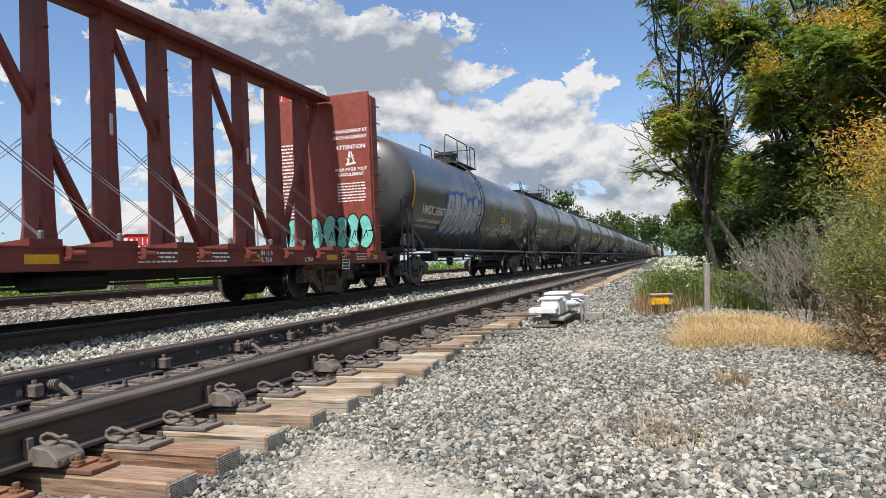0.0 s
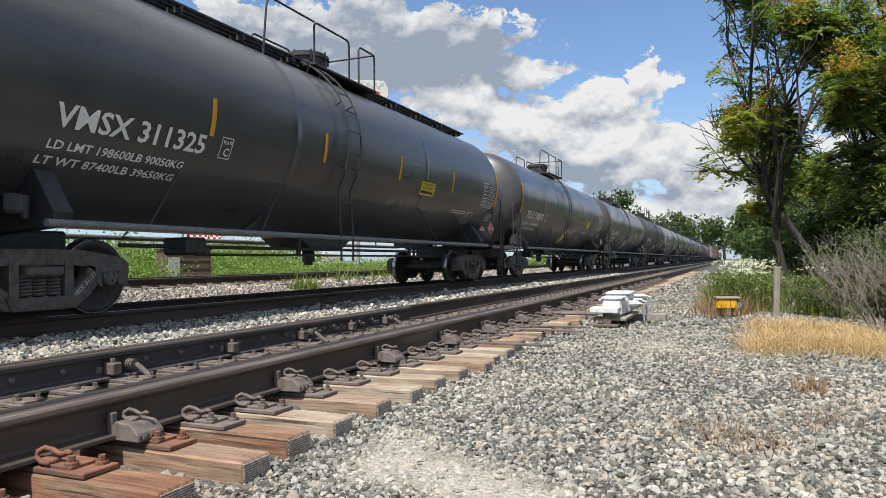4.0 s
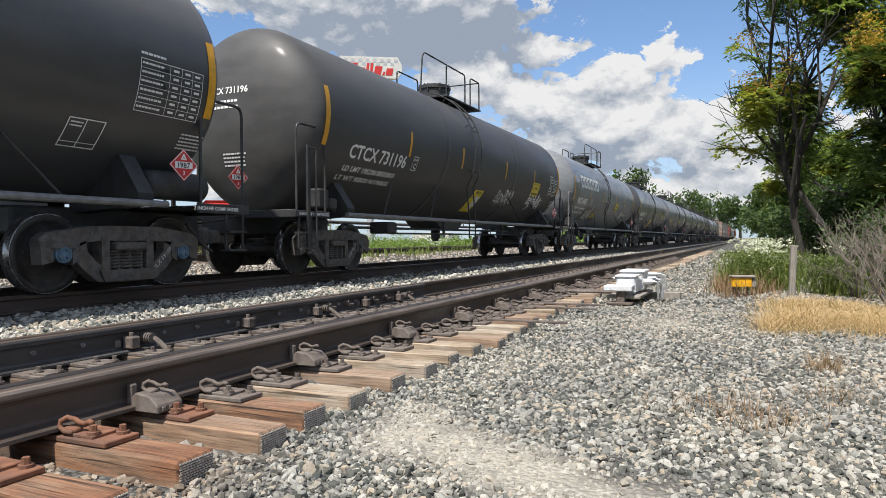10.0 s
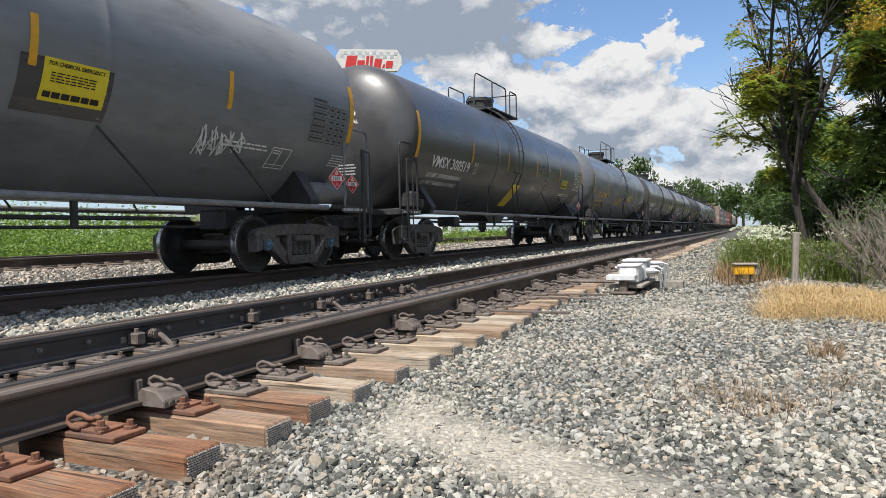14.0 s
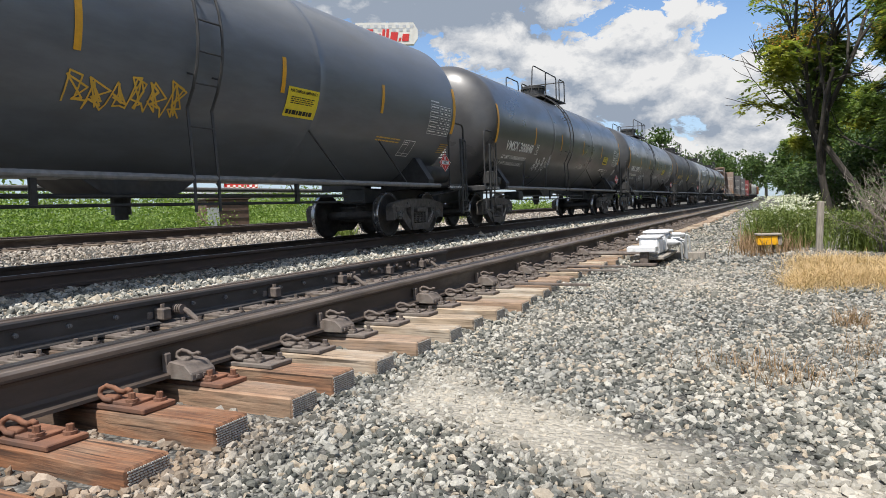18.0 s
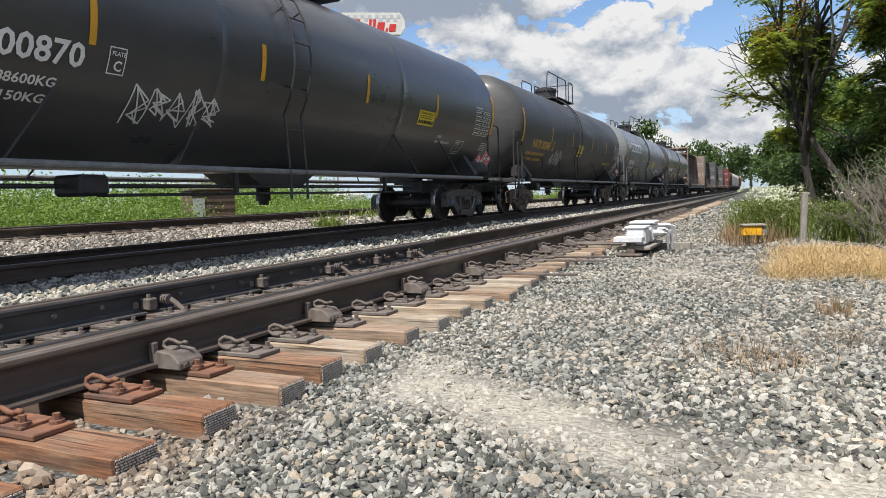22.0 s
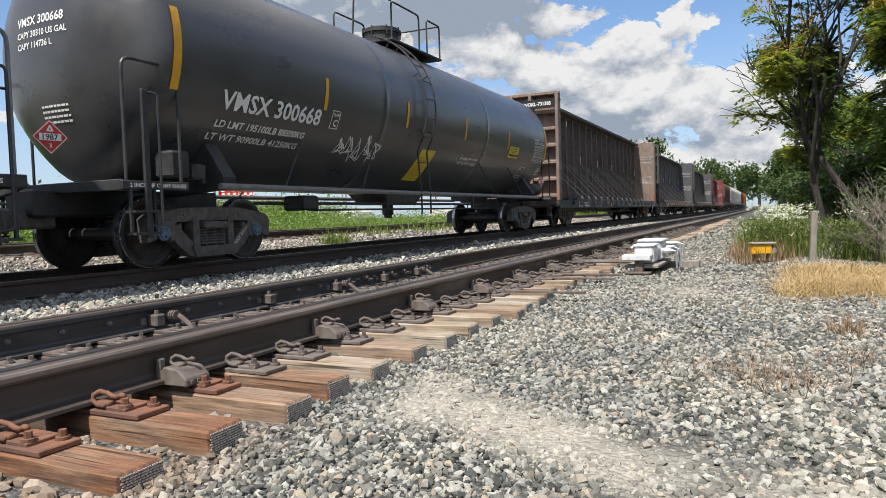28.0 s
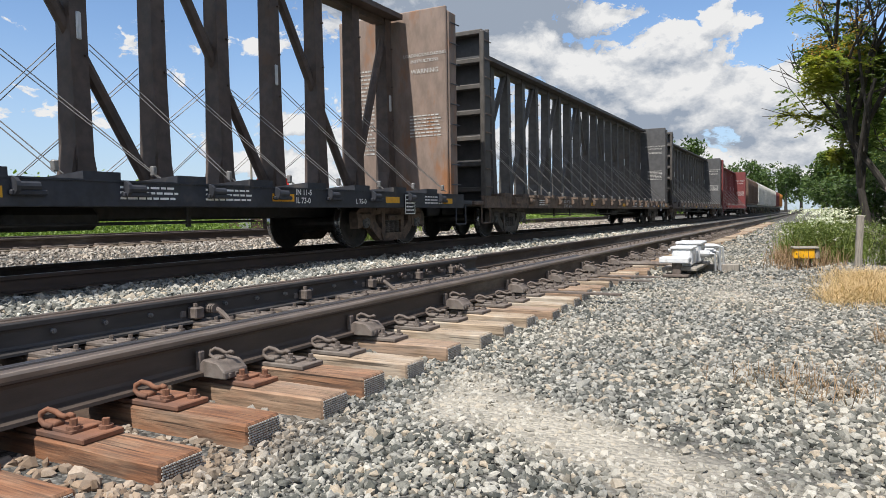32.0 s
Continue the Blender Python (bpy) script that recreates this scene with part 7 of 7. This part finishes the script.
def compound_leaves(tips, per, leaf, reach, droop=0.45):
    """Feathered leaves: a fan of stalks at each tip, with leaflets along both sides of each stalk, hanging at their ends."""
    out, away = [], []
    m = 11
    for t in tips:
        for k in range(per):
            a, e = GR.uniform(0, 6.28), GR.normal(0.15, 0.35)
            d = np.array([math.cos(a) * math.cos(e), math.sin(a) * math.cos(e), math.sin(e)])
            s = np.linspace(0.2, 1.0, m)[:, None] * reach * GR.uniform(0.7, 1.2)
            line = np.array(t)[None] + d * s + np.array([0, 0, -droop]) * s * s / reach
            side = np.cross(d, [0, 0, 1.0])
            side /= np.linalg.norm(side) + 1e-9
            for q in (1, -1):
                out.append(line)
                away.append(np.repeat((side * q + d * 0.45 + np.array([0, 0, -0.25]))[None], m, 0))
    c, d = np.concatenate(out), np.concatenate(away)
    n = len(c)
    d = d + GR.normal(0, 0.22, (n, 3))
    d /= np.linalg.norm(d, axis=1)[:, None]
    s = np.cross(d, GR.normal(0, 0.35, (n, 3)) + [0, 0, 1.0])
    s /= np.linalg.norm(s, axis=1)[:, None] + 1e-9
    L = (leaf * GR.lognormal(0, 0.2, n))[:, None]
    V = np.stack([c, c + d * L * 0.45 + s * L * 0.19, c + d * L, c + d * L * 0.45 - s * L * 0.19], 1).reshape(-1, 3)
    return V, np.arange(n)[:, None] * 4 + np.array([0, 1, 2, 3])


def tree(name, x, y, h, lean, seed, label, leaf=0.12, per=6, reach=0.42, gold=0.0, depth=4, first=0.36, trunks=1, low=0.2, gap=-0.1, limbs=7):
    rgt = random.Random(seed)
    th = thing(name, pose(x, y, rise(x, y) - 0.1), label, "tree")
    bm = bmesh.new()
    tips = []
    for k in range(trunks):
        base = Vector((rgt.uniform(-0.3, 0.3) * (trunks > 1), rgt.uniform(-0.3, 0.3) * (trunks > 1), 0))
        ld = Vector((lean[0] + rgt.gauss(0, 0.08) * trunks, lean[1] + rgt.gauss(0, 0.06) * trunks, 1.0))
        grow(bm, base, ld, h * first, h * 0.0115, depth, tips, rgt, 0.5, 0.42, 8)
        # side limbs up the stem, shorter towards the foot
        for q in range(limbs):
            f = rgt.uniform(low, 0.7)
            a = rgt.uniform(0, 6.28)
            p = base + ld * (h * first * min(1.0, f / first * 0.9)) + Vector((0, 0, max(0, f - first) * h * 0.5))
            grow(bm, p, (math.cos(a), math.sin(a), 0.35), h * rgt.uniform(0.07, 0.14), h * 0.0035, 2, tips, rgt, 0.55, 0.2, 5)
    part("trunk", bm, M["bark"], th, "dark forked trunk and limbs")
    tips = [t for t in tips if t.z > h * low and noise.noise(t * 0.7 + Vector((seed, 0, 0))) > gap]
    V, F = compound_leaves(tips, per, leaf, reach)
    part("crown", raw("crown", V, F, M["leaf_tree"]), None, th, "feathered dark green leaves in loose clumps")
    if gold:
        hi = [t for t in tips if t.z > h * 0.5 and noise.noise(t * 0.8 + Vector((0, seed, 0))) > -0.02 and rgt.random() < gold]
        if hi:
            c = np.concatenate([np.array(t)[None] + np.array([0, 0, 0.3]) + GR.normal(0, 1, (60, 3)) * [0.16, 0.16, 0.07] for t in hi])
            V, F = leaf_quads(c, 0.06, 0.6, 1.8)
            part("seed_cluster", raw("seed_cluster", V, F, M["leaf_gold"]), None, th, "orange-yellow seeds among the leaves")["kind"] = "stuff"
    return th


tree("tree", 1.3, 17.3, 7.9, (0.0, 0.0), 21, "tall dark-leaved tree with a forked trunk and loose feathered crown", gold=0.3, trunks=2, gap=0.08, low=0.33, limbs=4, per=4)
tree("tree", 2.3, 17.6, 8.0, (0.0, 0.0), 22, "tall tree with several slender trunks and orange seed clusters", gold=0.6, trunks=2, gap=0.05, per=4)
tree("tree", 3.1, 16.6, 7.7, (0.02, -0.02), 29, "tall tree with several slender trunks and orange seed clusters", gold=0.9, trunks=2, gap=0.0, per=4)
tree("tree", 4.5, 15.2, 7.0, (0.02, -0.05), 23, "tall leafy tree with orange seed clusters beside the verge", gold=0.9, trunks=3, gap=0.0, per=4)
tree("tree", 5.2, 12.5, 6.2, (-0.05, 0.0), 24, "leafy tree with golden seed clusters over the bushes", gold=0.9, trunks=3, gap=0.0, per=4)
tree("tree", 3.0, 24.0, 8.0, (0.0, 0.0), 25, "dark-leaved tree behind the verge", trunks=1)
tree("tree", 2.4, 42.0, 8.0, (-0.02, 0.0), 26, "rounded green tree farther along the track", leaf=0.22, per=4, reach=0.6, trunks=2)
tree("tree", 4.5, 38.0, 9.0, (0.0, 0.0), 27, "green tree farther along the track", leaf=0.22, per=4, reach=0.6)
tree("tree", 6.0, 29.0, 9.0, (0.0, 0.0), 28, "green tree behind the verge", leaf=0.2, per=4, reach=0.6)


def bush(x, y, r, h, n, material, leaf, label, aspect=3.0):
    """A bush: stems from one foot and leaves in uneven clumps."""
    rgt = random.Random(int(x * 10 + y * 100))
    th = thing("bush", pose(x, y, rise(x, y)), label, "bush")
    bm = bmesh.new()
    tips = []
    for k in range(7):
        a = rgt.uniform(0, 6.28)
        grow(bm, (0.15 * math.cos(a), 0.15 * math.sin(a), 0), (math.cos(a) * r / h * 0.8, math.sin(a) * r / h * 0.8, 1), h * 0.42, 0.012 + 0.006 * h, 2, tips, rgt, 0.55, 0.2, 5)
    part("stem", bm, M["twig"], th)
    c = np.concatenate([np.array(t)[None] + GR.normal(0, 0.14 * max(1, h / 2), (max(4, n // len(tips)), 3)) for t in tips])
    c = c[c[:, 2] > 0.05]
    V, F = leaf_quads(c, leaf, 0.6, aspect)
    part("foliage", raw("foliage", V, F, material), None, th)
    return th


bush(2.2, 8.0, 0.7, 1.3, 14000, M["leaf_bush"], 0.055, "olive and russet bush with narrow leaves at the gravel's edge", 4.0)
bush(2.35, 6.7, 0.7, 1.6, 16000, M["leaf_bush"], 0.05, "olive and russet bush with narrow leaves at the gravel's edge", 4.0)
bush(3.1, 8.4, 0.9, 2.3, 20000, M["leaf_bush"], 0.06, "tall golden-green bush with narrow leaves", 4.0)
bush(3.7, 9.4, 1.0, 3.0, 20000, M["leaf_gold"], 0.06, "tall golden-green bush with orange tips", 3.5)
bush(1.95, 7.1, 0.4, 0.6, 5000, M["weed_brown"], 0.045, "low russet-brown bush at the gravel's edge", 3.0)
bush(2.0, 5.6, 0.5, 0.6, 5000, M["weed_brown"], 0.045, "low russet-brown bush at the gravel's edge", 3.0)
bush(2.3, 13.2, 0.9, 1.6, 3500, M["leaf_far"], 0.09, "dark green bush under the trees", 2.2)
bush(3.6, 13.6, 1.0, 2.4, 4000, M["leaf_far"], 0.12, "dark green bush under the trees", 2.2)
bush(1.7, 20.0, 0.9, 2.0, 3000, M["leaf_far"], 0.11, "green bush beside the track", 2.2)
bush(1.3, 28.0, 1.0, 2.2, 3000, M["leaf_far"], 0.14, "green bush beside the track", 2.2)
bush(1.0, 36.0, 1.0, 2.4, 3000, M["leaf_far"], 0.16, "green bush beside the track", 2.2)
for x, y, h in ((5.2, 14.5, 3.2), (4.4, 20.5, 3.0), (2.9, 19.2, 2.4), (6.3, 17.5, 3.8), (7.5, 13.5, 4.2), (5.6, 8.2, 3.0), (3.4, 30.0, 3.6)):
    bush(x, y, h * 0.45, h, 4200, M["leaf_far"], 0.16, "dark green undergrowth filling the space under the trees", 2.2)


def bare_shrub(x, y, h, seed):
    rgt = random.Random(seed)
    bm = bmesh.new()
    for k in range(16):
        a = rgt.uniform(0, 6.28)
        grow(bm, (0.12 * math.cos(a), 0.12 * math.sin(a), 0), (math.cos(a) * 0.45, math.sin(a) * 0.45, 1), h * 0.42, 0.011, 3, [], rgt, 0.5, 0.12, 5, (2, 3), 0.7)
    ob = new("bare_shrub", finish(bm, "bare_shrub", M["twig"]))
    ob.matrix_basis = pose(x, y, rise(x, y) - 0.03)
    tagged(ob, "leafless grey shrub with many thin branches", "shrub")


bare_shrub(1.75, 10.2, 1.35, 1)
bare_shrub(2.25, 9.6, 1.5, 2)
bare_shrub(2.3, 11.2, 1.7, 3)
bare_shrub(2.9, 10.4, 1.7, 4)
bare_shrub(1.5, 12.0, 1.3, 5)
bare_shrub(3.5, 11.6, 1.8, 6)


def utility_pole(x, y, h, label, box_z=None):
    th = thing("utility_pole", pose(x, y, rise(x, y) - 0.1), label, "pole")
    bm = bmesh.new()
    rod(bm, (0, 0, 0), (0, 0, h), 0.11, 10, 0.075)
    part("shaft", bm, M["post_wood"], th)
    if box_z:
        bm = bmesh.new()
        box(bm, (0.15, -0.2, box_z), (1.1, 0.3, 0.6), 0.03)
        part("cabinet", bm, M["galv"], th, "pale grey cabinet")
        bm = bmesh.new()
        rod(bm, (0.15, -0.1, 0), (0.15, -0.1, box_z - 0.2), 0.06, 8)
        part("conduit", bm, M["post_wood"], th)
    return th


utility_pole(1.35, 42.0, 5.6, "slender grey pole with a pale cabinet beside the track", 2.3)


# ---- behind the tracks ----
def far_crown(name, x, y, z, r, h, n, leaf, material, label, seed):
    """A tree far off: a trunk and a crown of many leaf clumps with an uneven outline."""
    rgt = random.Random(seed)
    th = thing(name, pose(x, y, z), label, "tree")
    bm = bmesh.new()
    rod(bm, (0, 0, 0), (0, 0, h * 0.7), r * 0.08, 8, r * 0.03)
    part("trunk", bm, M["bark"], th)
    cl = []
    for k in range(22):
        a, q = rgt.uniform(0, 6.28), math.sqrt(rgt.random())
        cz = h * rgt.uniform(0.35, 0.92)
        w = r * (1.0 - abs(cz / h - 0.55) * 1.1)
        cl.append((q * w * math.cos(a), q * w * math.sin(a), cz, r * rgt.uniform(0.22, 0.42)))
    per = n // len(cl)
    c = np.concatenate([np.array(k[:3])[None] + (lambda v: v / (np.linalg.norm(v, axis=1)[:, None] + 1e-9) * GR.uniform(0.5, 1.0, (per, 1)))(GR.normal(0, 1, (per, 3))) * k[3] for k in cl])
    V, F = leaf_quads(c, leaf, 0.8, 1.6)
    part("crown", raw("crown", V, F, material), None, th)
    return th


for i, (x, y, r, h) in enumerate(((-19, 118, 4.5, 12.5), (-13, 260, 8, 18), (-20, 250, 8, 17), (-27, 240, 8, 15), (-9, 300, 8, 17), (-4, 330, 9, 15), (6, 190, 7, 12), (10, 120, 6, 12), (9, 80, 5, 10), (7, 62, 4, 8.5), (4, 260, 8, 13),
                                  (-36, 260, 9, 13), (-48, 270, 9, 12), (-60, 240, 9, 12), (2.5, 95, 3.5, 7.0), (3.5, 140, 5, 8))):
    far_crown("tree", x, y, -0.2, r, h, 2600, 0.35 + y * 0.0018, M["leaf_far"], "green broadleaf tree in the distance", 60 + i)


def hedge(x0, x1, y0, y1, h, n, leaf, label):
    """A low thicket behind the tracks, in clumps."""
    k = int(n / 60)
    cx, cy = GR.uniform(x0, x1, k), GR.uniform(y0, y1, k)
    hh = h * GR.uniform(0.45, 1.0, k)
    zz = np.array([rise(a, b) for a, b in zip(cx, cy)])
    c = np.concatenate([np.stack([a + GR.normal(0, 0.4, 60), b + GR.normal(0, 0.4, 60), z + np.abs(GR.normal(0, 0.35, 60)) + GR.uniform(0, q, 60)], 1) for a, b, z, q in zip(cx, cy, zz, hh)])
    V, F = leaf_quads(c, leaf, 0.7, 1.8)
    stuff("thicket", V, F, M["leaf_low"], label, "thicket")


hedge(-30.0, -23.5, 0, 17, 2.3, 44000, 0.14, "tall green thicket behind the third track")
hedge(-20.5, -16.2, 2, 17.2, 1.0, 60000, 0.085, "bright green thicket behind the third track")
hedge(-23, -17.6, 24, 40, 0.9, 26000, 0.10, "low green thicket behind the third track")
hedge(-33, -26, 17, 42, 2.4, 36000, 0.16, "green thicket behind the shed")
hedge(-36, -22, 60, 90, 1.2, 7000, 0.25, "green thicket behind the third track")
hedge(-30, -18, 90, 220, 2.6, 9000, 0.5, "green thicket along the far side of the tracks")
V, F = blades(700, blob_spot([(-10.6, 15.6, 0.3, 0.7, 2), (-11.4, 19.0, 0.4, 1.2, 1), (-11.5, 23.0, 0.5, 2.5, 1.5), (-12, 28, 0.6, 4, 1.5)]), 0.30, 0.012, 0.7)
stuff("green_weeds", V, F, M["weed_green"], "tufts of green weeds between the tracks", "weeds")


def shed():
    th = thing("shed", pose(-19.0, 20.0, -0.4, 0, 0, -30) @ Matrix.Scale(0.72, 4), "small brown metal shed with a pale grey door", "shed")
    bm = bmesh.new()
    box(bm, (0, 0, 1.2), (1.9, 2.2, 2.4), 0.02)
    part("wall", bm, M["brown"], th)
    for k in range(6):
        bm = bmesh.new()
        box(bm, (0.97, 0, 0.3 + k * 0.38), (0.03, 2.2, 0.03))
        part("seam", bm, M["beam_dark"], th)
    bm = bmesh.new()
    box(bm, (0, 0, 2.45), (2.1, 2.4, 0.1), 0.02)
    part("roof", bm, M["beam_dark"], th)
    bm = bmesh.new()
    box(bm, (0.97, -0.75, 1.0), (0.05, 0.6, 2.0), 0.01)
    part("door", bm, M["galv"], th, "pale grey metal door")


shed()


def trailer(x, y, rz, ln, h, label, band_m):
    th = thing("box_truck", pose(x, y, -0.45, 0, 0, rz), label, "truck")
    bm = bmesh.new()
    box(bm, (0, 0, 0.6 + h / 2), (2.4, ln, h), 0.06)
    part("body", bm, M["wall_white"], th)
    bm = bmesh.new()
    box(bm, (0, -ln / 2 - 0.8, 1.15), (2.2, 1.7, 1.6), 0.15)
    part("cab", bm, M["wall_white"], th)
    bm = bmesh.new()
    box(bm, (0, -ln / 2 - 0.9, 1.6), (2.24, 0.9, 0.5), 0.05)
    part("window", bm, M["glass_dark"], th)
    bm = bmesh.new()
    box(bm, (0, 0, 1.1), (2.43, ln * 0.9, 0.18))
    part("stripe", bm, band_m, th)
    for yy in (-ln / 2 - 0.8, ln / 2 - 1.0):
        for xx in (1.05, -1.05):
            bm = bmesh.new()
            rod(bm, (xx - 0.12, yy, 0.42), (xx + 0.12, yy, 0.42), 0.42, 18)
            part("wheel", bm, M["ink"], th)


trailer(-38.0, 57.0, 62, 5.0, 1.6, "white box truck with a red stripe parked behind the tracks", M["red"])
trailer(-35.0, 75.0, 70, 4.2, 1.5, "white van parked behind the tracks", M["wall_white"])


def restaurant():
    th = thing("restaurant", pose(-46.0, 49.5, -0.45, 0, 0, -47), "low white roadside building with a red roof sign", "building")
    bm = bmesh.new()
    box(bm, (0, 0, 1.5), (8, 12, 3.0), 0.03)
    part("wall", bm, M["wall_white"], th)
    bm = bmesh.new()
    box(bm, (0, 0, 3.1), (8.6, 12.6, 0.3), 0.04)
    part("roof", bm, M["galv"], th)
    for y in (-4, -1.3, 1.4, 4.1):
        bm = bmesh.new()
        box(bm, (4.02, y, 1.6), (0.06, 2.0, 1.3), 0.01)
        part("window", bm, M["glass_dark"], th)
    bm = bmesh.new()
    box(bm, (3.6, 1.0, 4.05), (0.25, 2.9, 1.6), 0.3)
    sg = part("roof_sign", bm, M["red"], th, "red rounded sign with white shapes")
    for i in range(2):
        for k in range(12):
            if (i + k) % 2 == 0:
                bm = bmesh.new()
                box(bm, (3.735, -0.3 + k * 0.235, 3.5 + i * 0.2), (0.02, 0.235, 0.2))
                part("check", bm, M["white"], sg)
    for k, (w, h) in enumerate(((0.5, 0.6), (0.35, 0.4), (0.12, 0.6), (0.12, 0.6), (0.4, 0.45), (0.3, 0.4))):
        bm = bmesh.new()
        box(bm, (3.735, -0.1 + k * 0.44, 4.2), (0.02, w * 0.6, h), 0.005)
        part("sign_shape", bm, M["white"], sg)


restaurant()


def pole_sign():
    """The tall pylon sign: a pale panel with a chequered border and red shapes in place of its brand."""
    th = thing("pylon_sign", pose(-29.5, 51.0, -0.5, 0, 0, -58), "tall pylon sign with a white chequered panel and red shapes", "sign")
    bm = bmesh.new()
    rod(bm, (0, 0, 0), (0, 0, 15.0), 0.28, 12)
    part("pole", bm, M["galv"], th)
    bm = bmesh.new()
    extrude(bm, [(-2.4, 15.0), (2.4, 15.0), (2.75, 15.5), (2.75, 16.2), (2.4, 16.8), (-2.4, 16.8), (-2.75, 16.2), (-2.75, 15.5)], -0.25, 0.25, "x")
    pn = part("panel", bm, M["wall_white"], th)
    for i in range(2):
        for k in range(16):
            if (i + k) % 2 == 0:
                bm = bmesh.new()
                box(bm, (0.255, -2.25 + k * 0.3, 16.2 + i * 0.28), (0.02, 0.3, 0.28))
                part("check", bm, M["galv"], pn)
    bm = bmesh.new()
    box(bm, (0, 0, 13.1), (0.4, 4.5, 2.2), 0.04)
    lp = part("lower_panel", bm, M["wall_white"], th, "plain white panel with a red strip")
    bm = bmesh.new()
    box(bm, (0.205, 0, 12.33), (0.02, 4.3, 0.6), 0.004)
    part("red_strip", bm, M["red"], lp)
    for k in range(9):
        bm = bmesh.new()
        box(bm, (0.222, -1.9 + k * 0.47, 12.33), (0.016, 0.36 if k % 3 else 0.2, 0.26))
        part("print_bar", bm, M["white"], lp)
    x = -2.0
    for k, (w, h, sk) in enumerate(((0.85, 1.0, 0.2), (0.6, 0.62, 0.1), (0.22, 1.0, 0.12), (0.22, 1.0, 0.12), (0.6, 0.75, 0.15), (0.18, 0.3, 0.1), (0.55, 0.6, 0.1))):
        bm = bmesh.new()
        extrude(bm, [(x, 15.25), (x + w, 15.25), (x + w + sk, 15.25 + h), (x + sk, 15.25 + h)], 0.25, 0.275, "x")
        part("sign_shape", bm, M["red"], pn)
        x += w + 0.12


pole_sign()
utility_pole(-46, 70, 9.5, "distant wooden utility pole")
utility_pole(-40, 42, 7.5, "distant slender lamp pole")


motions()
